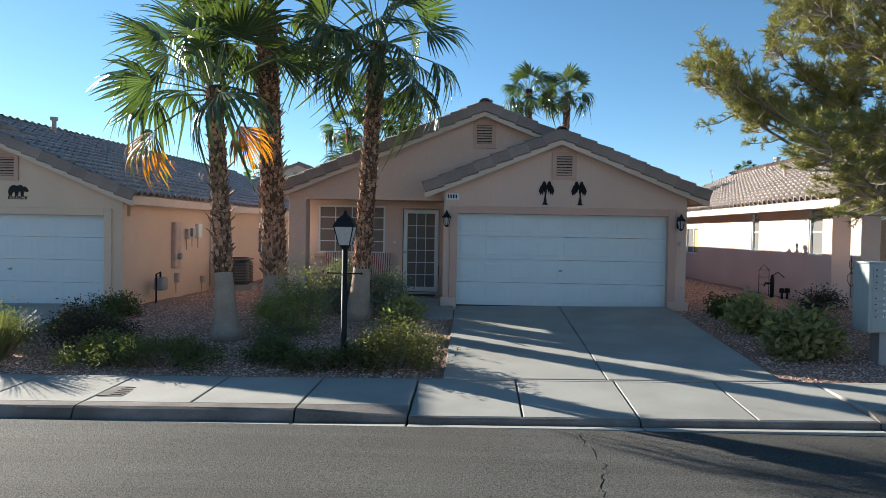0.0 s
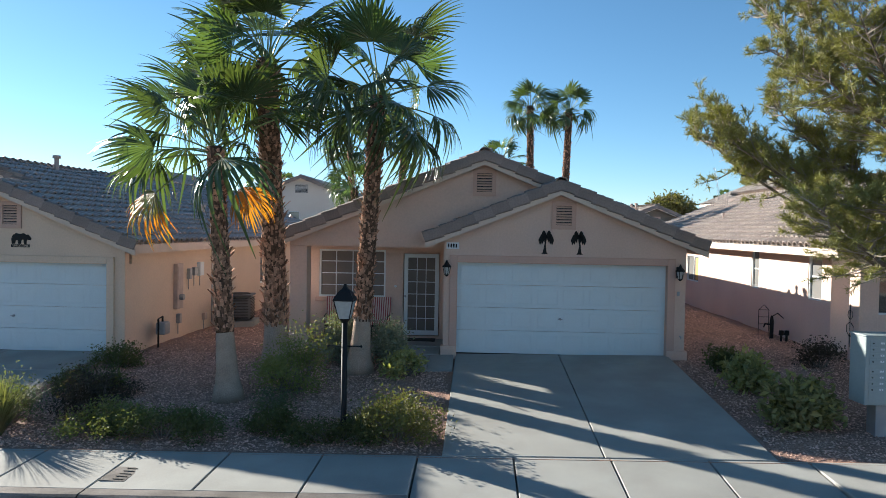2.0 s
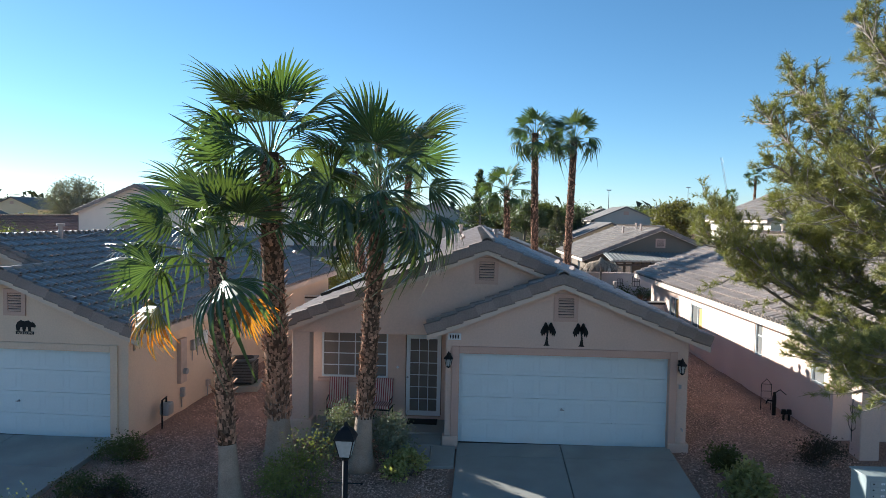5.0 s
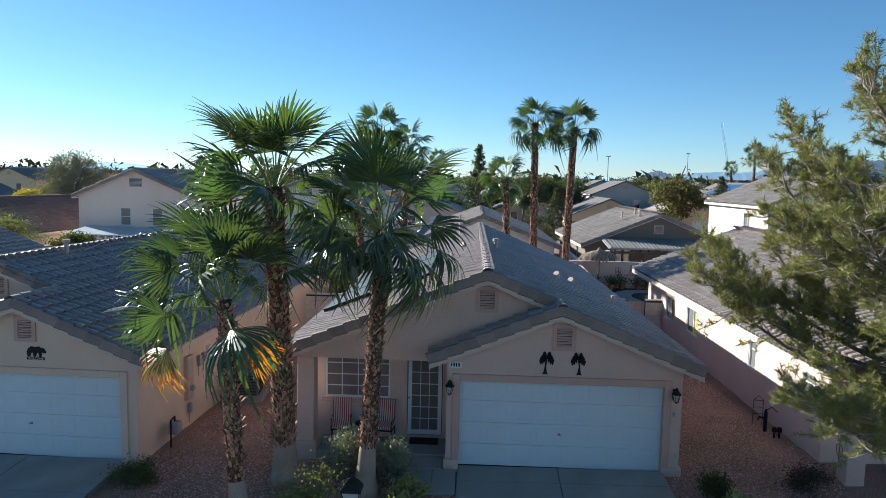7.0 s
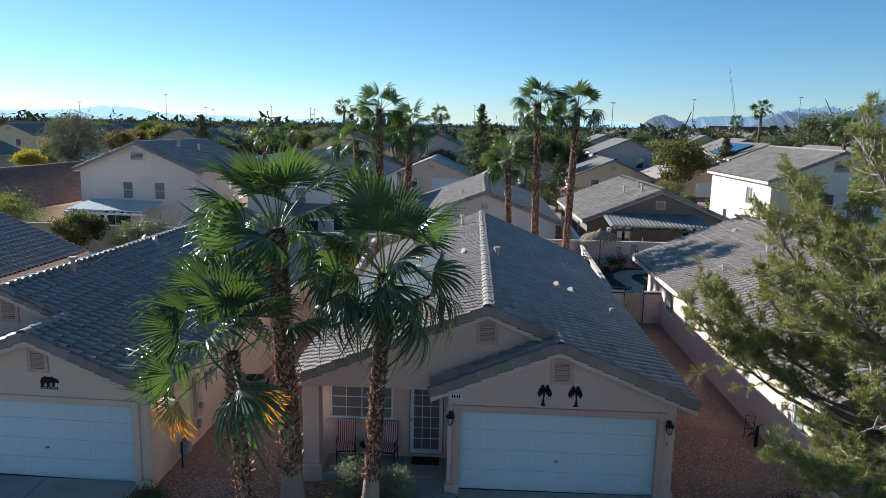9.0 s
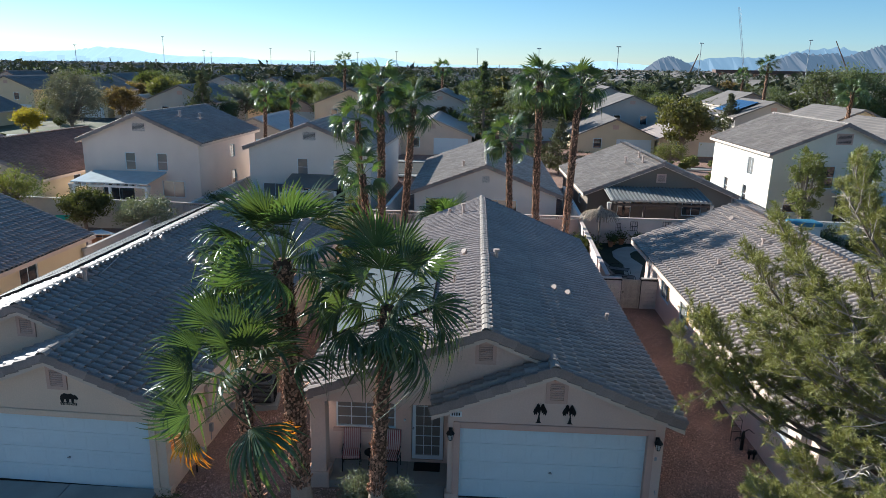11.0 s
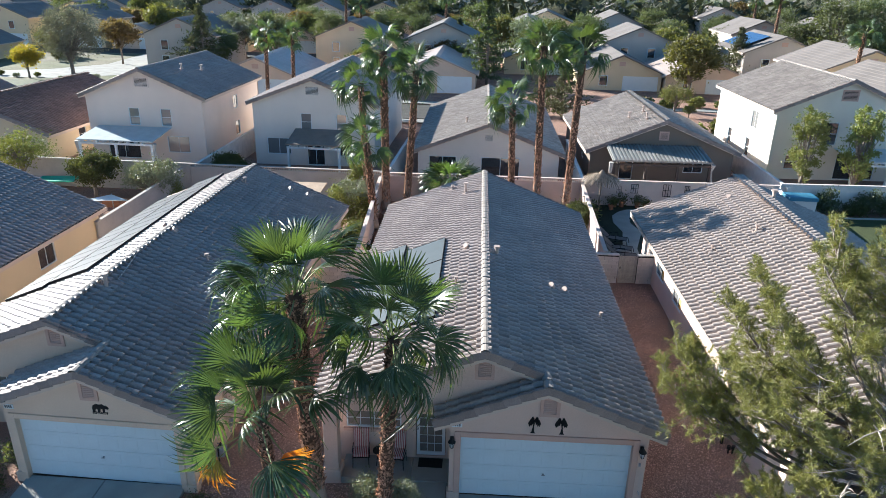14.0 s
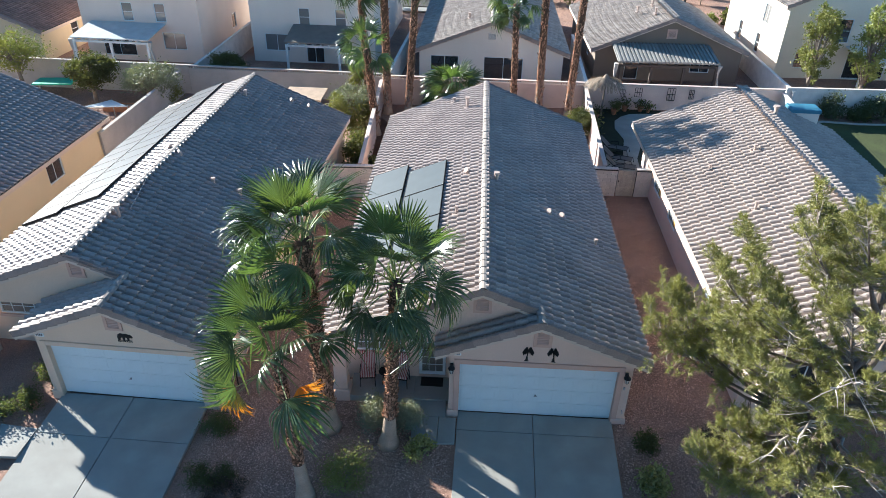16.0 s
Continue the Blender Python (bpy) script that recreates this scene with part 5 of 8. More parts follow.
for label, x, y, rx, ry, h, leaf, n, size, cl in (
        ("round glossy green hedge shrub beside the driveway", 5.95, -4.5, 0.45, 0.44, 0.74, "leaf_v", 2600, 0.085, 46),
        ("round glossy green hedge shrub beside the driveway", 5.88, -2.5, 0.33, 0.34, 0.66, "leaf_v", 1900, 0.08, 36),
        ("low green shrub by the garage corner", 5.85, -0.95, 0.3, 0.32, 0.5, "leaf", 1200, 0.06, 26),
        ("yellow-green flowering shrub at the driveway edge", -0.75, -5.45, 0.62, 0.45, 0.8, "leaf_l", 2800, 0.045, 34),
        ("dark low shrub round the lamp post", -1.75, -5.6, 0.75, 0.36, 0.36, "leaf", 2300, 0.04, 30),
        ("tall loose green shrub with yellow tips", -3.25, -2.95, 0.62, 0.55, 0.9, "leaf_l", 2300, 0.045, 36),
        ("bright yellow-green shoots above the shrub", -3.0, -2.8, 0.4, 0.4, 1.5, "leaf_l", 420, 0.055, 12),
        ("low dark green shrub beside the sidewalk", -4.6, -5.5, 1.05, 0.42, 0.45, "leaf", 3600, 0.04, 44),
        ("low spreading green shrub in gravel", -5.6, -5.35, 0.7, 0.5, 0.5, "leaf_l", 1800, 0.045, 24),
        ("small dark green shrub in gravel", -2.9, -5.1, 0.42, 0.4, 0.4, "leaf", 1400, 0.045, 24),
        ("dusty sage shrub at the palm foot", -2.55, -0.75, 0.4, 0.35, 1.15, "leaf_g", 3400, 0.05, 34),
        ("dusty sage shrub at the palm foot", -1.55, -0.75, 0.28, 0.3, 1.05, "leaf_g", 2300, 0.05, 26),
        ("small green shrub by the entry walk", -1.0, -1.75, 0.42, 0.36, 0.5, "leaf_v", 1100, 0.06, 22),
        ("dark straggly shrub along the neighbour driveway", -7.3, -3.1, 0.8, 0.4, 0.42, "leaf", 2000, 0.045, 30),
        ("dark straggly shrub along the neighbour driveway", -7.6, -1.3, 0.5, 0.5, 0.5, "leaf", 1700, 0.045, 26),
        ("dark leggy shrub near the sidewalk", -7.55, -5.0, 0.45, 0.4, 0.85, "leaf_o", 1500, 0.045, 24),
        ("dark purplish leggy shrub beside the desert spoon", -6.35, -4.7, 0.4, 0.4, 0.85, "leaf_p", 1300, 0.045, 22),
        ("dark straggly shrub along the neighbour driveway", -6.6, -3.6, 0.7, 0.5, 0.4, "leaf_p", 1400, 0.04, 26),
        ("yellow-green bush by the front walk", -3.2, -4.1, 0.3, 0.3, 0.4, "leaf_o", 500, 0.04, 12),
        ("brown dry bush under the pine", 8.1, -0.7, 0.4, 0.4, 0.6, "leaf_p", 1200, 0.045, 26),
        ("dark low plants behind the mailboxes", 8.6, -3.6, 0.8, 0.7, 0.6, "leaf", 2000, 0.05, 24)):
    shrub(label, (x, y, gz(x, y) - 0.01), rx, ry, h, leaf, int(100 * x + 7 * y), n if leaf == "leaf_v" else int(n * 1.8), size if leaf == "leaf_v" else size * 0.7, cl)


def blade_clump(label, base, n, length, leaf, seed):
    rng = random.Random(seed)
    t = thing("grass_plant", label, "plant", Matrix.Translation(base))
    vs, fs = [], []
    for i in range(n):
        a, lean = rng.uniform(0, math.tau), rng.uniform(0.05, 0.75)
        L = length * rng.uniform(0.7, 1.1)
        o = Vector((math.cos(a), math.sin(a), 0))
        s = Vector((-math.sin(a), math.cos(a), 0)) * 0.011
        b = len(vs)
        for t_ in (0, 0.4, 0.75, 1.0):
            p = o * (0.05 + L * lean * t_ * (0.6 + 0.5 * t_)) + Vector((0, 0, L * (t_ - 0.35 * lean * t_ * t_)))
            w = 1.0 - 0.85 * t_
            vs += [p - s * w, p + s * w]
        for k in range(3):
            fs.append((b + 2 * k, b + 2 * k + 1, b + 2 * k + 3, b + 2 * k + 2))
    part_mesh("blade_tuft", raw("blade_tuft", vs, fs), M[leaf], t)


blade_clump("spiky yellow-green desert spoon plant", (-7.35, -5.5, gz(-7.35, -5.5)), 420, 1.0, "leaf_s", 4)


# ---- loose gravel and stones ----
def stones(name, label, region, n, seed, smin=0.012, smax=0.03):
    rng = np.random.default_rng(seed)
    x0, x1, y0, y1 = region
    base = np.array([(1, 0, 0.0), (-1, 0, 0), (0, 1, 0), (0, -1, 0), (0.1, 0, 0.7), (0, 0, -0.5)], float)
    faces = np.array([(0, 2, 4), (2, 1, 4), (1, 3, 4), (3, 0, 4)])
    xs, ys = rng.uniform(x0, x1, n), rng.uniform(y0, y1, n)
    zs = np.array([ground_z(a, b) for a, b in zip(xs, ys)]) + 0.004
    sc = rng.uniform(smin, smax, n)
    an = rng.uniform(0, math.tau, n)
    st = rng.uniform(0.6, 1.3, (n, 3))
    v = base[None] * st[:, None, :] * sc[:, None, None]
    cx = v[..., 0] * np.cos(an)[:, None] - v[..., 1] * np.sin(an)[:, None]
    cy = v[..., 0] * np.sin(an)[:, None] + v[..., 1] * np.cos(an)[:, None]
    v = np.stack([cx + xs[:, None], cy + ys[:, None], v[..., 2] + zs[:, None]], -1).reshape(-1, 3)
    f = (faces[None] + (np.arange(n) * 6)[:, None, None]).reshape(-1, 3)
    me = bpy.data.meshes.new(name)
    me.from_pydata(v.tolist(), [], f.tolist())
    me.materials.append(M["stone"])
    tagged(new(name, me), label, "gravel", kind="stuff")


M["stone"] = mat("gravel_stones", (0.47, 0.305, 0.24), 0.9, island=0.6, spec=0.3)
stones("gravel", "loose brown and pink gravel stones in front yard", (-7.9, -0.1, -6.0, 0.2), 26000, 1)
stones("gravel", "loose brown gravel stones in side strip", (5.05, 9.0, -6.0, 3.0), 15000, 2)
stones("gravel", "loose reddish gravel stones between the houses", (5.5, 8.6, 3.0, 15.5), 9000, 3)
stones("gravel", "loose reddish gravel stones between the houses", (-7.6, -4.2, 0.2, 14.0), 9000, 4)


# ---- lamp post ----
def lamp_post(base):
    t = thing("lamp_post", "black metal lamp post with a four-sided glass lantern", "street lamp", Matrix.Translation(base))
    bm = bmesh.new()
    tube(bm, [(0, 0, -0.2), (0, 0, 0.02), (0, 0, 1.9)], [0.06, 0.05, 0.045], 12)
    part("post", bm, M["black"], t, smooth=True)
    bm = bmesh.new()
    tube(bm, [(-0.26, 0, 1.5), (0.26, 0, 1.5)], [0.011, 0.011])
    for x in (-0.27, 0.27):
        bmesh.ops.create_icosphere(bm, subdivisions=1, radius=0.024, matrix=Matrix.Translation((x, 0, 1.5)))
    part("ladder_rest", bm, M["black"], t)
    bm = bmesh.new()
    tube(bm, [(0, 0, 1.88), (0, 0, 1.93), (0, 0, 1.95)], [0.05, 0.085, 0.1], 12)
    part("collar", bm, M["black"], t)
    z0, z1, a, b = 1.95, 2.24, 0.085, 0.15
    bm = bmesh.new()
    for sx, sy in ((-1, -1), (1, -1), (1, 1), (-1, 1)):
        tube(bm, [(sx * a, sy * a, z0), (sx * b, sy * b, z1)], [0.011, 0.011], 5)
    part("lantern_frame", bm, M["black"], t)
    for k in range(4):
        bm = bmesh.new()
        r = Matrix.Rotation(k * math.pi / 2, 4, "Z")
        q = [r @ Vector(p) for p in ((-a, -a, z0), (a, -a, z0), (b, -b, z1), (-b, -b, z1))]
        n = (q[1] - q[0]).cross(q[3] - q[0]).normalized() * 0.004
        lo, hi = [bm.verts.new(p) for p in q], [bm.verts.new(p + n) for p in q]
        bm.faces.new(lo[::-1])
        bm.faces.new(hi)
        for i in range(4):
            bm.faces.new((lo[i], lo[(i + 1) % 4], hi[(i + 1) % 4], hi[i]))
        ob = part("lantern_pane", bm, M["frosted"], t, "ribbed pale glass pane")
    bm = bmesh.new()
    prof = ((0.185, 2.235), (0.175, 2.27), (0.105, 2.38), (0.05, 2.42), (0.03, 2.45), (0.02, 2.5))
    rings = [[bm.verts.new((math.cos(k * math.pi / 2 + math.pi / 4) * r * 1.3, math.sin(k * math.pi / 2 + math.pi / 4) * r * 1.3, z)) for k in range(4)] for r, z in prof]
    for u, v in zip(rings, rings[1:]):
        for k in range(4):
            bm.faces.new((u[k], u[(k + 1) % 4], v[(k + 1) % 4], v[k]))
    bm.faces.new(rings[0][::-1])
    bm.faces.new(rings[-1])
    part("lantern_roof", bm, M["black"], t)
    return t


M["frosted"] = mat("frosted_glass", (0.42, 0.43, 0.42), 0.35, vary=0.1, scale=20)
lamp_post((-1.64, -5.42, -0.5))


# ---- cluster mailbox ----
def cluster_mailbox(m):
    t = thing("mailbox_unit", "grey-green cluster mailbox on a pedestal", "mailbox", m)
    part("cabinet", bx(0, 0, 0.62, 0.8, 0.42, 1.72, bevel=0.012), M["mail"], t)
    part("cap", bx(-0.02, -0.02, 1.72, 0.82, 0.44, 1.75, bevel=0.008), M["mail"], t)
    part("pedestal", bx(0.26, 0.1, 0.0, 0.54, 0.34, 0.62, bevel=0.01), M["grey"], t)
    part("concrete_pad", bx(-0.15, -0.25, -0.25, 0.95, 0.65, 0.02), M["concrete"], t)
    n = 0
    for c in range(2):
        for r in range(8):
            z = 1.66 - r * 0.098 - (0.06 if r > 3 else 0)
            x = 0.06 + c * 0.36
            d = part("mail_door", bx(x, -0.012, z - 0.088, x + 0.33, 0.0, z, bevel=0.004), M["mail"], t)
            part("label_plate", bx(x + 0.17, -0.016, z - 0.052, x + 0.23, -0.0125, z - 0.022), M["white"], d)
            bm = bmesh.new()
            tube(bm, [(x + 0.05, -0.01, z - 0.04), (x + 0.05, -0.022, z - 0.04)], [0.011, 0.011])
            part("lock", bm, M["black"], d)
            n += 1
            if c == 0:
                cu = bpy.data.curves.new("digit", "FONT")
                cu.body, cu.size, cu.extrude = str(r + 1), 0.032, 0.0005
                ob = new("digit", cu)
                ob.parent = d
                ob.matrix_basis = pose(x + 0.192, -0.0168, z - 0.048, 90, 0, 0)
                cu.materials.append(M["black"])
    part("parcel_door", bx(0.06, -0.012, 0.66, 0.39, 0.0, 0.84, bevel=0.004), M["mail"], t)


M["mail"] = mat("mailbox_paint", (0.31, 0.36, 0.36), 0.5, vary=0.06, scale=3, grain=0.03, gscale=30)
cluster_mailbox(pose(6.7, -5.05, -0.42, 0, 0, 4))


# ---- fittings on the front walls ----
def wall_lantern(m):
    t = thing("wall_lantern", "black wall lantern beside the garage door", "lamp", m, "wall lanterns")
    part("bracket", bx(-0.05, -0.02, -0.14, 0.05, 0.02, 0.12, bevel=0.006), M["black"], t)
    bm = bmesh.new()
    tube(bm, [(0, -0.02, 0.08), (0, -0.1, 0.13), (0, -0.13, 0.1)], [0.012, 0.012, 0.012], 6)
    part("arm", bm, M["black"], t)
    bm = bmesh.new()
    tube(bm, [(0, -0.13, -0.16), (0, -0.13, -0.13), (0, -0.13, 0.02)], [0.045, 0.055, 0.085], 8)
    part("glass", bm, M["frosted"], t)
    for k in range(6):
        a = k * math.tau / 6
        bm = bmesh.new()
        tube(bm, [(0.05 * math.cos(a), -0.13 + 0.05 * math.sin(a), -0.16), (0.09 * math.cos(a), -0.13 + 0.09 * math.sin(a), 0.03)], [0.008, 0.008], 4)
        part("cage_bar", bm, M["black"], t)
    bm = bmesh.new()
    tube(bm, [(0, -0.13, -0.2), (0, -0.13, -0.15)], [0.015, 0.06], 8)
    part("finial", bm, M["black"], t)
    bm = bmesh.new()
    tube(bm, [(0, -0.13, 0.02), (0, -0.13, 0.05), (0, -0.13, 0.12), (0, -0.13, 0.19)], [0.115, 0.1, 0.04, 0.01], 8)
    part("cap", bm, M["black"], t)


wall_lantern(A_POSE @ pose(-0.25, -0.14, 2.0))
wall_lantern(A_POSE @ pose(5.12, -0.185, 2.0))


def wall_shape(name, label, outlines, m, depth=0.012):
    t = thing(name, label, "wall decor", m, "wall decor")
    for nm, pts in outlines:
        bm = bmesh.new()
        prism(bm, pts, -depth, 0.0)
        part(nm, bm, M["black"], t)
    return t


def crescent(cx, cz, ang, length, droop, w):
    """A drooping leaf outline that leaves (cx, cz) at the given angle."""
    mid = []
    for k in range(8):
        f = k / 7
        mid.append((cx + math.cos(ang) * length * f, cz + math.sin(ang) * length * f - droop * length * f * f))
    up, lo = [], []
    for k, (x, z) in enumerate(mid):
        f = k / 7
        h = w * math.sin(math.pi * min(1.0, f * 0.92 + 0.06)) ** 0.7
        up.append((x, z + h * 0.5))
        lo.append((x, z - h * (0.5 if k % 2 else 0.95)))
    return up + lo[::-1]


for x, lean in ((2.03, 0.03), (2.84, -0.03)):
    leaves = [("leaf", crescent(lean, 0.42, a, ln, dr, 0.15)) for a, ln, dr in ((-0.1, 0.16, 0.9), (0.45, 0.2, 0.95), (1.0, 0.19, 0.5), (1.57, 0.13, 0.1), (2.14, 0.19, 0.5), (2.69, 0.2, 0.95), (3.24, 0.16, 0.9))]
    wall_shape("palm_plaque", "black metal palm silhouette hung on stucco", [
        ("stem", [(-0.075, 0), (0.075, 0), (0.04, 0.04), (0.022, 0.2), (lean + 0.02, 0.43), (lean - 0.02, 0.43), (-0.014, 0.2), (-0.045, 0.04)])] + leaves, A_POSE @ pose(x, -0.125, 2.36))
BEAR = wall_shape("bear_plaque", "black metal animal-shaped plaque above garage door", [
    ("body", [(-0.22, 0.02), (-0.15, 0.02), (-0.13, 0.1), (-0.08, 0.12), (-0.06, 0.02), (0.0, 0.02), (0.02, 0.12), (0.07, 0.12), (0.08, 0.02), (0.14, 0.02), (0.15, 0.13), (0.19, 0.12), (0.25, 0.11), (0.27, 0.15), (0.23, 0.21), (0.18, 0.25), (0.15, 0.23), (0.08, 0.28), (-0.02, 0.26), (-0.12, 0.28), (-0.2, 0.23), (-0.24, 0.14)]),
    ("base", [(-0.24, -0.06), (0.22, -0.06), (0.22, 0.012), (-0.24, 0.012)])], N_POSE @ pose(2.72, -0.125, 2.55))

cu = bpy.data.curves.new("greeting", "FONT")
cu.body, cu.size, cu.extrude, cu.align_x = "WELCOME", 0.085, 0.001, "CENTER"
cu.materials.append(M["stucco_n"])
ob = new("greeting", cu)
ob.parent = BEAR
ob.matrix_basis = pose(0, -0.0145, -0.055, 90, 0, 0)

# number plates, with plain bars for the figures
for P0, x, z in ((A_POSE, -0.12, 2.52), (N_POSE, -0.12, 2.52)):
    t = thing("number_plate", "small white number plate with dark bars", "sign", P0 @ pose(x, -0.125, z))
    part("plate", bx(-0.15, -0.015, -0.075, 0.15, 0.0, 0.075, bevel=0.004), M["white"], t)
    for k in range(4):
        part("bar", bx(-0.115 + k * 0.06, -0.019, -0.045, -0.08 + k * 0.06, -0.0155, 0.045), M["black"], t)

# small fittings on the entry and garage wall
t = thing("door_bell", "small round white doorbell on porch wall", "doorbell", A_POSE @ pose(-1.62, 1.46, 1.4))
bm = bmesh.new()
tube(bm, [(0, 0.01, 0), (0, -0.03, 0)], [0.035, 0.03], 12)
part("button", bm, M["white"], t)
t = thing("hose_bib", "small brass tap on the garage wall", "tap", A_POSE @ pose(5.2, -0.13, 0.5))
bm = bmesh.new()
tube(bm, [(0, 0.01, 0), (0, -0.08, 0), (0, -0.1, -0.05)], [0.015, 0.015, 0.012], 8)
part("spout", bm, M["grey"], t)
t = thing("outdoor_sensor", "small pale keypad on garage wall", "keypad", A_POSE @ pose(5.12, -0.185, 1.5))
part("case", bx(-0.03, -0.03, -0.05, 0.03, 0.005, 0.05, bevel=0.006), M["grey"], t)

# entry walk, porch slab and door mat
t = thing("entry_walk", "pale concrete porch slab and entry walk", "path", A_POSE, kind="structure")
part("slab", bx(-3.66, 0.36, -0.4, -1.5, 1.46, 0.06, bevel=0.01), M["concrete"], t)
part("slab", bx(-1.49, 0.36, -0.4, -0.34, 1.46, 0.06, bevel=0.01), M["concrete"], t)
bm = bmesh.new()
slab_strip(bm, -1.45, -0.4, -0.3, 0.35, 0.02, 0.075, 0.3)
part("slab", bm, M["concrete"], t)
bm = bmesh.new()
slab_strip(bm, -1.45, -0.62, -1.3, -0.31, -0.12, 0.015, 0.3)
part("slab", bm, M["concrete"], t)
bm = bmesh.new()
slab_strip(bm, -0.61, -0.06, -1.3, -0.31, -0.12, 0.015, 0.3)
part("slab", bm, M["concrete"], t)
t = thing("door_mat", "dark bristle door mat before the entry", "mat", A_POSE @ pose(-0.94, 1.2, 0.062))
part("mat", bx(-0.38, -0.22, 0, 0.38, 0.22, 0.018, bevel=0.006), M["black"], t)


def porch_chair(m, group="porch chairs"):
    t = thing("porch_chair", "dark metal chair with red-striped cushions on porch", "chair", m, group)
    for x in (-0.25, 0.25):
        for y in (-0.24, 0.24):
            bm = bmesh.new()
            tube(bm, [(x, y, 0), (x * 0.96, y * 0.96, 0.4)], [0.015, 0.015], 6)
            part("leg", bm, M["black"], t)
        bm = bmesh.new()
        tube(bm, [(x, -0.24, 0.4), (x, -0.22, 0.62), (x, 0.2, 0.62)], [0.014, 0.014, 0.014], 6)
        part("armrest", bm, M["black"], t)
    part("seat_frame", bx(-0.26, -0.25, 0.37, 0.26, 0.25, 0.4), M["black"], t)
    part("seat_cushion", bx(-0.25, -0.24, 0.4, 0.25, 0.22, 0.49, bevel=0.025), M["stripes"], t, "red-striped seat cushion")
    bm = bx(-0.25, -0.05, 0, 0.25, 0.05, 0.62, bevel=0.025)
    bmesh.ops.transform(bm, matrix=pose(0, 0.24, 0.45, -12), verts=bm.verts)
    part("back_cushion", bm, M["stripes"], t, "red-striped back cushion")


def stripe_mat():
    m = mat("striped_cloth", (0.5, 0.42, 0.38), 0.9)
    nt = m.node_tree
    co = nt.nodes.new("ShaderNodeTexCoord")
    w = nt.nodes.new("ShaderNodeTexWave")
    w.wave_type, w.bands_direction = "BANDS", "X"
    w.inputs["Scale"].default_value = 5.5
    nt.links.new(co.outputs["Object"], w.inputs["Vector"])
    r = nt.nodes.new("ShaderNodeValToRGB")
    r.color_ramp.elements[0].color, r.color_ramp.elements[1].color = (0.28, 0.07, 0.07, 1), (0.55, 0.46, 0.42, 1)
    r.color_ramp.elements[0].position, r.color_ramp.elements[1].position = 0.4, 0.55
    nt.links.new(w.outputs["Fac"], r.inputs["Fac"])
    nt.links.new(r.outputs[0], nt.nodes["Principled BSDF"].inputs["Base Color"])
    return m


M["stripes"] = stripe_mat()
porch_chair(A_POSE @ pose(-3.1, 1.05, 0.06, 0, 0, 6))
porch_chair(A_POSE @ pose(-1.98, 1.05, 0.06, 0, 0, -5))
t = thing("side_table", "small dark round table between porch chairs", "table", A_POSE @ pose(-2.52, 1.1, 0.06))
bm = bmesh.new()
tube(bm, [(0, 0, 0.46), (0, 0, 0.49)], [0.22, 0.22], 16)
part("tabletop", bm, M["black"], t)
for k in range(3):
    bm = bmesh.new()
    tube(bm, [(0.18 * math.cos(k * 2.09), 0.18 * math.sin(k * 2.09), 0), (0.1 * math.cos(k * 2.09), 0.1 * math.sin(k * 2.09), 0.47)], [0.012, 0.012], 6)
    part("leg", bm, M["black"], t)

# ---- utilities on the neighbour's side wall (its plane at local x 5.31) ----
def on_n(y, z):
    return N_POSE @ pose(5.31, y, z, 0, 0, 90)


t = thing("meter_panel", "beige electrical panel on the side wall", "electric panel", on_n(2.55, 1.4))
part("case", bx(-0.18, -0.12, -0.62, 0.18, 0.0, 0.62, bevel=0.01), M["beige_metal"], t)
part("cover", bx(-0.15, -0.13, -0.1, 0.15, -0.12, 0.55), M["beige_metal"], t)
bm = bmesh.new()
tube(bm, [(0, -0.12, -0.3), (0, -0.22, -0.3)], [0.09, 0.08], 14)
part("meter", bm, M["grey"], t)
for y, z, w, h, mm in ((3.25, 1.7, 0.14, 0.3, "grey"), (3.6, 1.75, 0.2, 0.24, "grey"), (4.0, 1.8, 0.26, 0.4, "white"), (2.6, 0.5, 0.12, 0.26, "grey"), (4.3, 0.35, 0.16, 0.2, "beige_metal")):
    t = thing("utility_box", "small utility box on stucco side wall", "utility box", on_n(y, z), "utility boxes")
    part("case", bx(-w / 2, -0.11, -h / 2, w / 2, 0.0, h / 2, bevel=0.01), M[mm], t)
    bm = bmesh.new()
    tube(bm, [(0, -0.03, -h / 2 - 0.3), (0, -0.03, -h / 2)], [0.014, 0.014], 6)
    part("conduit", bm, M["grey"], t)
t = thing("gas_meter", "grey gas meter with pipes near the ground", "gas meter", on_n(1.2, 0.15))
part("body", bx(-0.16, -0.42, 0.12, 0.16, -0.16, 0.45, bevel=0.05), M["grey"], t)
bm = bmesh.new()
tube(bm, [(-0.22, -0.28, -0.35), (-0.22, -0.28, 0.55), (0, -0.28, 0.58), (0, -0.28, 0.45)], [0.025] * 4, 8)
part("riser_pipe", bm, M["black"], t)
bm = bmesh.new()
tube(bm, [(0.16, -0.28, 0.3), (0.3, -0.28, 0.3), (0.3, -0.02, 0.3)], [0.02] * 3, 8)
part("outlet_pipe", bm, M["grey"], t)
t = thing("service_mast", "thin grey conduit running up the side wall", "conduit", on_n(4.9, 1.7))
bm = bmesh.new()
tube(bm, [(0, -0.03, -1.6), (0, -0.03, 0.8)], [0.018, 0.018], 6)
part("pipe", bm, M["grey"], t)


M["ac_grey"] = mat("condenser_paint", (0.12, 0.125, 0.13), 0.5, vary=0.1, scale=4)


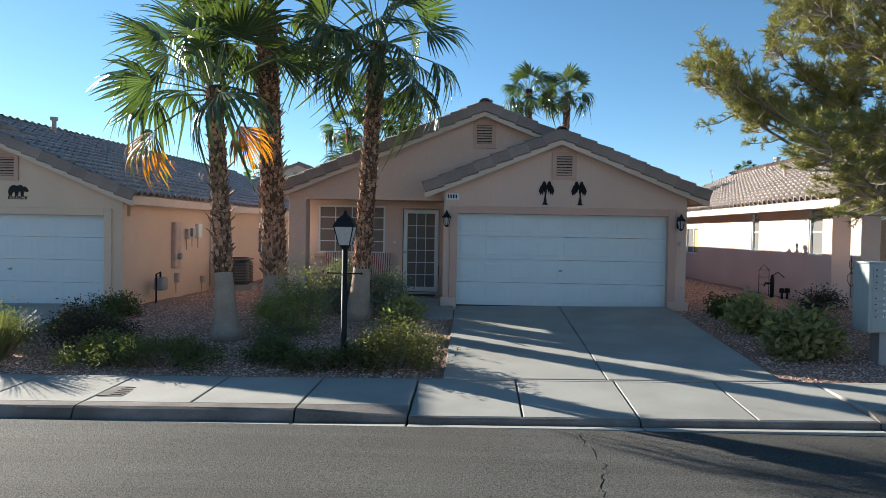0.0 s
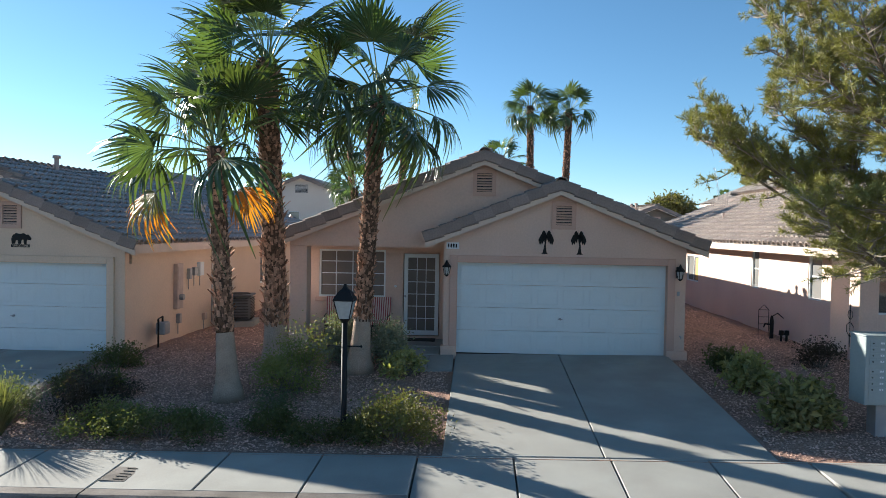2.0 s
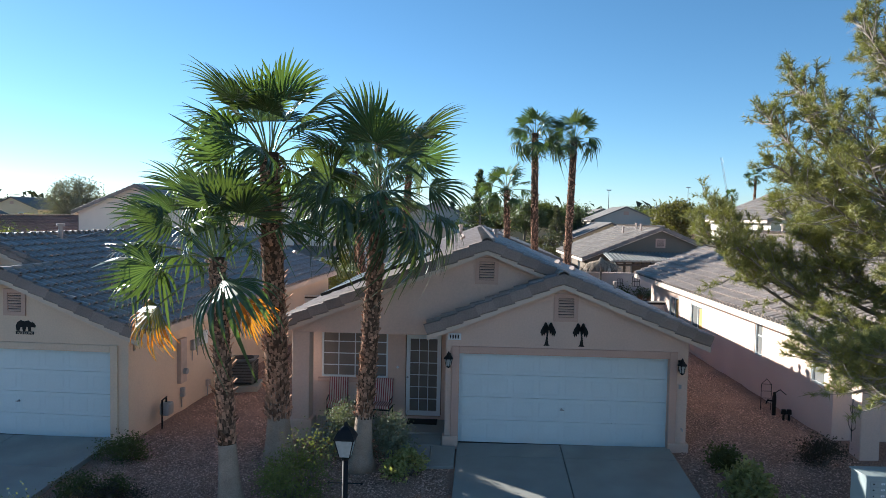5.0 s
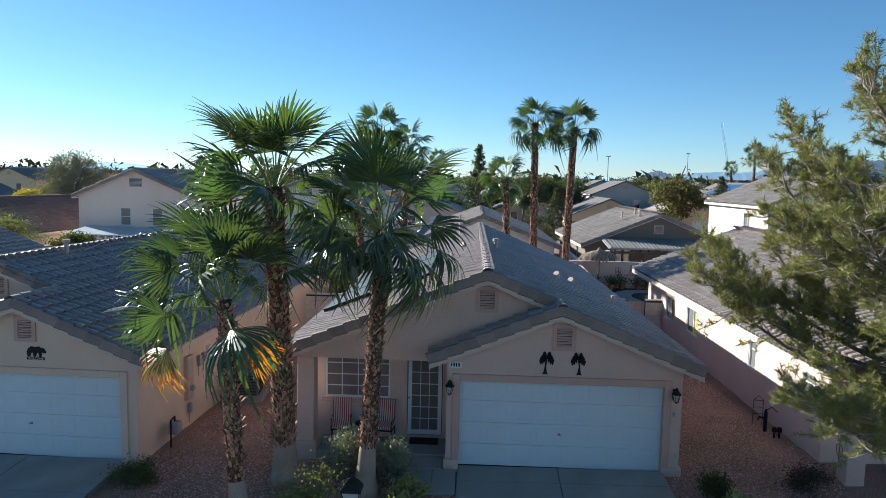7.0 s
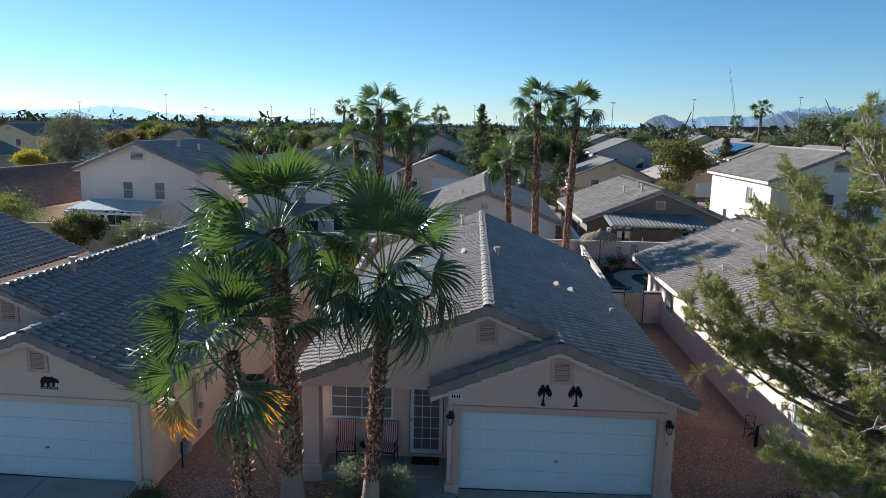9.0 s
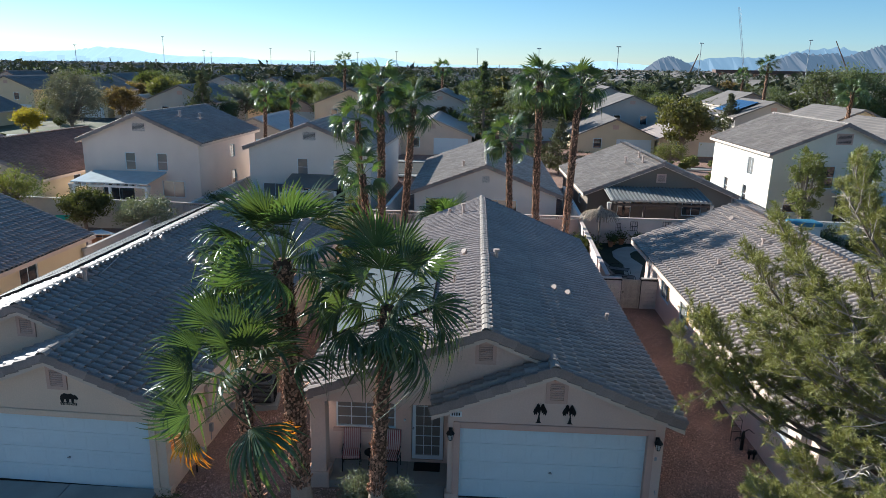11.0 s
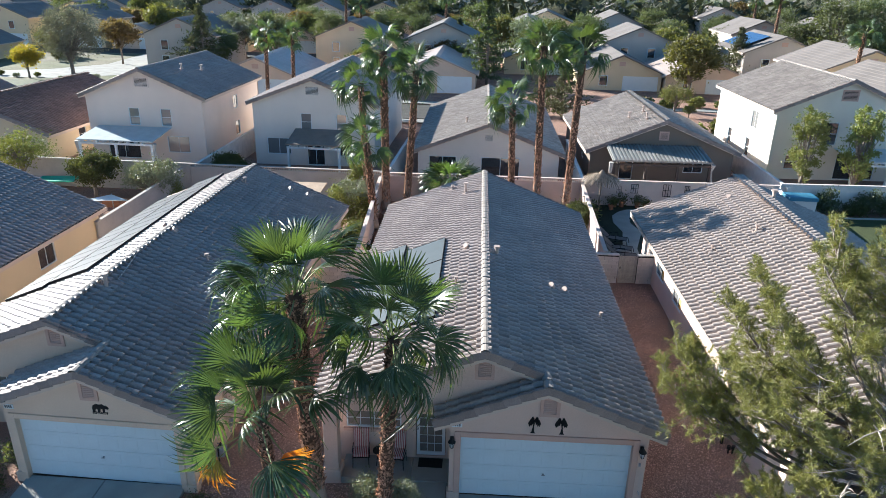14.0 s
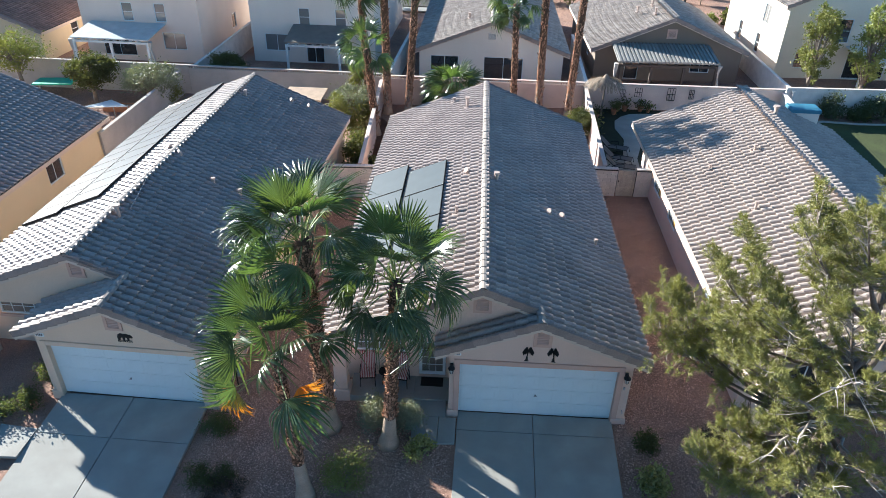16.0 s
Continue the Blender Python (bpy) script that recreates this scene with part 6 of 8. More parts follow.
def condenser(m):
    t = thing("air_conditioner", "grey air-conditioning condenser on the side yard gravel", "air conditioner", m)
    part("body", bx(-0.38, -0.38, 0.05, 0.38, 0.38, 0.8, bevel=0.12), M["ac_grey"], t)
    part("top", bx(-0.4, -0.4, 0.8, 0.4, 0.4, 0.86, bevel=0.025), M["ac_grey"], t)
    for k in range(14):
        part("grille_slat", bx(-0.395, -0.3, 0.11 + k * 0.048, 0.395, 0.3, 0.122 + k * 0.048), M["black"], t)
        part("grille_slat", bx(-0.3, -0.395, 0.11 + k * 0.048, 0.3, 0.395, 0.122 + k * 0.048), M["black"], t)
    bm = bmesh.new()
    tube(bm, [(0, 0, 0.84), (0, 0, 0.88)], [0.3, 0.3], 20)
    part("fan_guard", bm, M["black"], t)
    part("pad", bx(-0.5, -0.5, -0.15, 0.5, 0.5, 0.05), M["concrete"], t)


condenser(pose(-6.95, 4.95, -0.1, 0, 0, 8))
# the wall under the neighbour eave: hose loop
t = thing("garden_hose", "dark coiled garden hose on the side wall", "hose", on_n(5.25, 0.9))
bm = bmesh.new()
tube(bm, [(0.0 + 0.16 * math.sin(k * 0.5), -0.05 - 0.01 * (k % 5), 0.3 * math.cos(k * 0.5)) for k in range(30)], [0.014] * 30, 6)
part("coil", bm, M["black"], t)

# ---- things along the side yard of the rose house ----
t = thing("garden_trellis", "black iron garden trellis stake by the wall", "trellis", pose(8.6, 3.6, -0.08))
bm = bmesh.new()
for dx in (-0.14, 0.14):
    tube(bm, [(dx, 0, -0.1), (dx, 0, 0.85)], [0.009, 0.009], 5)
for z in (0.45, 0.65, 0.85):
    tube(bm, [(-0.14, 0, z), (0.14, 0, z)], [0.008, 0.008], 5)
tube(bm, [(-0.14, 0, 0.85), (0, 0, 1.0), (0.14, 0, 0.85)], [0.009] * 3, 5)
part("frame", bm, M["black"], t)
t = thing("hand_pump", "black cast-iron ornamental hand pump", "garden ornament", pose(8.62, 3.1, -0.08))
bm = bmesh.new()
tube(bm, [(0, 0, 0), (0, 0, 0.06), (0, 0, 0.6), (0, 0, 0.75)], [0.1, 0.05, 0.055, 0.03], 10)
part("body", bm, M["black"], t)
bm = bmesh.new()
tube(bm, [(0, 0, 0.5), (-0.18, 0, 0.52), (-0.22, 0, 0.42)], [0.03, 0.025, 0.02], 8)
part("spout", bm, M["black"], t)
bm = bmesh.new()
tube(bm, [(0, 0, 0.72), (0.15, 0, 0.82), (0.32, 0, 0.68)], [0.015, 0.015, 0.012], 6)
part("handle", bm, M["black"], t)
for k in range(2):
    t = thing("path_light", "black low path light in gravel", "garden light", pose(8.65 + 0.14 * k, 2.55, -0.08), "path lights")
    bm = bmesh.new()
    tube(bm, [(0, 0, 0), (0, 0, 0.28), (0, 0, 0.3), (0, 0, 0.42)], [0.03, 0.03, 0.07, 0.06], 8)
    part("post", bm, M["black"], t)
t = thing("iron_wall_art", "black wrought-iron ornament leaning on porch column", "ornament", pose(9.04, -0.1, 0.9))
bm = bmesh.new()
tube(bm, [(0, 0, -0.55), (0, 0, 0.45)], [0.008, 0.008], 5)
for sgn in (-1, 1):
    tube(bm, [(0, sgn * 0.02, -0.3), (0, sgn * 0.14, -0.2), (0, sgn * 0.14, -0.05), (0, sgn * 0.03, 0.02)], [0.008] * 4, 5)
    tube(bm, [(0, sgn * 0.02, 0.1), (0, sgn * 0.1, 0.16), (0, sgn * 0.08, 0.28), (0, 0, 0.3)], [0.008] * 4, 5)
part("scroll", bm, M["black"], t)
t = thing("bent_pipe", "white bent plastic pipe lying in the side yard", "pipe", pose(6.3, 6.5, 0.0))
bm = bmesh.new()
tube(bm, [(-0.25, 0, 0.02), (0.1, 0.05, 0.3), (0.1, 0.05, 0.3), (0.3, 0.05, 0.35)], [0.02] * 4, 6)
tube(bm, [(0.1, 0.05, 0.3), (0.05, -0.3, 0.05)], [0.02, 0.02], 6)
part("pipe", bm, M["white"], t)

# ---- sidewalk utility lid ----
t = thing("service_hatch", "dark cast utility lid set in the sidewalk", "service hatch", pose(-4.45, -7.05, -0.597, 0.8, 1, 0))
part("plate", bx(-0.18, -0.26, -0.05, 0.18, 0.26, 0.008, bevel=0.004), M["curb"], t)
for k in range(5):
    part("rib", bx(-0.02, -0.2 + k * 0.1 - 0.012, 0.012, 0.14, -0.2 + k * 0.1 + 0.006, 0.016), M["asphalt"], t)


# ---- roof fittings ----
def on_roof(P0, x, y, side=1):
    z = (z_right(x) if side > 0 else z_left(x)) + 0.07
    return P0 @ Matrix.Translation((x, y, z))


for x, y, sd, kd, hh, r in ((1.05, 7.72, 1, "pipe", 0.28, 0.07), (3.1, 6.75, 1, "low", 0, 0), (3.6, 6.85, 1, "low", 0, 0), (4.75, 5.6, 1, "pipe", 0.26, 0.04),
                            (-0.1, 8.5, -1, "low", 0, 0), (-0.3, 15.9, -1, "pipe", 0.5, 0.07), (-1.0, 17.4, -1, "pipe", 0.2, 0.05), (-0.4, 5.4, -1, "pipe", 0.22, 0.04)):
    vent_pipe(on_roof(A_POSE, x, y, sd), hh, r, kd)
for x, y, sd, kd, hh, r in ((0.95, 3.9, 1, "pipe", 0.4, 0.07), (0.9, 9.1, 1, "low", 0, 0), (2.95, 18.0, 1, "low", 0, 0), (3.8, 18.2, 1, "low", 0, 0), (2.65, 8.0, 1, "pipe", 0.25, 0.05), (3.7, 8.0, 1, "pipe", 0.25, 0.05), (1.1, 16.5, 1, "pipe", 0.25, 0.05), (0.2, 9.7, -1, "low", 0, 0)):
    vent_pipe(on_roof(N_POSE, x, y, sd), hh, r, kd)


def solar_panel(parent_pose, x0, x1, y0, y1, group, mat_name="solar", side=-1):
    """A framed panel on racks over a left (side -1) slope; x0..x1 across, y0..y1 along the ridge."""
    cx, cy = (x0 + x1) / 2, (y0 + y1) / 2
    tilt = math.degrees(math.atan(RS)) * (-side)
    w = abs(x1 - x0) * math.sqrt(1 + RS * RS)
    l = y1 - y0
    z = (z_left(cx) if side < 0 else z_right(cx)) + 0.23
    t = thing("solar_panel", "dark glass solar panel on roof tiles", "solar panel", parent_pose @ Matrix.Translation((cx, cy, z)) @ pose(0, 0, 0, 0, -tilt, 0), group)
    part("glass", bx(-w / 2 + 0.02, -l / 2 + 0.02, -0.02, w / 2 - 0.02, l / 2 - 0.02, 0.014), M[mat_name], t)
    bm = bmesh.new()
    for a in ((-w / 2, -l / 2, w / 2, -l / 2 + 0.02), (-w / 2, l / 2 - 0.02, w / 2, l / 2), (-w / 2, -l / 2 + 0.02, -w / 2 + 0.02, l / 2 - 0.02), (w / 2 - 0.02, -l / 2 + 0.02, w / 2, l / 2 - 0.02)):
        box(bm, a[0], a[1], -0.075, a[2], a[3], 0.02)
    part("frame", bm, M["black"], t)
    for yy in (-l * 0.3, l * 0.3):
        part("rail", bx(-w / 2, yy - 0.02, -0.13, w / 2, yy + 0.02, -0.03), M["grey"], t)


# pool-heating panels on the greige house, two side by side
for k in range(3):
    solar_panel(A_POSE, -2.55 + 0.0, -1.0, 3.1 + k * 2.35, 5.4 + k * 2.35, "roof solar panels", "collector")
    solar_panel(A_POSE, -4.2, -2.68, 3.9 + k * 2.35, 6.2 + k * 2.35, "roof solar panels", "collector")
for k in range(13):
    y = 5.9 + k * 1.04
    x_hi = -0.98 - 0.02 * k
    solar_panel(N_POSE, x_hi - 1.6, x_hi, y, y + 1.02, "neighbour solar panels")
    if k < 12:
        solar_panel(N_POSE, x_hi - 3.24, x_hi - 1.64, y - 0.35, y + 0.67, "neighbour solar panels")
for pts in (((0.95, 5.3), (1.1, 4.4), (2.6, 4.35), (4.9, 4.3)), ((0.75, 6.4), (0.95, 5.3))):
    t = thing("roof_conduit", "thin grey conduit laid over the roof tiles", "conduit", N_POSE, "roof conduits")
    bm = bmesh.new()
    tube(bm, [(x, y, z_right(x) + 0.17) for x, y in pts], [0.016] * len(pts), 6)
    part("pipe", bm, M["grey"], t)

M["turf"] = mat("artificial_turf", (0.018, 0.024, 0.01), 0.95, vary=0.2, scale=2, grain=0.3, gscale=80)
M["straw"] = mat("straw_thatch", (0.27, 0.215, 0.165), 0.95, island=0.45)
M["sling"] = mat("grey_sling_cloth", (0.1, 0.1, 0.1), 0.85, vary=0.1, scale=5)

# ---- block walls of the back yards ----
def block_wall(name, label, a, b, z0, h, material="block", pieces=False, cap=True, lattice=False):
    a, b = Vector((*a, 0)), Vector((*b, 0))
    L = (b - a).length
    ang = math.degrees(math.atan2(b.y - a.y, b.x - a.x))
    t = thing(name, label, "wall", pose(a.x, a.y, z0, 0, 0, ang), kind="structure")
    part("core", bx(0.0, -0.06, -0.5, L, 0.06, h - 0.02), M["joint"] if pieces else M[material], t)
    if pieces:
        me = None
        rows = int(h / 0.2)
        for j in range(rows):
            x = -0.2 if j % 2 else 0.0
            while x < L - 0.02:
                x0, x1 = max(x, 0.0), min(x + 0.4, L)
                if x1 - x0 > 0.05:
                    if abs(x1 - x0 - 0.4) < 0.01:
                        if me is None:
                            bm = bx(0.005, -0.09, 0.005, 0.395, 0.09, 0.195, bevel=0.0)
                            me = bpy.data.meshes.new("block")
                            bm.to_mesh(me)
                            bm.free()
                            me.materials.append(M[material])
                        ob = new("block", me)
                        ob.parent = t
                        ob.location = (x0, random.uniform(-0.003, 0.003), j * 0.2)
                    else:
                        part("block", bx(x0 + 0.005, -0.09, j * 0.2 + 0.005, x1 - 0.005, 0.09, j * 0.2 + 0.195), M[material], t)
                x += 0.4
    top = h
    if lattice:
        bm = bmesh.new()
        for x0, z0, x1, z1 in ((0, 0, 0.29, 0.035), (0, 0.165, 0.29, 0.2), (0, 0.035, 0.03, 0.165), (0.26, 0.035, 0.29, 0.165), (0.125, 0.035, 0.165, 0.165)):
            box(bm, x0, -0.05, z0, x1, 0.05, z1)
        me = bpy.data.meshes.new("pierced_block")
        bm.to_mesh(me)
        bm.free()
        me.materials.append(M[material])
        for k in range(int(L / 0.3)):
            ob = new("pierced_block", me)
            ob.parent = t
            ob.location = (k * 0.3 + 0.005, 0, h - 0.015)
        top = h + 0.2
    if cap:
        part("coping", bx(-0.02, -0.11, top - 0.02, L + 0.02, 0.11, top + 0.04, bevel=0.008), M[material], t)
    return t


block_wall("side_gate_wall", "pale block wall beside the wooden gate", (5.45, 15.75), (7.15, 15.75), -0.1, 1.7, pieces=True)
block_wall("side_gate_wall", "pale block wall beside the wooden gate", (8.1, 15.75), (8.86, 15.78), -0.1, 1.7, pieces=True)
block_wall("yard_wall", "pale block wall between the two houses", (-7.75, 14.55), (-5.1, 14.7), -0.1, 1.7, pieces=True)
block_wall("yard_wall", "pale block wall between back yards", (6.5, 15.85), (6.75, 27.9), -0.05, 1.75, "block_pink")
block_wall("yard_wall", "pale block wall between back yards", (-5.75, 14.75), (-6.6, 27.6), -0.05, 1.75, "block_pink")
block_wall("back_wall", "rose block wall along the back yards", (-6.6, 27.8), (6.6, 28.0), 0.0, 1.75, "block_pink", lattice=True)
block_wall("back_wall", "rose block wall along the back yards", (6.62, 28.0), (19.5, 28.2), 0.0, 1.95, "block_pink")
block_wall("back_wall", "grey block wall along the back yards", (-34.0, 28.8), (-20.0, 28.6), -0.1, 1.95, "block_grey")
block_wall("back_wall", "grey block wall along the back yards", (-19.98, 28.6), (-6.6, 28.4), -0.1, 1.75, "block_grey", lattice=True)
block_wall("back_wall", "pale block wall along the back yards", (19.6, 28.3), (44.0, 29.4), 0.1, 1.95, "block")
block_wall("yard_wall", "grey block wall beside the neighbour yard", (-20.55, 17.4), (-20.55, 28.5), -0.2, 1.7, "block_grey")
block_wall("yard_wall", "pale block wall beside the rose house", (18.9, 19.0), (19.4, 28.2), 0.0, 1.75, "block")
block_wall("yard_wall", "block wall between back-row yards", (-19.6, 28.6), (-19.4, 41.0), 0.0, 1.8, "block")
block_wall("yard_wall", "block wall between back-row yards", (-6.3, 28.4), (-6.0, 40.0), 0.0, 1.8, "block")
block_wall("yard_wall", "block wall between back-row yards", (6.8, 27.8), (6.9, 40.0), 0.1, 1.8, "block")
block_wall("yard_wall", "block wall between back-row yards", (20.0, 28.0), (19.8, 40.0), 0.1, 1.8, "block")

t = thing("side_gate", "weathered tan wooden plank gate in block wall", "gate", pose(7.2, 15.75, -0.08))
for k in range(6):
    part("board", bx(k * 0.147 + 0.004, -0.02, 0.04, k * 0.147 + 0.143, 0.01, 1.62), M["gatewood"], t)
for z in (0.3, 1.35):
    part("rail", bx(0, 0.012, z, 0.88, 0.05, z + 0.09), M["block"], t)
part("latch", bx(0.05, -0.05, 0.95, 0.09, -0.021, 1.05), M["black"], t)

# ---- the rose house's back patio ----
def flat_patch(name, label, category, pts, z, material, thick=0.1):
    bm = bmesh.new()
    prism(bm, pts, z - thick, z, "z")
    ob = part(name, bm, M[material], None)
    return tagged(ob, label, category, kind="structure")


flat_patch("patio", "curved pale concrete patio in back yard", "patio", [(6.9, 16.0), (8.8, 16.0), (9.0, 20.0), (9.75, 22.7), (9.4, 24.3), (9.5, 25.3), (9.9, 25.95), (11.0, 26.4), (12.8, 26.6), (12.8, 27.3), (10.6, 27.15), (9.6, 26.95), (9.0, 26.45), (8.5, 25.65), (8.35, 24.4), (8.65, 22.7), (8.2, 20.0), (6.95, 20.0)], 0.33, "concrete")
flat_patch("lawn", "dark green artificial turf in back yard", "lawn", [(6.85, 19.0), (7.0, 27.8), (19.0, 28.0), (18.9, 19.3)], 0.305, "turf")
flat_patch("lawn", "green lawn with pale edging in back yard", "lawn", [(19.6, 18.5), (19.6, 26.2), (21.9, 27.0), (24.0, 26.8), (27.0, 27.0), (34.0, 27.4), (34.0, 18.0)], 0.31, "grass")
bm = bmesh.new()
tube(bm, [(19.7, 26.25, 0.33), (21.9, 27.05, 0.33), (24.0, 26.85, 0.33), (27.0, 27.05, 0.33), (34.0, 27.45, 0.33)], [0.09] * 5, 6)
ob = part("trim", bm, M["concrete"], None)
tagged(ob, "pale curved concrete edging along the lawn", "edging", kind="structure")


def thatch_umbrella(m):
    t = thing("thatch_umbrella", "round thatched parasol on a pole in back yard", "parasol", m)
    bm = bmesh.new()
    tube(bm, [(0, 0, 0), (0, 0, 2.6)], [0.05, 0.045], 8)
    part("pole", bm, M["bark_g"], t)
    rng = random.Random(9)
    vs, fs = [], []
    for i in range(900):
        a, r = rng.uniform(0, math.tau), rng.uniform(0.05, 0.85)
        z = 2.5 - 0.42 * r * r
        o = Vector((math.cos(a), math.sin(a), 0))
        s = Vector((-math.sin(a), math.cos(a), 0)) * 0.02
        p = o * r + Vector((0, 0, z + rng.uniform(0, 0.05)))
        q = o * (r + 0.2) + Vector((0, 0, z - 0.08 - 0.22 * r - rng.uniform(0, 0.1)))
        b = len(vs)
        vs += [p - s, p + s, q + s * 0.6, q - s * 0.6]
        fs.append((b, b + 1, b + 2, b + 3))
    part_mesh("thatch", raw("thatch", vs, fs), M["straw"], t)
    bm = bmesh.new()
    tube(bm, [(0, 0, 2.44), (0, 0, 2.62), (0, 0, 2.72)], [0.2, 0.09, 0.02], 9)
    part("cap", bm, M["straw"], t, "bound straw cap")


thatch_umbrella(pose(7.75, 26.6, 0.3) @ Matrix.Diagonal((1.3, 1.3, 1.0, 1.0)))


def lounger(m):
    t = thing("sun_lounger", "black metal lounge chair with grey sling on patio", "lounge chair", m, "loungers")
    for x in (-0.3, 0.3):
        bm = bmesh.new()
        tube(bm, [(x, -0.9, 0.02), (x, -0.82, 0.3), (x, 0.25, 0.3), (x, 0.86, 0.8)], [0.02] * 4, 6)
        part("side_rail", bm, M["black"], t)
        bm = bmesh.new()
        tube(bm, [(x, 0.7, 0.0), (x, 0.35, 0.34), (x, 0.1, 0.5), (x, -0.2, 0.52), (x, -0.24, 0.3)], [0.018] * 5, 6)
        part("arm", bm, M["black"], t)
    bm = bx(-0.28, -0.82, 0.285, 0.28, 0.25, 0.3)
    part("seat_sling", bm, M["sling"], t)
    bm = bx(-0.28, 0, 0, 0.28, 0.74, 0.015)
    bmesh.ops.transform(bm, matrix=pose(0, 0.25, 0.29, 39), verts=bm.verts)
    part("back_sling", bm, M["sling"], t)


lounger(pose(7.75, 18.3, 0.33, 0, 0, 78))
lounger(pose(7.75, 19.4, 0.33, 0, 0, 72))
lounger(pose(7.75, 20.9, 0.31, 0, 0, 70))
for x, y, s in ((9.4, 27.0, 0.22), (8.9, 26.9, 0.16), (10.4, 27.0, 0.2), (10.9, 26.9, 0.16), (7.2, 24.9, 0.25), (8.6, 26.3, 0.2)):
    t = thing("flower_pot", "terracotta pot with small plant by block wall", "flower pot", pose(x, y + 0.6, 0.3), "pots")
    bm = bmesh.new()
    tube(bm, [(0, 0, 0), (0, 0, s * 1.5), (0, 0, s * 1.55), (0, 0, s * 1.8)], [s * 0.6, s * 0.9, s * 1.02, s * 1.02], 12)
    part("pot", bm, M["terracotta"], t)
    rng = random.Random(int(x * 10))
    part_mesh("foliage", leaves_mesh("foliage", [Vector((rng.gauss(0, s), rng.gauss(0, s * 0.6), s * 2.4 + rng.gauss(0, s))) for _ in range(160)], rng, 0.09), M["leaf"], t)
for x, z, w, h in ((12.3, 1.15, 0.5, 0.8), (10.2, 1.2, 0.45, 0.6), (13.6, 1.2, 0.3, 0.6), (9.2, 1.1, 0.3, 0.5)):
    t = thing("wall_art", "dark iron wall ornament on the rose block wall", "wall decor", pose(x, 27.99, z + 0.25), "yard wall decor")
    bm = bmesh.new()
    for k in range(4):
        tube(bm, [(-w / 2 + k * w / 3, 0, -h / 2), (-w / 2 + k * w / 3, 0, h / 2)], [0.018, 0.018], 5)
    for k in range(3):
        tube(bm, [(-w / 2, 0, -h / 2 + k * h / 2), (w / 2, 0, -h / 2 + k * h / 2)], [0.018, 0.018], 5)
    part("frame", bm, M["black"], t)


# ---- patio covers of the back row ----
def patio_cover(label, m, w, d, h, slope, posts, roof_mat, ribs=0, frame="white", curtains=False):
    t = thing("patio_cover", label, "patio cover", m, "patio covers")
    bm = bmesh.new()
    prism(bm, [(-d, h), (0, h + slope * d), (0, h + slope * d + 0.08), (-d, h + 0.08)], -0.15, w + 0.15, "x")
    part("roof_sheet", bm, M[roof_mat], t)
    for k in range(ribs):
        x = -0.1 + (w + 0.2) * (k + 0.5) / ribs
        bm = bmesh.new()
        prism(bm, [(-d - 0.06, h + 0.075), (0, h + slope * d + 0.083), (0, h + slope * d + 0.15), (-d - 0.06, h + 0.145)], x - 0.07, x + 0.07, "x")
        part("rib", bm, M[roof_mat], t)
    for k in range(int(w / 0.6)):
        x = 0.2 + k * 0.6
        part("rafter_end", bx(x - 0.03, -d - 0.12, h - 0.14, x + 0.03, -d + 0.4, h - 0.01), M[frame], t)
    part("beam", bx(-0.1, -d + 0.1, h - 0.3, w + 0.1, -d + 0.25, h - 0.145), M[frame], t)
    for k in range(posts):
        x = w * k / (posts - 1)
        part("post", bx(x - 0.08, -d + 0.08, -0.3, x + 0.08, -d + 0.25, h - 0.3), M[frame], t)
    if curtains:
        for x in (-0.22, w + 0.22):
            bm = bmesh.new()
            tube(bm, [(x, -d + 0.15, h - 0.1), (x * 0.98, -d + 0.2, h - 0.6), (x, -d + 0.25, h - 1.1), (x * 1.02, -d + 0.2, 0.15)], [0.16, 0.13, 0.07, 0.17], 9)
            part("curtain", bm, M["curtain"], t, "pale gathered outdoor curtain")


M["curtain"] = mat("outdoor_curtain", (0.5, 0.47, 0.43), 0.95, vary=0.15, scale=8, grain=0.1, gscale=40)
M["dark_wood"] = mat("dark_stained_wood", (0.07, 0.055, 0.048), 0.8, vary=0.15, scale=3, grain=0.15, gscale=30)
M["metal_roof"] = mat("metal_patio_roof", (0.5, 0.56, 0.58), 0.45, metal=0.2, vary=0.1, scale=1.5)
M["slat_grey"] = mat("ribbed_metal_roof", (0.27, 0.262, 0.245), 0.6, vary=0.12, scale=2, rand=0.1)
M["brown_roof"] = mat("brown_patio_roof", (0.2, 0.17, 0.145), 0.85, vary=0.12, scale=2, grain=0.1, gscale=20)
patio_cover("pale metal patio cover behind white house", pose(-29.9, 35.45, 0, 0, 0, -1.5), 5.6, 3.2, 2.35, 0.12, 3, "metal_roof", curtains=True)
patio_cover("brown roofed porch behind white house", pose(-14.5, 36.45, -0.1, 0, 0, -1), 3.9, 2.9, 2.3, 0.2, 2, "brown_roof")
patio_cover("grey ribbed patio cover with curtains behind taupe house", pose(9.2, 33.95, 0.1, 0, 0, 1.8), 6.6, 3.0, 2.4, 0.14, 4, "slat_grey", 26, "dark_wood", True)
patio_cover("pale patio cover behind cream house", pose(26.3, 35.95, 0.2, 0, 0, 2.2), 5.0, 3.0, 2.3, 0.1, 3, "metal_roof")


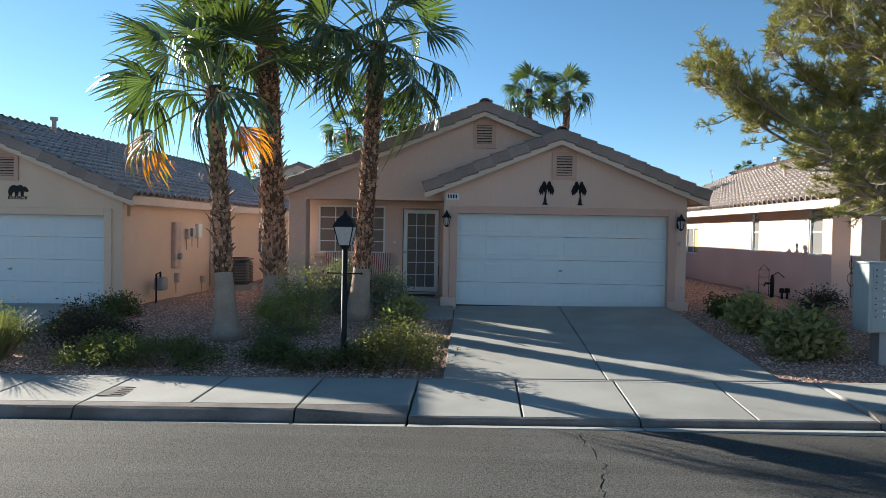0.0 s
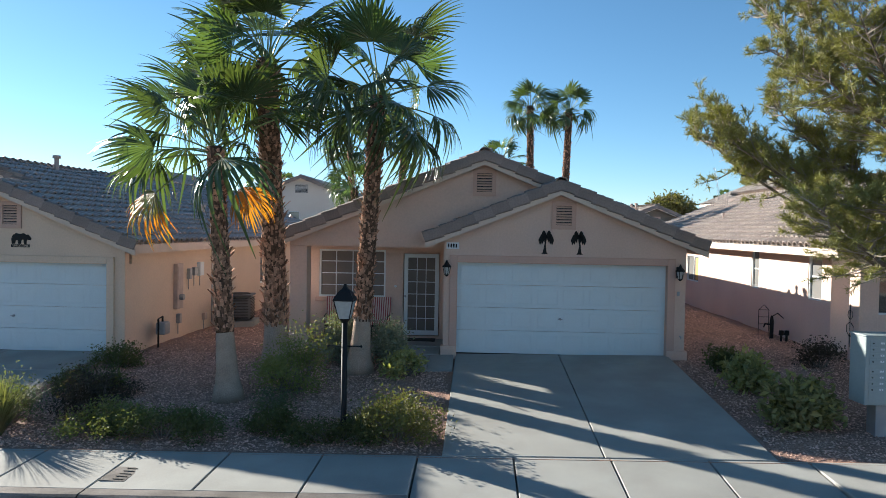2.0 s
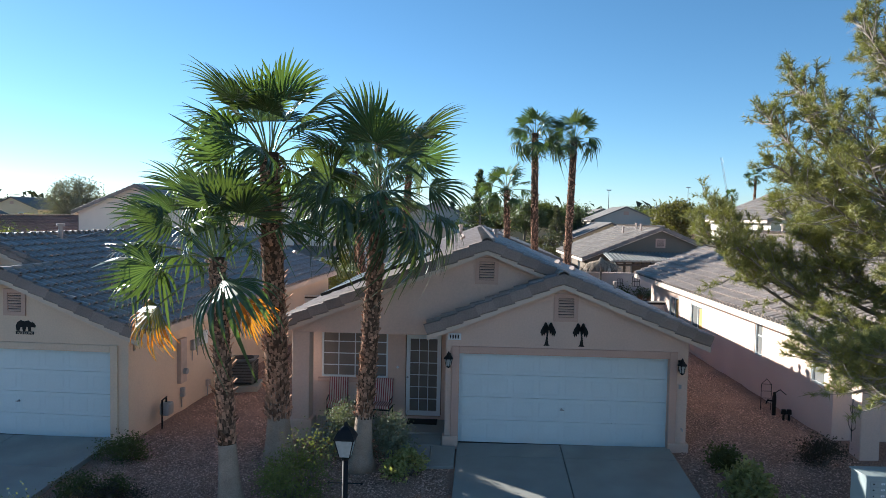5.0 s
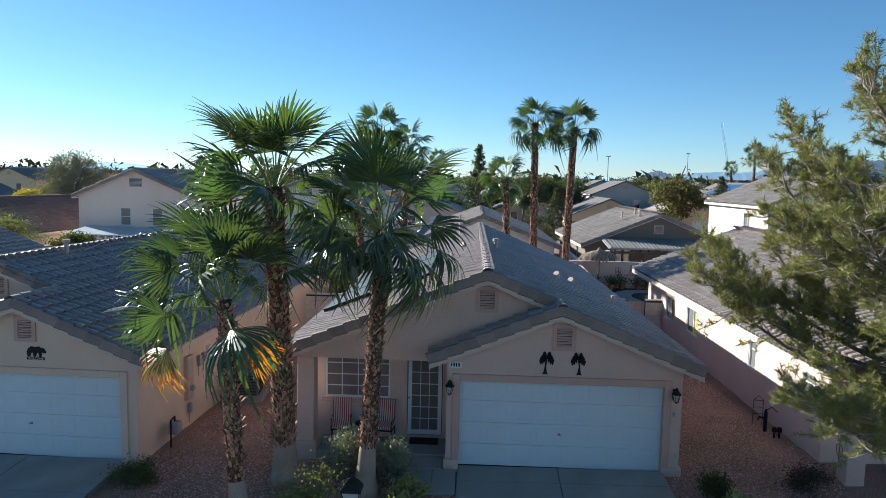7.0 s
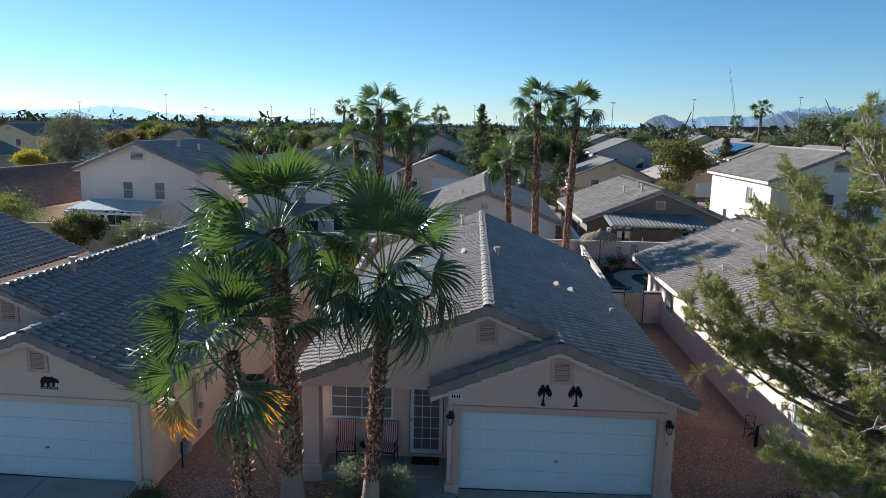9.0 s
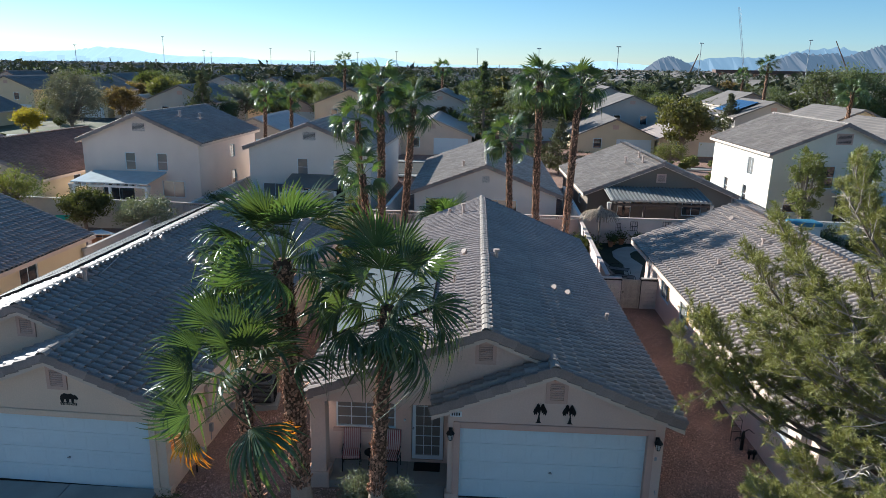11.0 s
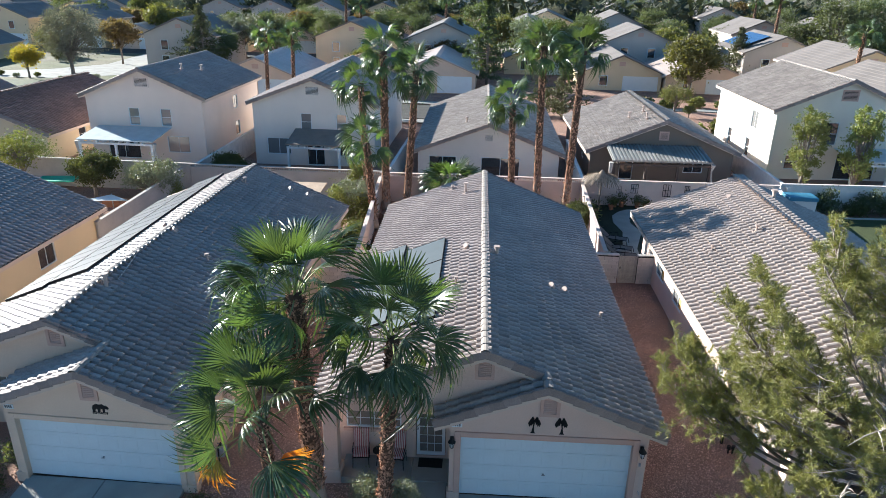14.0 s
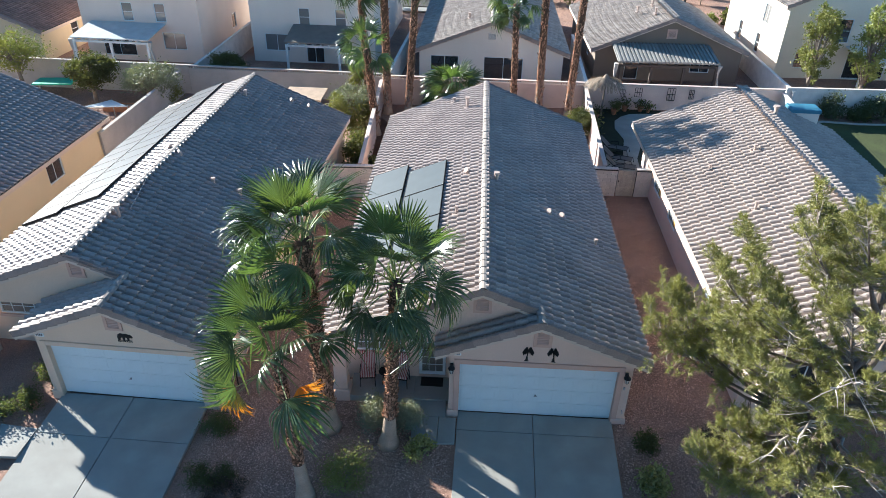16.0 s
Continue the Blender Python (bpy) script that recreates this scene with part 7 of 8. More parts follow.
# ---- trees ----
def leafy_tree(label, m, h, cr, leaf, seed, n=5000, size=0.16, trunk_r=0.14, clumps=42, bark="bark_g", squash=0.85, group="trees", base_h=0.35, name="tree"):
    """A trunk, forking limbs and an uneven crown of many small leaves in clumps."""
    rng = random.Random(seed)
    t = thing(name, label, "tree", m, group)
    bm = bmesh.new()
    fork = h * base_h
    tube(bm, [(0, 0, -0.3), (0.03, 0.02, fork * 0.5), (0, 0, fork), (0.05, 0, h * 0.7)], [trunk_r * 1.2, trunk_r, trunk_r * 0.85, trunk_r * 0.35], 8)
    cz = fork + (h - fork) * 0.52
    tips = []
    for i in range(clumps):
        d = Vector((rng.gauss(0, 1), rng.gauss(0, 1), rng.gauss(0.1, 0.9))).normalized() * (0.35 + 0.65 * rng.random() ** 0.5)
        p = Vector((d.x * cr, d.y * cr, cz + d.z * (h - fork) * 0.5 * squash))
        tips.append((p, rng.uniform(0.45, 1.3)))
        if i % 2 == 0:
            o = Vector((0, 0, fork * rng.uniform(0.8, 1.5)))
            tube(bm, [o, o.lerp(p, 0.5) + Vector((0, 0, 0.12 * h * rng.uniform(0, 1))), p], [trunk_r * 0.4, trunk_r * 0.22, 0.015], 5, cap=False)
    part("trunk", bm, M[bark], t, smooth=True)
    cs = []
    k = cr * 0.17
    for _ in range(n):
        p, s = tips[rng.randrange(clumps)]
        cs.append(p + Vector((rng.gauss(0, k * s), rng.gauss(0, k * s), rng.gauss(0, k * s * 0.8))))
    part_mesh("crown", leaves_mesh("crown", cs, rng, size), M[leaf], t)
    return t


def conifer(label, m, h, r, needle, seed, n=40, size=0.3, bare=0.1):
    """A trunk with tiers of drooping limbs, each a flat uneven spray of needle clumps."""
    rng = random.Random(seed)
    t = thing("conifer", label, "tree", m, "trees")
    bm = bmesh.new()
    tube(bm, [(0, 0, -0.3), (0.05, 0, h * 0.4), (-0.04, 0.03, h * 0.75), (0, 0, h * 0.97)], [0.2, 0.16, 0.1, 0.03], 8)
    cs = []
    z = bare * h
    while z < h * 0.98:
        f = (z / h - bare) / (1 - bare)
        reach = r * (0.62 + 0.38 * math.sin(math.pi * min(1.0, f * 1.9))) * (1 - max(0.0, f - 0.2) / 0.8) ** 0.85
        for _ in range(4):
            a, L = rng.uniform(0, math.tau), max(0.25, reach * rng.uniform(0.55, 1.12))
            tip = Vector((math.cos(a) * L, math.sin(a) * L, z + L * rng.uniform(-0.12, 0.3)))
            tube(bm, [(0, 0, z), (tip.x * 0.5, tip.y * 0.5, z + 0.02 * L), tuple(tip)], [0.05, 0.03, 0.01], 4, cap=False)
            for _k in range(int(n * (0.4 + L / r))):
                g = rng.uniform(0.3, 1.05)
                c = Vector((0, 0, z)).lerp(tip, g) + Vector((rng.gauss(0, 0.17 * L ** 0.5), rng.gauss(0, 0.17 * L ** 0.5), rng.gauss(0.06, 0.11)))
                cs.append(c)
        z += h * 0.036
    part("trunk", bm, M["bark_g"], t, smooth=True)
    part_mesh("crown", leaves_mesh("crown", cs, rng, size, 2.4, 0.6), M[needle], t)
    return t


def at_ground(x, y, z=None, rot=0.0, s=1.0):
    return pose(x, y, ground_z(x, y) if z is None else z, 0, 0, rot) @ Matrix.Scale(s, 4)


M["leaf_f"] = leaf_mat("feathery_grey_leaf", (0.165, 0.155, 0.13), 0.12, 0.7, 0.35, spec=0.2)
M["needle_o"] = leaf_mat("olive_pine_needles", (0.105, 0.108, 0.06), 0.1, 0.65, 0.4, spec=0.2)
M["leaf_m"] = leaf_mat("mixed_olive_leaf", (0.13, 0.125, 0.045), 0.3, 0.6, 0.45)
M["leaf_d"] = leaf_mat("dull_green_leaf", (0.085, 0.1, 0.05), 0.25, 0.6, 0.45)
M["leaf_far"] = leaf_mat("distant_leaf", (0.075, 0.085, 0.06), 0.05, 0.8, 0.4, spec=0.1)
TREES = {
    "green": leafy_tree("round green leafy tree in back yard", at_ground(-25.5, 26.0), 3.2, 1.5, "leaf", 1, 8500, 0.095, clumps=60),
    "sparse": leafy_tree("thin yellow-green young tree in back yard", at_ground(-31.0, 27.0), 4.4, 1.9, "leaf_l", 2, 3800, 0.1, clumps=44),
    "olive": leafy_tree("grey-green olive tree in back yard", at_ground(-21.2, 25.8), 2.9, 1.5, "leaf_g", 3, 5000, 0.085, clumps=55),
    "poplar": leafy_tree("slim green tree beside cream house", at_ground(23.0, 33.2), 5.6, 1.1, "leaf_l", 4, 5200, 0.11, squash=1.1, base_h=0.1, clumps=70),
    "yellow": leafy_tree("yellowing autumn tree along the far street", at_ground(25.2, 73.3), 8.0, 3.0, "leaf_m", 5, 6500, 0.24, trunk_r=0.22, clumps=60, base_h=0.22),
    "grey": leafy_tree("tall grey-green feathery tree near the park", at_ground(-55.3, 74.5), 9.4, 3.7, "leaf_f", 6, 11000, 0.15, trunk_r=0.26, clumps=90, base_h=0.28, squash=1.0),
    "gold": leafy_tree("small golden tree in the park", at_ground(-61.3, 74.2), 4.6, 1.9, "leaf_y", 7, 3600, 0.17),
    "rust": leafy_tree("rust-coloured autumn tree among far houses", at_ground(-57.0, 91.0), 7.2, 2.7, "leaf_r", 8, 5000, 0.22),
    "dark": leafy_tree("dark green shade tree among houses", at_ground(-34.0, 96.0), 8.0, 3.7, "leaf_d", 9, 5200, 0.22, trunk_r=0.22, clumps=70),
    "willow": leafy_tree("large soft green tree above the far roofs", at_ground(54.0, 100.0), 11.5, 5.0, "leaf_o", 12, 9000, 0.24, trunk_r=0.3, clumps=80, base_h=0.15),
    "broad": conifer("broad olive-green pine behind white house", at_ground(-41.0, 84.0), 9.6, 4.6, "needle_o", 13, 44, 0.2),
    "pine": conifer("dark conifer behind the houses", at_ground(-0.1, 79.0), 11.6, 3.5, "needle_d", 10, 46, 0.2),
}
for kind, x, y, s, rot in (("poplar", 26.4, 32.6, 1.05, 40), ("green", -17.8, 30.0, 0.75, 70), ("olive", -22.4, 26.6, 0.8, 20), ("olive", -8.0, 24.0, 0.85, 50), ("poplar", -8.2, 21.5, 0.5, 10), ("poplar", -7.9, 26.3, 0.55, 90),
                           ("sparse", -9.0, 18.9, 0.4, 90), ("green", 6.1, 23.0, 0.5, 30), ("green", -25.0, 22.0, 0.4, 0), ("broad", 8.2, 57.0, 0.62, 20), ("broad", 6.0, 59.5, 0.5, 120), ("green", 16.5, 62.5, 0.6, 10), ("sparse", 20.5, 60.5, 0.8, 10), ("green", 22.0, 60.0, 0.4, 60), ("yellow", 28.0, 98.0, 0.9, 30),
                           ("yellow", 30.5, 92.0, 0.8, 140), ("dark", 37.0, 86.0, 0.6, 60), ("dark", -40.0, 112.0, 0.9, 60), ("rust", -52.0, 98.0, 0.8, 20), ("green", -47.0, 86.0, 0.6, 30), ("green", -61.0, 75.5, 0.28, 30), ("olive", -63.5, 74.8, 0.3, 60), ("green", -56.5, 73.6, 0.25, 90), ("olive", -52.5, 75.0, 0.35, 10), ("green", -48.5, 82.0, 0.4, 10), ("olive", -47.5, 92.0, 0.5, 10), ("green", -66.5, 76.0, 0.3, 10), ("green", -68.0, 92.0, 0.6, 30), ("yellow", -16.0, 75.0, 0.7, 60), ("olive", 28.0, 27.5, 0.7, 10), ("olive", 31.0, 28.0, 0.6, 80), ("green", 37.0, 30.0, 1.0, 15), ("yellow", -4.5, 88.0, 0.6, 10),
                           ("willow", 60.0, 104.0, 1.05, 30), ("willow", 66.0, 101.0, 0.8, 70), ("willow", 49.0, 103.0, 0.7, 110)):
    copy_thing(TREES[kind], at_ground(x, y, None, rot, s))
for x, y, h in ((-24.9, 62.0, 7.4), (-22.0, 62.5, 7.4), (38.2, 60.0, 9.2), (43.0, 96.0, 12.3), (-23.0, 98.0, 11.3), (-20.5, 97.0, 9.6), (-7.5, 104.0, 10.5), (52.0, 132.0, 10.5)):
    fan_palm("tall fan palm among the far houses", (x, y, 0.1), (x + 0.2, y, h), 0.22, 0.17, 20, int(x * 3 + y), skirt=0.4, meshes=FROND_FAR, group="far palms", flare=1.1, per_m=20, size=0.1, scale=1.1)


# ---- the houses beyond, street after street ----
def far_house(label, w, l, ez, slope, wall, tile, two, seed):
    h = thing("house", label, "house", None, "far houses")
    bm = bmesh.new()
    rz = ez + slope * w / 2
    prism(bm, [(0, -0.6), (w, -0.6), (w, ez), (w / 2, rz), (0, ez)], 0, l)
    part("wall", bm, M[wall], h)
    c = 1 / math.sqrt(1 + slope * slope)
    ze = ez - slope * 0.45
    for sgn in (-1, 1):
        x_e = -0.45 if sgn < 0 else w + 0.45
        bm = bmesh.new()
        n = 12
        prof = []
        for k in range(n):
            f0, f1 = k / n, (k + 1) / n
            prof.append((x_e + (w / 2 - x_e) * f0, ze + (rz + 0.12 - ze) * f0 + 0.075))
            prof.append((x_e + (w / 2 - x_e) * f1, ze + (rz + 0.12 - ze) * f1 + 0.05))
        prof += [(w / 2, rz - 0.05), (x_e, ze - 0.05)]
        ends = [[bm.verts.new((x, y, z)) for x, z in prof] for y in (-0.4, l + 0.4)]
        for k in range(len(prof)):
            j = (k + 1) % len(prof)
            bm.faces.new((ends[0][k], ends[0][j], ends[1][j], ends[1][k]))
        bm.faces.new(ends[0])
        bm.faces.new(ends[1][::-1])
        bmesh.ops.recalc_face_normals(bm, faces=bm.faces)
        part("roof", bm, M[tile], h)
    part("fascia_board", bx(-0.47, -0.4, ze - 0.12, -0.43, l + 0.4, ze + 0.08), M["fascia"], h)
    part("fascia_board", bx(w + 0.43, -0.4, ze - 0.12, w + 0.47, l + 0.4, ze + 0.08), M["fascia"], h)
    cols = (0.28, 0.68)
    for z0, z1 in (((3.0, 4.3), (0.9, 2.1)) if two else ((0.9, 2.1),)):
        for f in cols:
            if z0 < 2 and f > 0.5:
                continue
            for y, sgn in ((0, -1), (l, 1)):
                wn_ = new("window")
                wn_.parent = h
                part("pane", bx(w * f - 0.5, y + sgn * 0.02 - 0.01, z0, w * f + 0.5, y + sgn * 0.02 + 0.01, z1), M["glass"], wn_)
                bm = bmesh.new()
                wall_cells(bm, True, y + sgn * 0.045 - 0.014, y + sgn * 0.045 + 0.014, w * f - 0.57, w * f + 0.57, z0 - 0.07, z1 + 0.07, [(w * f - 0.5, w * f + 0.5, z0, z1)])
                part("frame", bm, M["white"], wn_)
    part("garage_door", bx(w * 0.52, -0.05, 0, w * 0.52 + min(4.6, w * 0.44), -0.01, 2.1), M["white"], h)
    part("gable_vent", bx(w / 2 - 0.4, -0.04, ez + slope * w * 0.2, w / 2 + 0.4, -0.01, ez + slope * w * 0.2 + 0.55), M["trim"], h)
    return h


FAR = [far_house("white stucco house with grey tile roof far off", 10.5, 13, 5.2, 0.42, "stucco_far", "tile_far", True, 1),
       far_house("cream stucco house with brown tile roof far off", 10.5, 15, 2.5, 0.42, "stucco_y", "tile_far", False, 2),
       far_house("peach stucco house with grey tile roof far off", 10.0, 14, 2.5, 0.4, "stucco_n", "tile", False, 3),
       far_house("tan stucco house with tile roof far off", 11.0, 12, 5.1, 0.4, "stucco_y", "tile_far", True, 4),
       far_house("rose stucco house with red-brown tile roof far off", 10.0, 14, 2.6, 0.42, "stucco_r", "tile_red", False, 5),
       far_house("white stucco house with buff tile roof far off", 10.0, 12, 5.2, 0.4, "stucco_far", "tile_far", True, 6)]
rng = random.Random(31)
spots = []
# the row that faces us across the next street
for x, y, k, rot in ((-50.5, 86.0, 0, 0), (-32.5, 66.0, 2, 0), (-20.5, 72.0, 4, 0), (-11.5, 73.0, 2, 0), (-12.0, 90.0, 0, 0), (12.4, 78.0, 1, 0), (23.2, 77.0, 2, 0), (17.6, 93.0, 5, 0),
                     (34.4, 82.0, 5, 0), (36.5, 64.0, 3, 0), (47.5, 70.0, 1, 0), (60.0, 76.0, 3, 0), (-26.0, 90.0, 3, 0), (2.5, 92.0, 1, 0), (32.5, 42.0, 5, 4), (44.5, 45.0, 3, 6), (-58.0, 38.0, 4, 0)):
    spots.append((x, y, k, rot))
row_y = [88, 116, 134, 164, 182, 212]
for j, y in enumerate(row_y):
    half = y * 0.78 + 20
    x = -half + rng.uniform(0, 8)
    while x < half:
        hole = (-75 < x < -42 and y < 112) or (-40 < x < 48 and y < 100)
        if not hole and rng.random() > 0.07:
            spots.append((x + rng.uniform(-0.6, 0.6), y + rng.uniform(-2, 2) + 0.03 * x, rng.randrange(6), (0 if j % 2 == 1 else 180) + rng.uniform(-3, 3)))
        x += 12.8 + rng.uniform(0, 2.0)
first = set()
for x, y, k, rot in spots:
    w = 10.4
    m = pose(x, y, 0.1 + 0.007 * min(max((y - 120.0) / 180.0, 0.0), 1.0) * x, 0, 0, rot)
    if rot > 90:
        m = pose(x + w, y + 13, m.translation.z, 0, 0, rot)
    if k not in first:
        first.add(k)
        FAR[k].matrix_basis = m
    else:
        copy_thing(FAR[k], m)
# trees scattered among them
kinds = ["dark", "dark", "yellow", "olive", "pine", "dark", "grey", "rust", "green", "broad", "willow", "broad", "green"]
for i in range(330):
    y = 84 + 180 * rng.random() ** 1.2
    x = rng.uniform(-0.75, 0.75) * y
    if -72 < x < -44 and y < 112:
        continue
    k = kinds[rng.randrange(len(kinds))]
    tall = {"green": 3.2, "dark": 8.0, "yellow": 8.0, "olive": 2.9, "pine": 11.6, "grey": 9.4, "rust": 7.2, "broad": 9.6, "willow": 11.5}[k]
    if -40 < x < 48 and y < 100 and rng.random() < 0.6:
        continue
    copy_thing(TREES[k], at_ground(x, y, None, rng.uniform(0, 360), rng.uniform(4.0, 8.5) / tall))


def far_town():
    """Roofs, walls and tree tops toward the horizon, too small to tell apart one by one."""
    rng = random.Random(8)
    for nm, lab, cat, mt in (("far_walls", "pale walls of distant houses", "houses", "stucco_far"), ("far_roofs", "grey-brown roofs of distant houses", "houses", "tile_far"), ("far_trees", "dark tree tops across the distant town", "trees", "leaf_far")):
        bm_v, bm_f = [], []
        r = random.Random(12 if nm != "far_trees" else 19)
        n = 2300 if nm != "far_trees" else 13000
        for _ in range(n):
            y = (236 if nm != "far_trees" else 170) + 1600 * r.random() ** 1.7
            x = r.uniform(-0.8, 0.8) * y
            w, l, two = r.uniform(9, 12), r.uniform(11, 15), r.random() < 0.5
            g = 0.007 * min(max((y - 120.0) / 180.0, 0.0), 1.0) * x
            e = (5.2 if two else 2.6) + g
            b = len(bm_v)
            if nm == "far_walls":
                bm_v += [(x, y, g - 1), (x + w, y, g - 1), (x + w, y + l, g - 1), (x, y + l, g - 1), (x, y, e), (x + w, y, e), (x + w, y + l, e), (x, y + l, e), (x + w / 2, y, e + 2), (x + w / 2, y + l, e + 2)]
                bm_f += [tuple(b + q for q in f) for f in ((0, 1, 5, 8, 4), (1, 2, 6, 5), (2, 3, 7, 9, 6), (3, 0, 4, 7))]
            elif nm == "far_roofs":
                bm_v += [(x - 0.5, y - 0.4, e - 0.1), (x + w / 2, y - 0.4, e + 2.15), (x + w + 0.5, y - 0.4, e - 0.1), (x - 0.5, y + l + 0.4, e - 0.1), (x + w / 2, y + l + 0.4, e + 2.15), (x + w + 0.5, y + l + 0.4, e - 0.1)]
                bm_f += [tuple(b + q for q in f) for f in ((0, 1, 4, 3), (1, 2, 5, 4))]
            else:
                hh, cr = r.uniform(4, 7) + 5 * r.random() ** 4, r.uniform(1.4, 3.6)
                for _k in range(20):
                    d = Vector((r.gauss(0, 1), r.gauss(0, 1), r.gauss(0, 1))).normalized()
                    c = Vector((x, y, g + hh * 0.62)) + Vector((d.x * cr, d.y * cr, d.z * hh * 0.38)) * r.uniform(0.3, 1)
                    s = cr * 0.5
                    b = len(bm_v)
                    bm_v += [c + Vector((r.uniform(-s, s), r.uniform(-s, s), r.uniform(-s, s))) for _q in range(3)]
                    bm_f.append((b, b + 1, b + 2))
        ob = new(nm, raw(nm, bm_v, bm_f))
        ob.data.materials.append(M[mt])
        tagged(ob, lab, cat, kind="stuff")


far_town()
t = thing("solar_panel", "blue solar panel array on a far tile roof", "solar panel", pose(36.4, 84.6, 6.42, 0, -21.8, 0))
for i in range(3):
    for k in range(5):
        part("module", bx(-1.9 + i * 1.3, k * 1.6, 0.06, -0.64 + i * 1.3, k * 1.6 + 1.55, 0.11), M["solar_blue"], t)

# ---- streets and the small park ----
flat_patch("road", "asphalt side street between house rows", "road", [(-300, 55.5), (300, 55.5), (300, 63.5), (-300, 63.5)], 0.19, "asphalt")
flat_patch("pavement", "pale concrete sidewalk along the side street", "sidewalk", [(-300, 64.3), (300, 64.3), (300, 65.8), (-300, 65.8)], 0.22, "concrete")
flat_patch("pavement", "pale concrete sidewalk along the side street", "sidewalk", [(-300, 53.4), (300, 53.4), (300, 54.9), (-300, 54.9)], 0.22, "concrete")
flat_patch("road", "asphalt street between far house rows", "road", [(-300, 105), (300, 105), (300, 112), (-300, 112)], 0.2, "asphalt")
flat_patch("ground", "dull dry grass and gravel of the park", "ground", [(-92, 62), (-44, 62), (-44, 84), (-52, 112), (-92, 112)], 0.185, "dry_park")
flat_patch("path", "pale winding concrete path in the park", "path", [(-72, 79), (-64, 83), (-59, 90), (-60, 104), (-50, 104), (-50, 88), (-52, 79), (-57, 75), (-68, 74.5)], 0.2, "concrete")
flat_patch("lawn", "small green lawn in the park", "lawn", [(-70, 63), (-51, 64.5), (-52, 71.5), (-58, 73), (-70, 72.5)], 0.21, "grass")
for x, y, w in ((-2.2, 66.5, 4.6), (20.4, 66, 4.6), (33.0, 66, 4.6), (-25.5, 66, 4.6), (10.0, 66.0, 4.6)):
    flat_patch("driveway", "concrete driveway of a far house", "driveway", [(x, 65.9), (x + w, 65.9), (x + w, 72.5), (x, 72.5)], 0.24, "concrete")


# ---- horizon: hills, towers, poles, crane, overpass ----
def ridge(name, label, y, pts, material, base=-40):
    bm = bmesh.new()
    rng = random.Random(len(pts) + int(y))
    lo, mid, hi = [], [], []
    for (x0, z0), (x1, z1) in zip(pts, pts[1:]):
        for k in range(8):
            f = k / 8
            x, z = x0 + (x1 - x0) * f, z0 + (z1 - z0) * f
            j = rng.uniform(-0.06, 0.06) * max(z, 5)
            lo.append(bm.verts.new((x, y - 260, base)))
            mid.append(bm.verts.new((x + rng.uniform(-15, 15), y - 120 + rng.uniform(-30, 30), base + (z + j - base) * rng.uniform(0.42, 0.62))))
            hi.append(bm.verts.new((x, y, z + j)))
    for a, b in ((lo, mid), (mid, hi)):
        for i in range(len(a) - 1):
            bm.faces.new((a[i], a[i + 1], b[i + 1], b[i]))
    ob = part(name, bm, M[material], None, smooth=False)
    tagged(ob, label, "mountains", kind="structure")


# air haze is painted in as a bluish emission on top of the base colour
def haze_glow_mat(name, color, glow):
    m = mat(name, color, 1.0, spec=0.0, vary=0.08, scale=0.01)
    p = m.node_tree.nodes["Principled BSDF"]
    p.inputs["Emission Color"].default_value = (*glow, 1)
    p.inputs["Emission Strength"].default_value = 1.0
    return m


# the glow only paints distance haze on hills and towers; none is a light source
M["hill_blue"] = haze_glow_mat("hazed_blue_mountains", (0.05, 0.065, 0.08), (0.3, 0.41, 0.48))
M["hill_brown"] = haze_glow_mat("hazed_brown_mountains", (0.06, 0.055, 0.055), (0.055, 0.08, 0.11))
M["hill_mid"] = haze_glow_mat("hazy_mountains", (0.05, 0.06, 0.07), (0.12, 0.18, 0.235))
M["tower"] = haze_glow_mat("hazed_towers", (0.05, 0.06, 0.07), (0.26, 0.36, 0.43))
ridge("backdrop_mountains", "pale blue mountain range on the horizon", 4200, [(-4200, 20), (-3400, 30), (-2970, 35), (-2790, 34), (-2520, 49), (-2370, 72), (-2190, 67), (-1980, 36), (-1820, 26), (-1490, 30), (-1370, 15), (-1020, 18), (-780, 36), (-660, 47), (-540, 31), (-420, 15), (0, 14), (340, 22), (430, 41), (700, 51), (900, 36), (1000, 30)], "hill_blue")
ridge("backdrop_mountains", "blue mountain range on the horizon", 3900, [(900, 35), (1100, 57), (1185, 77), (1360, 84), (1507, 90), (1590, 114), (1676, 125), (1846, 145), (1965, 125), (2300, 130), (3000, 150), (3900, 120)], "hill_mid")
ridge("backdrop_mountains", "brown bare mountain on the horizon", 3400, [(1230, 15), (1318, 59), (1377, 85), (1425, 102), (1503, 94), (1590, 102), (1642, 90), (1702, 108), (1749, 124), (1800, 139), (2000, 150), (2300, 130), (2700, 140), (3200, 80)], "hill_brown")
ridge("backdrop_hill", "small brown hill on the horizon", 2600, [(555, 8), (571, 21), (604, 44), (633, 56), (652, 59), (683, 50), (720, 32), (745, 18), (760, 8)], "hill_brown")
rng = random.Random(4)
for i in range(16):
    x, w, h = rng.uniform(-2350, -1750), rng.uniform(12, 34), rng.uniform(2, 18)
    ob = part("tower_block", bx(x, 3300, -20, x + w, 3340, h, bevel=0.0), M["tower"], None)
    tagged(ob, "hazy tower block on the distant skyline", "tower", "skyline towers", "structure")
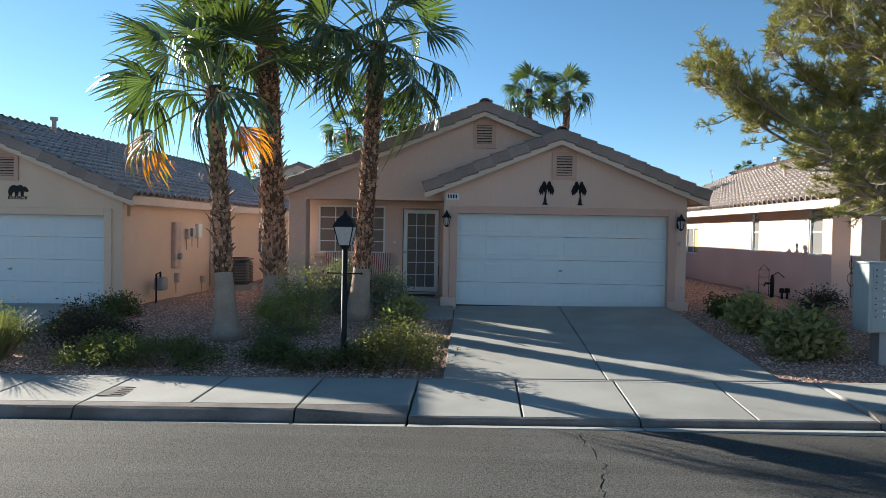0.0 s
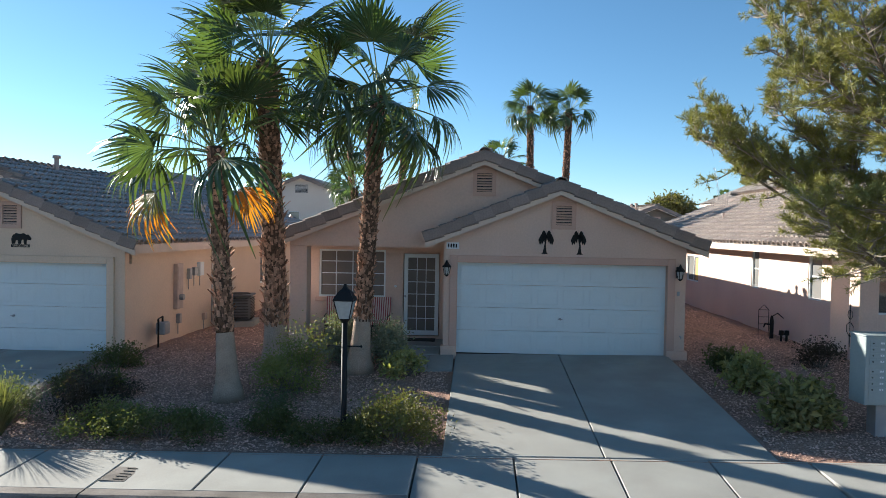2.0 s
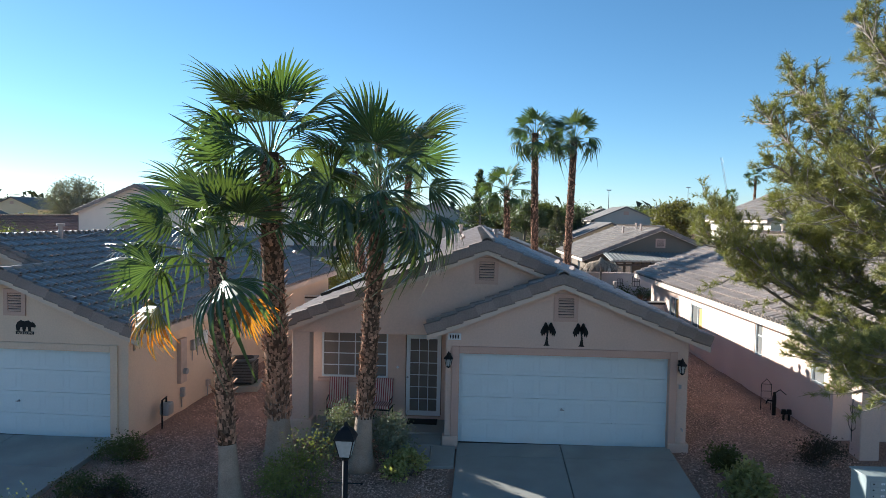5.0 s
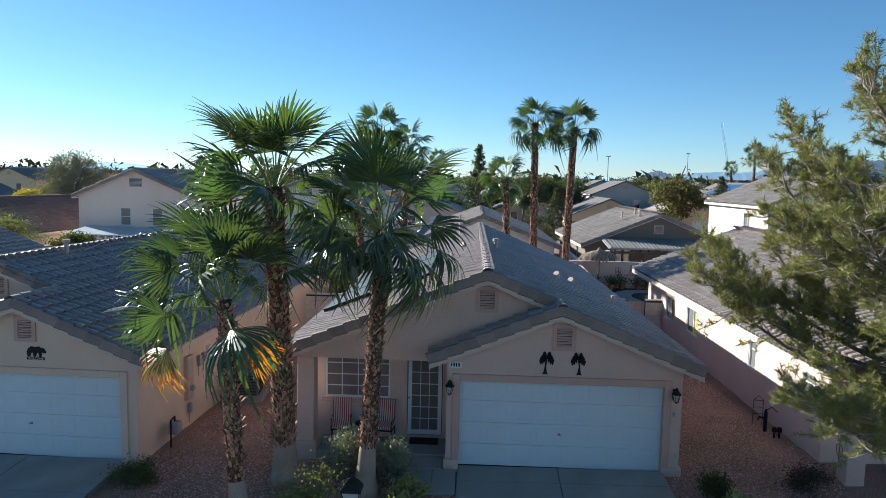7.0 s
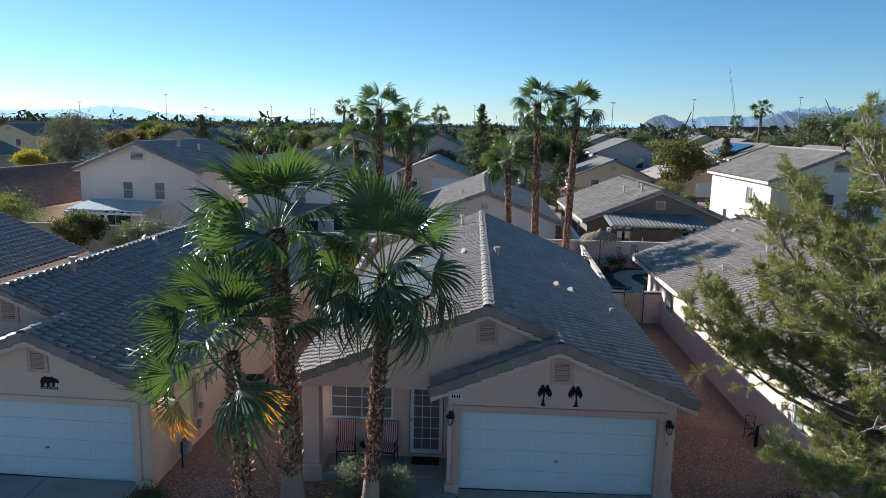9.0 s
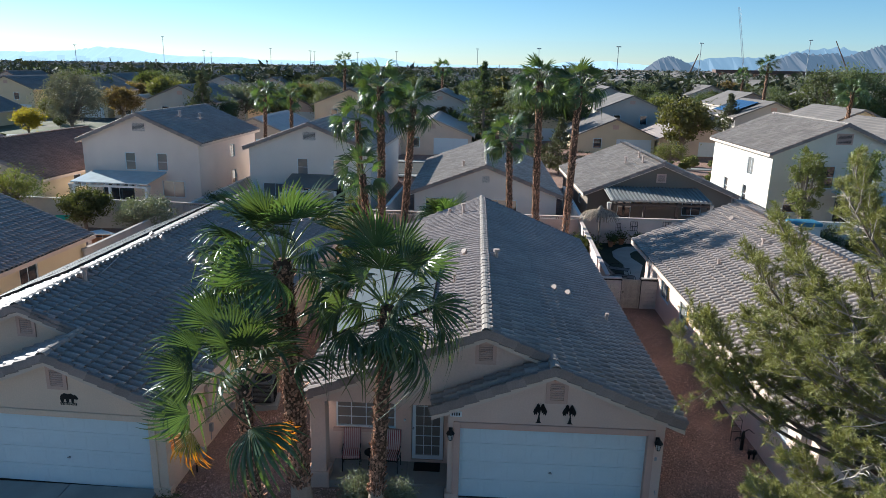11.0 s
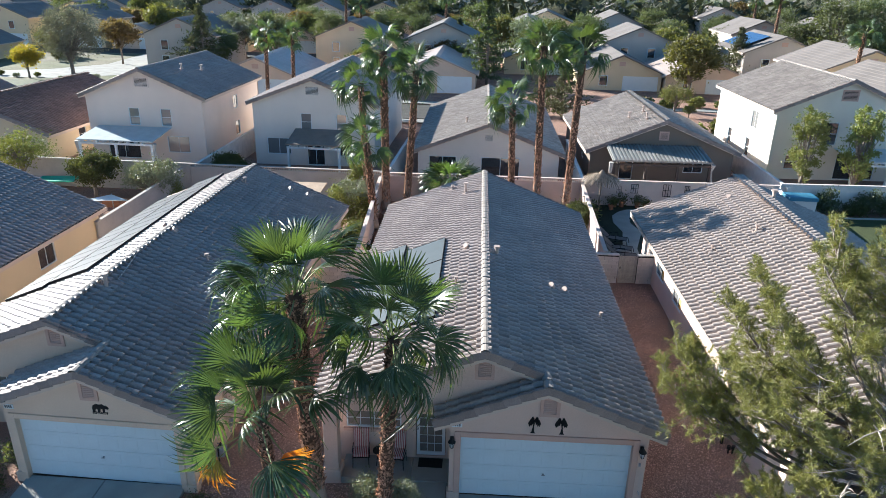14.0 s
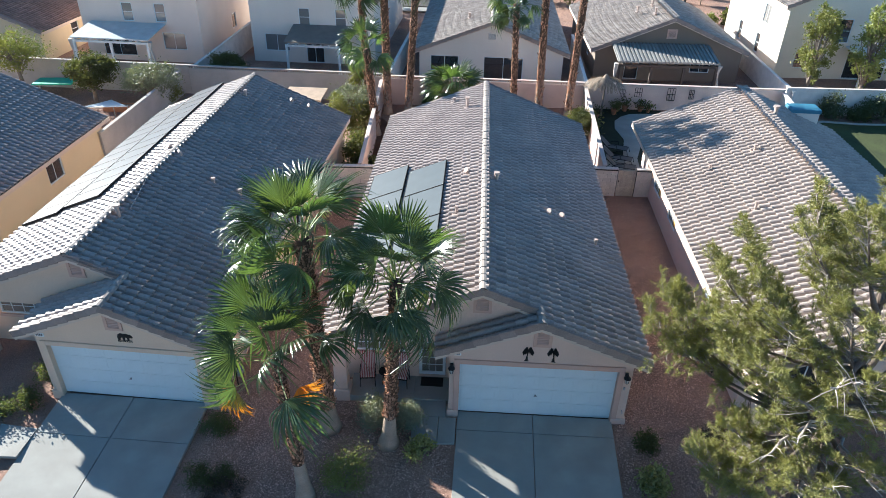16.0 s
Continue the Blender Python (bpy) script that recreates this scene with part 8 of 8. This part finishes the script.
for x, y, h in ((-425, 900, 39), (-330, 820, 20), (-270, 860, 26), (-225, 900, 24), (-150, 800, 23), (-100, 760, 24), (-10, 640, 26), (36, 500, 24), (83, 450, 25), (149, 500, 30), (249, 560, 36), (330, 560, 32), (-180, 700, 22), (410, 620, 30), (-290, 700, 20), (-390, 640, 22)):
    t = thing("light_mast", "tall thin highway light mast", "light pole", pose(x, y, 0), "light masts")
    bm = bmesh.new()
    tube(bm, [(0, 0, 0), (0, 0, h)], [0.32, 0.2], 6)
    part("mast", bm, M["grey"], t)
    part("lamp_ring", bx(-1.5, -0.3, h - 0.4, 1.5, 0.3, h + 0.2), M["grey"], t)
t = thing("crane", "white lattice crane boom above the overpass", "crane", pose(322, 900, 0))
bm = bmesh.new()
for dx in (-1.0, 1.0):
    tube(bm, [(dx, 0, 0), (dx * 0.6 - 18, 0, 88)], [0.3, 0.2], 5)
for k in range(22):
    f = k / 22
    tube(bm, [(-1.0 - 15.5 * f, 0, 88 * f), (1.0 - 16.5 * (f + 0.045), 0, 88 * (f + 0.045))], [0.15, 0.15], 4)
part("boom", bm, M["white"], t)
for x, y, dx, h in ((214, 760, 8, 28), (450, 900, -24, 50)):
    t = thing("crane", "dark telescopic crane boom", "crane", pose(x, y, 0), "cranes")
    bm = bmesh.new()
    tube(bm, [(0, 0, 6), (dx, 0, h)], [0.9, 0.5], 6)
    part("boom", bm, M["rust"], t)
t = thing("overpass", "long dark highway overpass on columns", "overpass", pose(264, 640, 2, 0, 0, -4))
part("deck", bx(-60, -7, 7.6, 260, 7, 10.6), M["rust"], t)
for k in range(22):
    part("column", bx(-55 + k * 15, -4, -1, -52 + k * 15, 4, 7.6), M["trim"], t)


# ---- small things round the neighbour's entry ----
flat_patch("path", "pale concrete entry walk of the neighbour house", "path", [(-14.6, -2.9), (-13.35, -2.85), (-13.35, -1.7), (-14.6, -1.6)], -0.36, "concrete")
for x, y, rx, h, leaf, n in ((-14.3, -0.9, 0.45, 0.75, "leaf", 1500), (-15.2, -1.2, 0.5, 0.6, "leaf_o", 1500), (-14.9, -4.2, 0.6, 0.7, "leaf_g", 1600), (-15.6, -3.0, 0.4, 0.5, "leaf", 900), (-14.0, 0.4, 0.4, 0.9, "leaf", 1200)):
    shrub("dark shrub in gravel beside the neighbour entry", (x, y, gz(x, y) - 0.01), rx, rx, h, leaf, int(50 * x - 9 * y), n, 0.05, 20)
for x, y, s in ((-14.0, -0.75, 0.14), (-14.3, -0.5, 0.17)):
    t = thing("flower_pot", "small terracotta pot by the neighbour garage", "flower pot", pose(x, y, gz(x, y)), "pots")
    bm = bmesh.new()
    tube(bm, [(0, 0, 0), (0, 0, s * 1.5), (0, 0, s * 1.55), (0, 0, s * 1.8)], [s * 0.6, s * 0.9, s * 1.02, s * 1.02], 12)
    part("pot", bm, M["terracotta"], t)

# ---- cracks in the street ----
def crack(pts, w, seed):
    rng = random.Random(seed)
    path = []
    for (x0, y0), (x1, y1) in zip(pts, pts[1:]):
        for k in range(10):
            f = k / 10
            path.append((x0 + (x1 - x0) * f + rng.uniform(-0.045, 0.045), y0 + (y1 - y0) * f + rng.uniform(-0.03, 0.03)))
    vs, fs = [], []
    for i, (x, y) in enumerate(path):
        z = -0.63 + (y + 8.475) * (0.03 / 13.5) + 0.017 * min(max(x - 2.0, -16), 10) + 0.0045
        d = w * rng.uniform(0.35, 1.2)
        ax, ay = (1, 0) if abs(pts[-1][1] - pts[0][1]) > abs(pts[-1][0] - pts[0][0]) else (0, 1)
        vs += [(x - ax * d, y - ay * d, z), (x + ax * d, y + ay * d, z)]
        if i:
            b = 2 * i
            fs.append((b - 2, b - 1, b + 1, b))
    ob = new("crack", raw("crack", vs, fs))
    ob.data.materials.append(M["joint"])
    tagged(ob, "thin dark crack running across the asphalt", "crack", kind="structure")


crack([(1.62, -8.12), (1.75, -9.4), (1.55, -10.2), (1.62, -11.6), (1.4, -13.5)], 0.009, 1)
crack([(-6.0, -8.9), (-5.0, -9.6), (-4.6, -10.6), (-4.0, -12.5)], 0.007, 2)
crack([(1.7, -8.2), (2.8, -8.9), (4.4, -9.3), (6.0, -9.7)], 0.008, 3)
crack([(-3.2, -8.2), (-2.9, -9.5), (-3.3, -10.4)], 0.008, 4)

# ---- chimney chase behind the rose house ----
t = thing("chimney", "white stucco chimney chase with blue tarp top", "chimney", pose(16.9, 19.4, 0))
part("shaft", bx(-0.7, -0.45, -0.3, 0.7, 0.45, 3.75), M["stucco_w"], t)
part("tarp_cap", bx(-0.75, -0.5, 3.75, 0.75, 0.5, 3.95, bevel=0.03), M["tarp"], t, "blue tarp cover")
t = thing("tarp_cover", "bright green cover on a back-yard play set", "cover", pose(-28.9, 27.4, 0.7, 0, 0, 8))
part("sheet", bx(-1.3, -0.7, 0, 1.3, 0.7, 0.1, bevel=0.04), M["tarp_green"], t)
for x in (-1.1, 1.1):
    part("leg", bx(x - 0.05, -0.05, -0.5, x + 0.05, 0.05, 0), M["grey"], t)
for x, y, kd, hh, r in ((12.4, 17.0, "low", 0, 0), (13.9, 15.5, "pipe", 0.55, 0.09), (12.2, 12.5, "pipe", 0.25, 0.05), (11.0, 8.0, "pipe", 0.25, 0.05), (10.3, 12.0, "pipe", 0.2, 0.04)):
    zz = -0.1 + 2.865 + 0.415 * min(x - 8.9, 18.24 - x) + 0.12
    vent_pipe(pose(x, y, zz), hh, r, kd)
# vents on the back row roofs
for x, y, z in ((-24.0, 38.0, 7.0), (-23.2, 40.0, 6.7), (-11.2, 40.0, 6.2), (2.0, 35.0, 4.0), (-1.2, 35.5, 4.0), (11.2, 37.5, 4.45), (12.2, 36.0, 4.7), (12.4, 38.4, 4.75)):
    vent_pipe(pose(x, y, z), 0.3, 0.07, "pipe")

# ---- planting in the back yards ----
for label, x, y, rx, ry, h, leaf, n in (
        ("yellow-green bush against the back yard wall", -7.2, 22.8, 0.8, 1.0, 1.9, "leaf_l", 2600),
        ("green vine bush against the back yard wall", -6.75, 18.9, 0.5, 1.3, 1.6, "leaf", 2400),
        ("low dark bush in red soil by the wall", -5.7, 17.9, 0.5, 0.5, 0.7, "leaf", 1000),
        ("yellow-green bush beside the yard wall", 6.1, 23.4, 0.9, 1.0, 1.5, "leaf_l", 3000),
        ("green shrub in the planting bed by the wall", 22.6, 27.7, 0.8, 0.4, 1.5, "leaf_o", 1600),
        ("green shrub in the planting bed by the wall", 24.2, 27.6, 0.8, 0.4, 0.8, "leaf", 1400),
        ("green shrub in the planting bed by the wall", 25.4, 27.9, 0.9, 0.4, 1.5, "leaf_o", 1600),
        ("green shrub in the planting bed by the wall", 27.0, 27.9, 0.9, 0.4, 1.2, "leaf", 1600)):
    shrub(label, (x, y, gz(x, y) - 0.01), rx, ry, h, leaf, int(41 * x + 13 * y), n, 0.09, 34, airy=0.09)
fan_palm("low bushy fan palm before the back wall", (-1.75, 26.8, 0.05), (-1.75, 26.8, 1.15), 0.2, 0.18, 34, 91, skirt=0.1, meshes=FROND_FAR, group="back yard palms", flare=1.1, per_m=40, scale=1.35, low=-20)

M["tan_roof"] = mat("tan_board_roof", (0.42, 0.31, 0.22), 0.85, vary=0.14, scale=2, grain=0.1, gscale=20)
M["concrete_pink"] = mat("pink_flagstone", (0.42, 0.31, 0.27), 0.9, vary=0.2, scale=1.2, grain=0.12, gscale=30, bump=0.3, bscale=40)
M["red_soil"] = mat("dark_red_soil", (0.12, 0.062, 0.042), 0.95, vary=0.25, scale=0.9, grain=0.35, gscale=30, bump=0.8, bscale=30, spec=0.15)
flat_patch("ground", "dark reddish soil strip along the block wall", "planting bed", [(-5.68, 15.0), (-4.0, 15.0), (-4.0, 19.2), (4.6, 19.2), (4.6, 21.0), (6.4, 21.0), (6.6, 27.7), (-6.45, 27.6)], gz(-5.0, 21.0) + 0.03, "red_soil")
flat_patch("path", "pinkish flagstone path beside the peach house", "path", [(-8.6, 17.0), (-7.5, 17.0), (-7.75, 21.4), (-8.9, 23.4), (-9.6, 22.6)], gz(-8.2, 20.0) + 0.05, "concrete_pink")
patio_cover("small tan roofed shelter behind peach house", pose(-11.7, 24.4, gz(-11.0, 23.5)), 2.1, 2.0, 2.1, 0.04, 2, "tan_roof")

# ---- planting along the side street ----
flat_patch("pavement", "pale concrete sidewalk along the side street", "sidewalk", [(7.5, 63.52), (60.0, 63.52), (60.0, 64.8), (7.5, 64.8)], ground_z(25.0, 64.0) + 0.1, "concrete")
for k, (x, y, w, h, leaf) in enumerate(((18.6, 66.0, 0.9, 1.1, "leaf_o"), (21.4, 65.9, 1.0, 1.0, "leaf"), (24.4, 66.3, 0.8, 1.3, "leaf_l"), (27.6, 66.2, 1.1, 0.9, "leaf"), (23.0, 52.2, 1.0, 1.2, "leaf"), (26.2, 51.4, 1.1, 1.4, "leaf_o"), (20.4, 51.8, 0.9, 0.9, "leaf_l"), (28.6, 52.0, 0.9, 1.1, "leaf"))):
    shrub("rounded green shrub beside the side street", (x, y, ground_z(x, y)), w, w, h, leaf, 900 + k, 900, 0.16, 20)

# ---- the far side of our own street, behind the viewer: unseen plain yards and walls, added to close the place ----
flat_patch("pavement", "unseen pale concrete sidewalk added across the street", "sidewalk", [(-60, -22.2), (60, -22.2), (60, -24.0), (-60, -24.0)], -0.5, "concrete", 0.5)
flat_patch("ground", "unseen brown gravel yards added across the street", "ground", [(-120, -24.02), (120, -24.02), (120, -60.0), (-120, -60.0)], -0.48, "gravel", 0.5)
# unseen walls, added to throw warm sunlight back onto the shaded house fronts
for k in range(8):
    x = -56 + k * 14.0
    ob = part("wall_south", bx(x, -34.0, -0.5, x + 11.6, -33.7, 3.2), M["stucco_n" if k % 2 else "stucco_t"], None)
    tagged(ob, "unseen plain stucco wall added across the street for bounce light", "wall", kind="structure")

# ---- the neighbour's back yard ----
shrub("yellow-green hedge bush along the yard wall", (-20.9, 26.9, gz(-20.9, 26.9)), 0.6, 1.1, 1.5, "leaf_l", 611, 2600, 0.08, 34)
t = thing("planter_box", "low brown wooden planter box in back yard", "planter", pose(-23.4, 25.0, gz(-23.4, 25.0)))
for k in range(3):
    part("plank", bx(-1.0, -0.32, k * 0.14, 1.0, -0.28, k * 0.14 + 0.13), M["terracotta"], t)
    part("plank", bx(-1.0, 0.28, k * 0.14, 1.0, 0.32, k * 0.14 + 0.13), M["terracotta"], t)
    part("plank", bx(-1.0, -0.28, k * 0.14, -0.96, 0.28, k * 0.14 + 0.13), M["terracotta"], t)
    part("plank", bx(0.96, -0.28, k * 0.14, 1.0, 0.28, k * 0.14 + 0.13), M["terracotta"], t)
part("soil", bx(-0.95, -0.27, 0.0, 0.95, 0.27, 0.34), M["under"], t)
t = thing("shade_sail", "white triangular shade cloth strung over back yard", "shade sail", pose(-22.9, 22.8, 1.0))
bm = bmesh.new()
prism(bm, [(-1.4, -0.6), (1.3, -0.1), (-0.2, 0.9)], 0.0, 0.03, "z")
part("cloth", bm, M["white"], t)
for x, y in ((-1.4, -0.6), (1.3, -0.1), (-0.2, 0.9)):
    bm = bmesh.new()
    tube(bm, [(x, y, -1.2), (x, y, 0.1)], [0.03, 0.03], 6)
    part("post", bm, M["grey"], t)


# ---- single roof tiles ----
def lay_single_tiles():
    base, faces = tile_shape(PROFILE)
    me = raw("roof_tile", base.tolist(), faces.tolist())
    me.materials.append(M["tile_one"])
    rng = random.Random(11)
    for parent, cells, p0, u, v, n in TILE_PIECES:
        rot = Matrix((u, v, n)).transposed().to_4x4()
        for s, t in cells:
            ob = new("roof_tile", me)
            ob.parent = parent
            p = p0 + u * (s + rng.gauss(0, 0.004)) + v * (t + rng.gauss(0, 0.006)) + n * (0.012 + rng.gauss(0, 0.0035))
            ob.matrix_basis = Matrix.Translation(p) @ rot
            if u.cross(v).dot(n) < 0:
                ob.matrix_basis = Matrix.Translation(p) @ rot


lay_single_tiles()
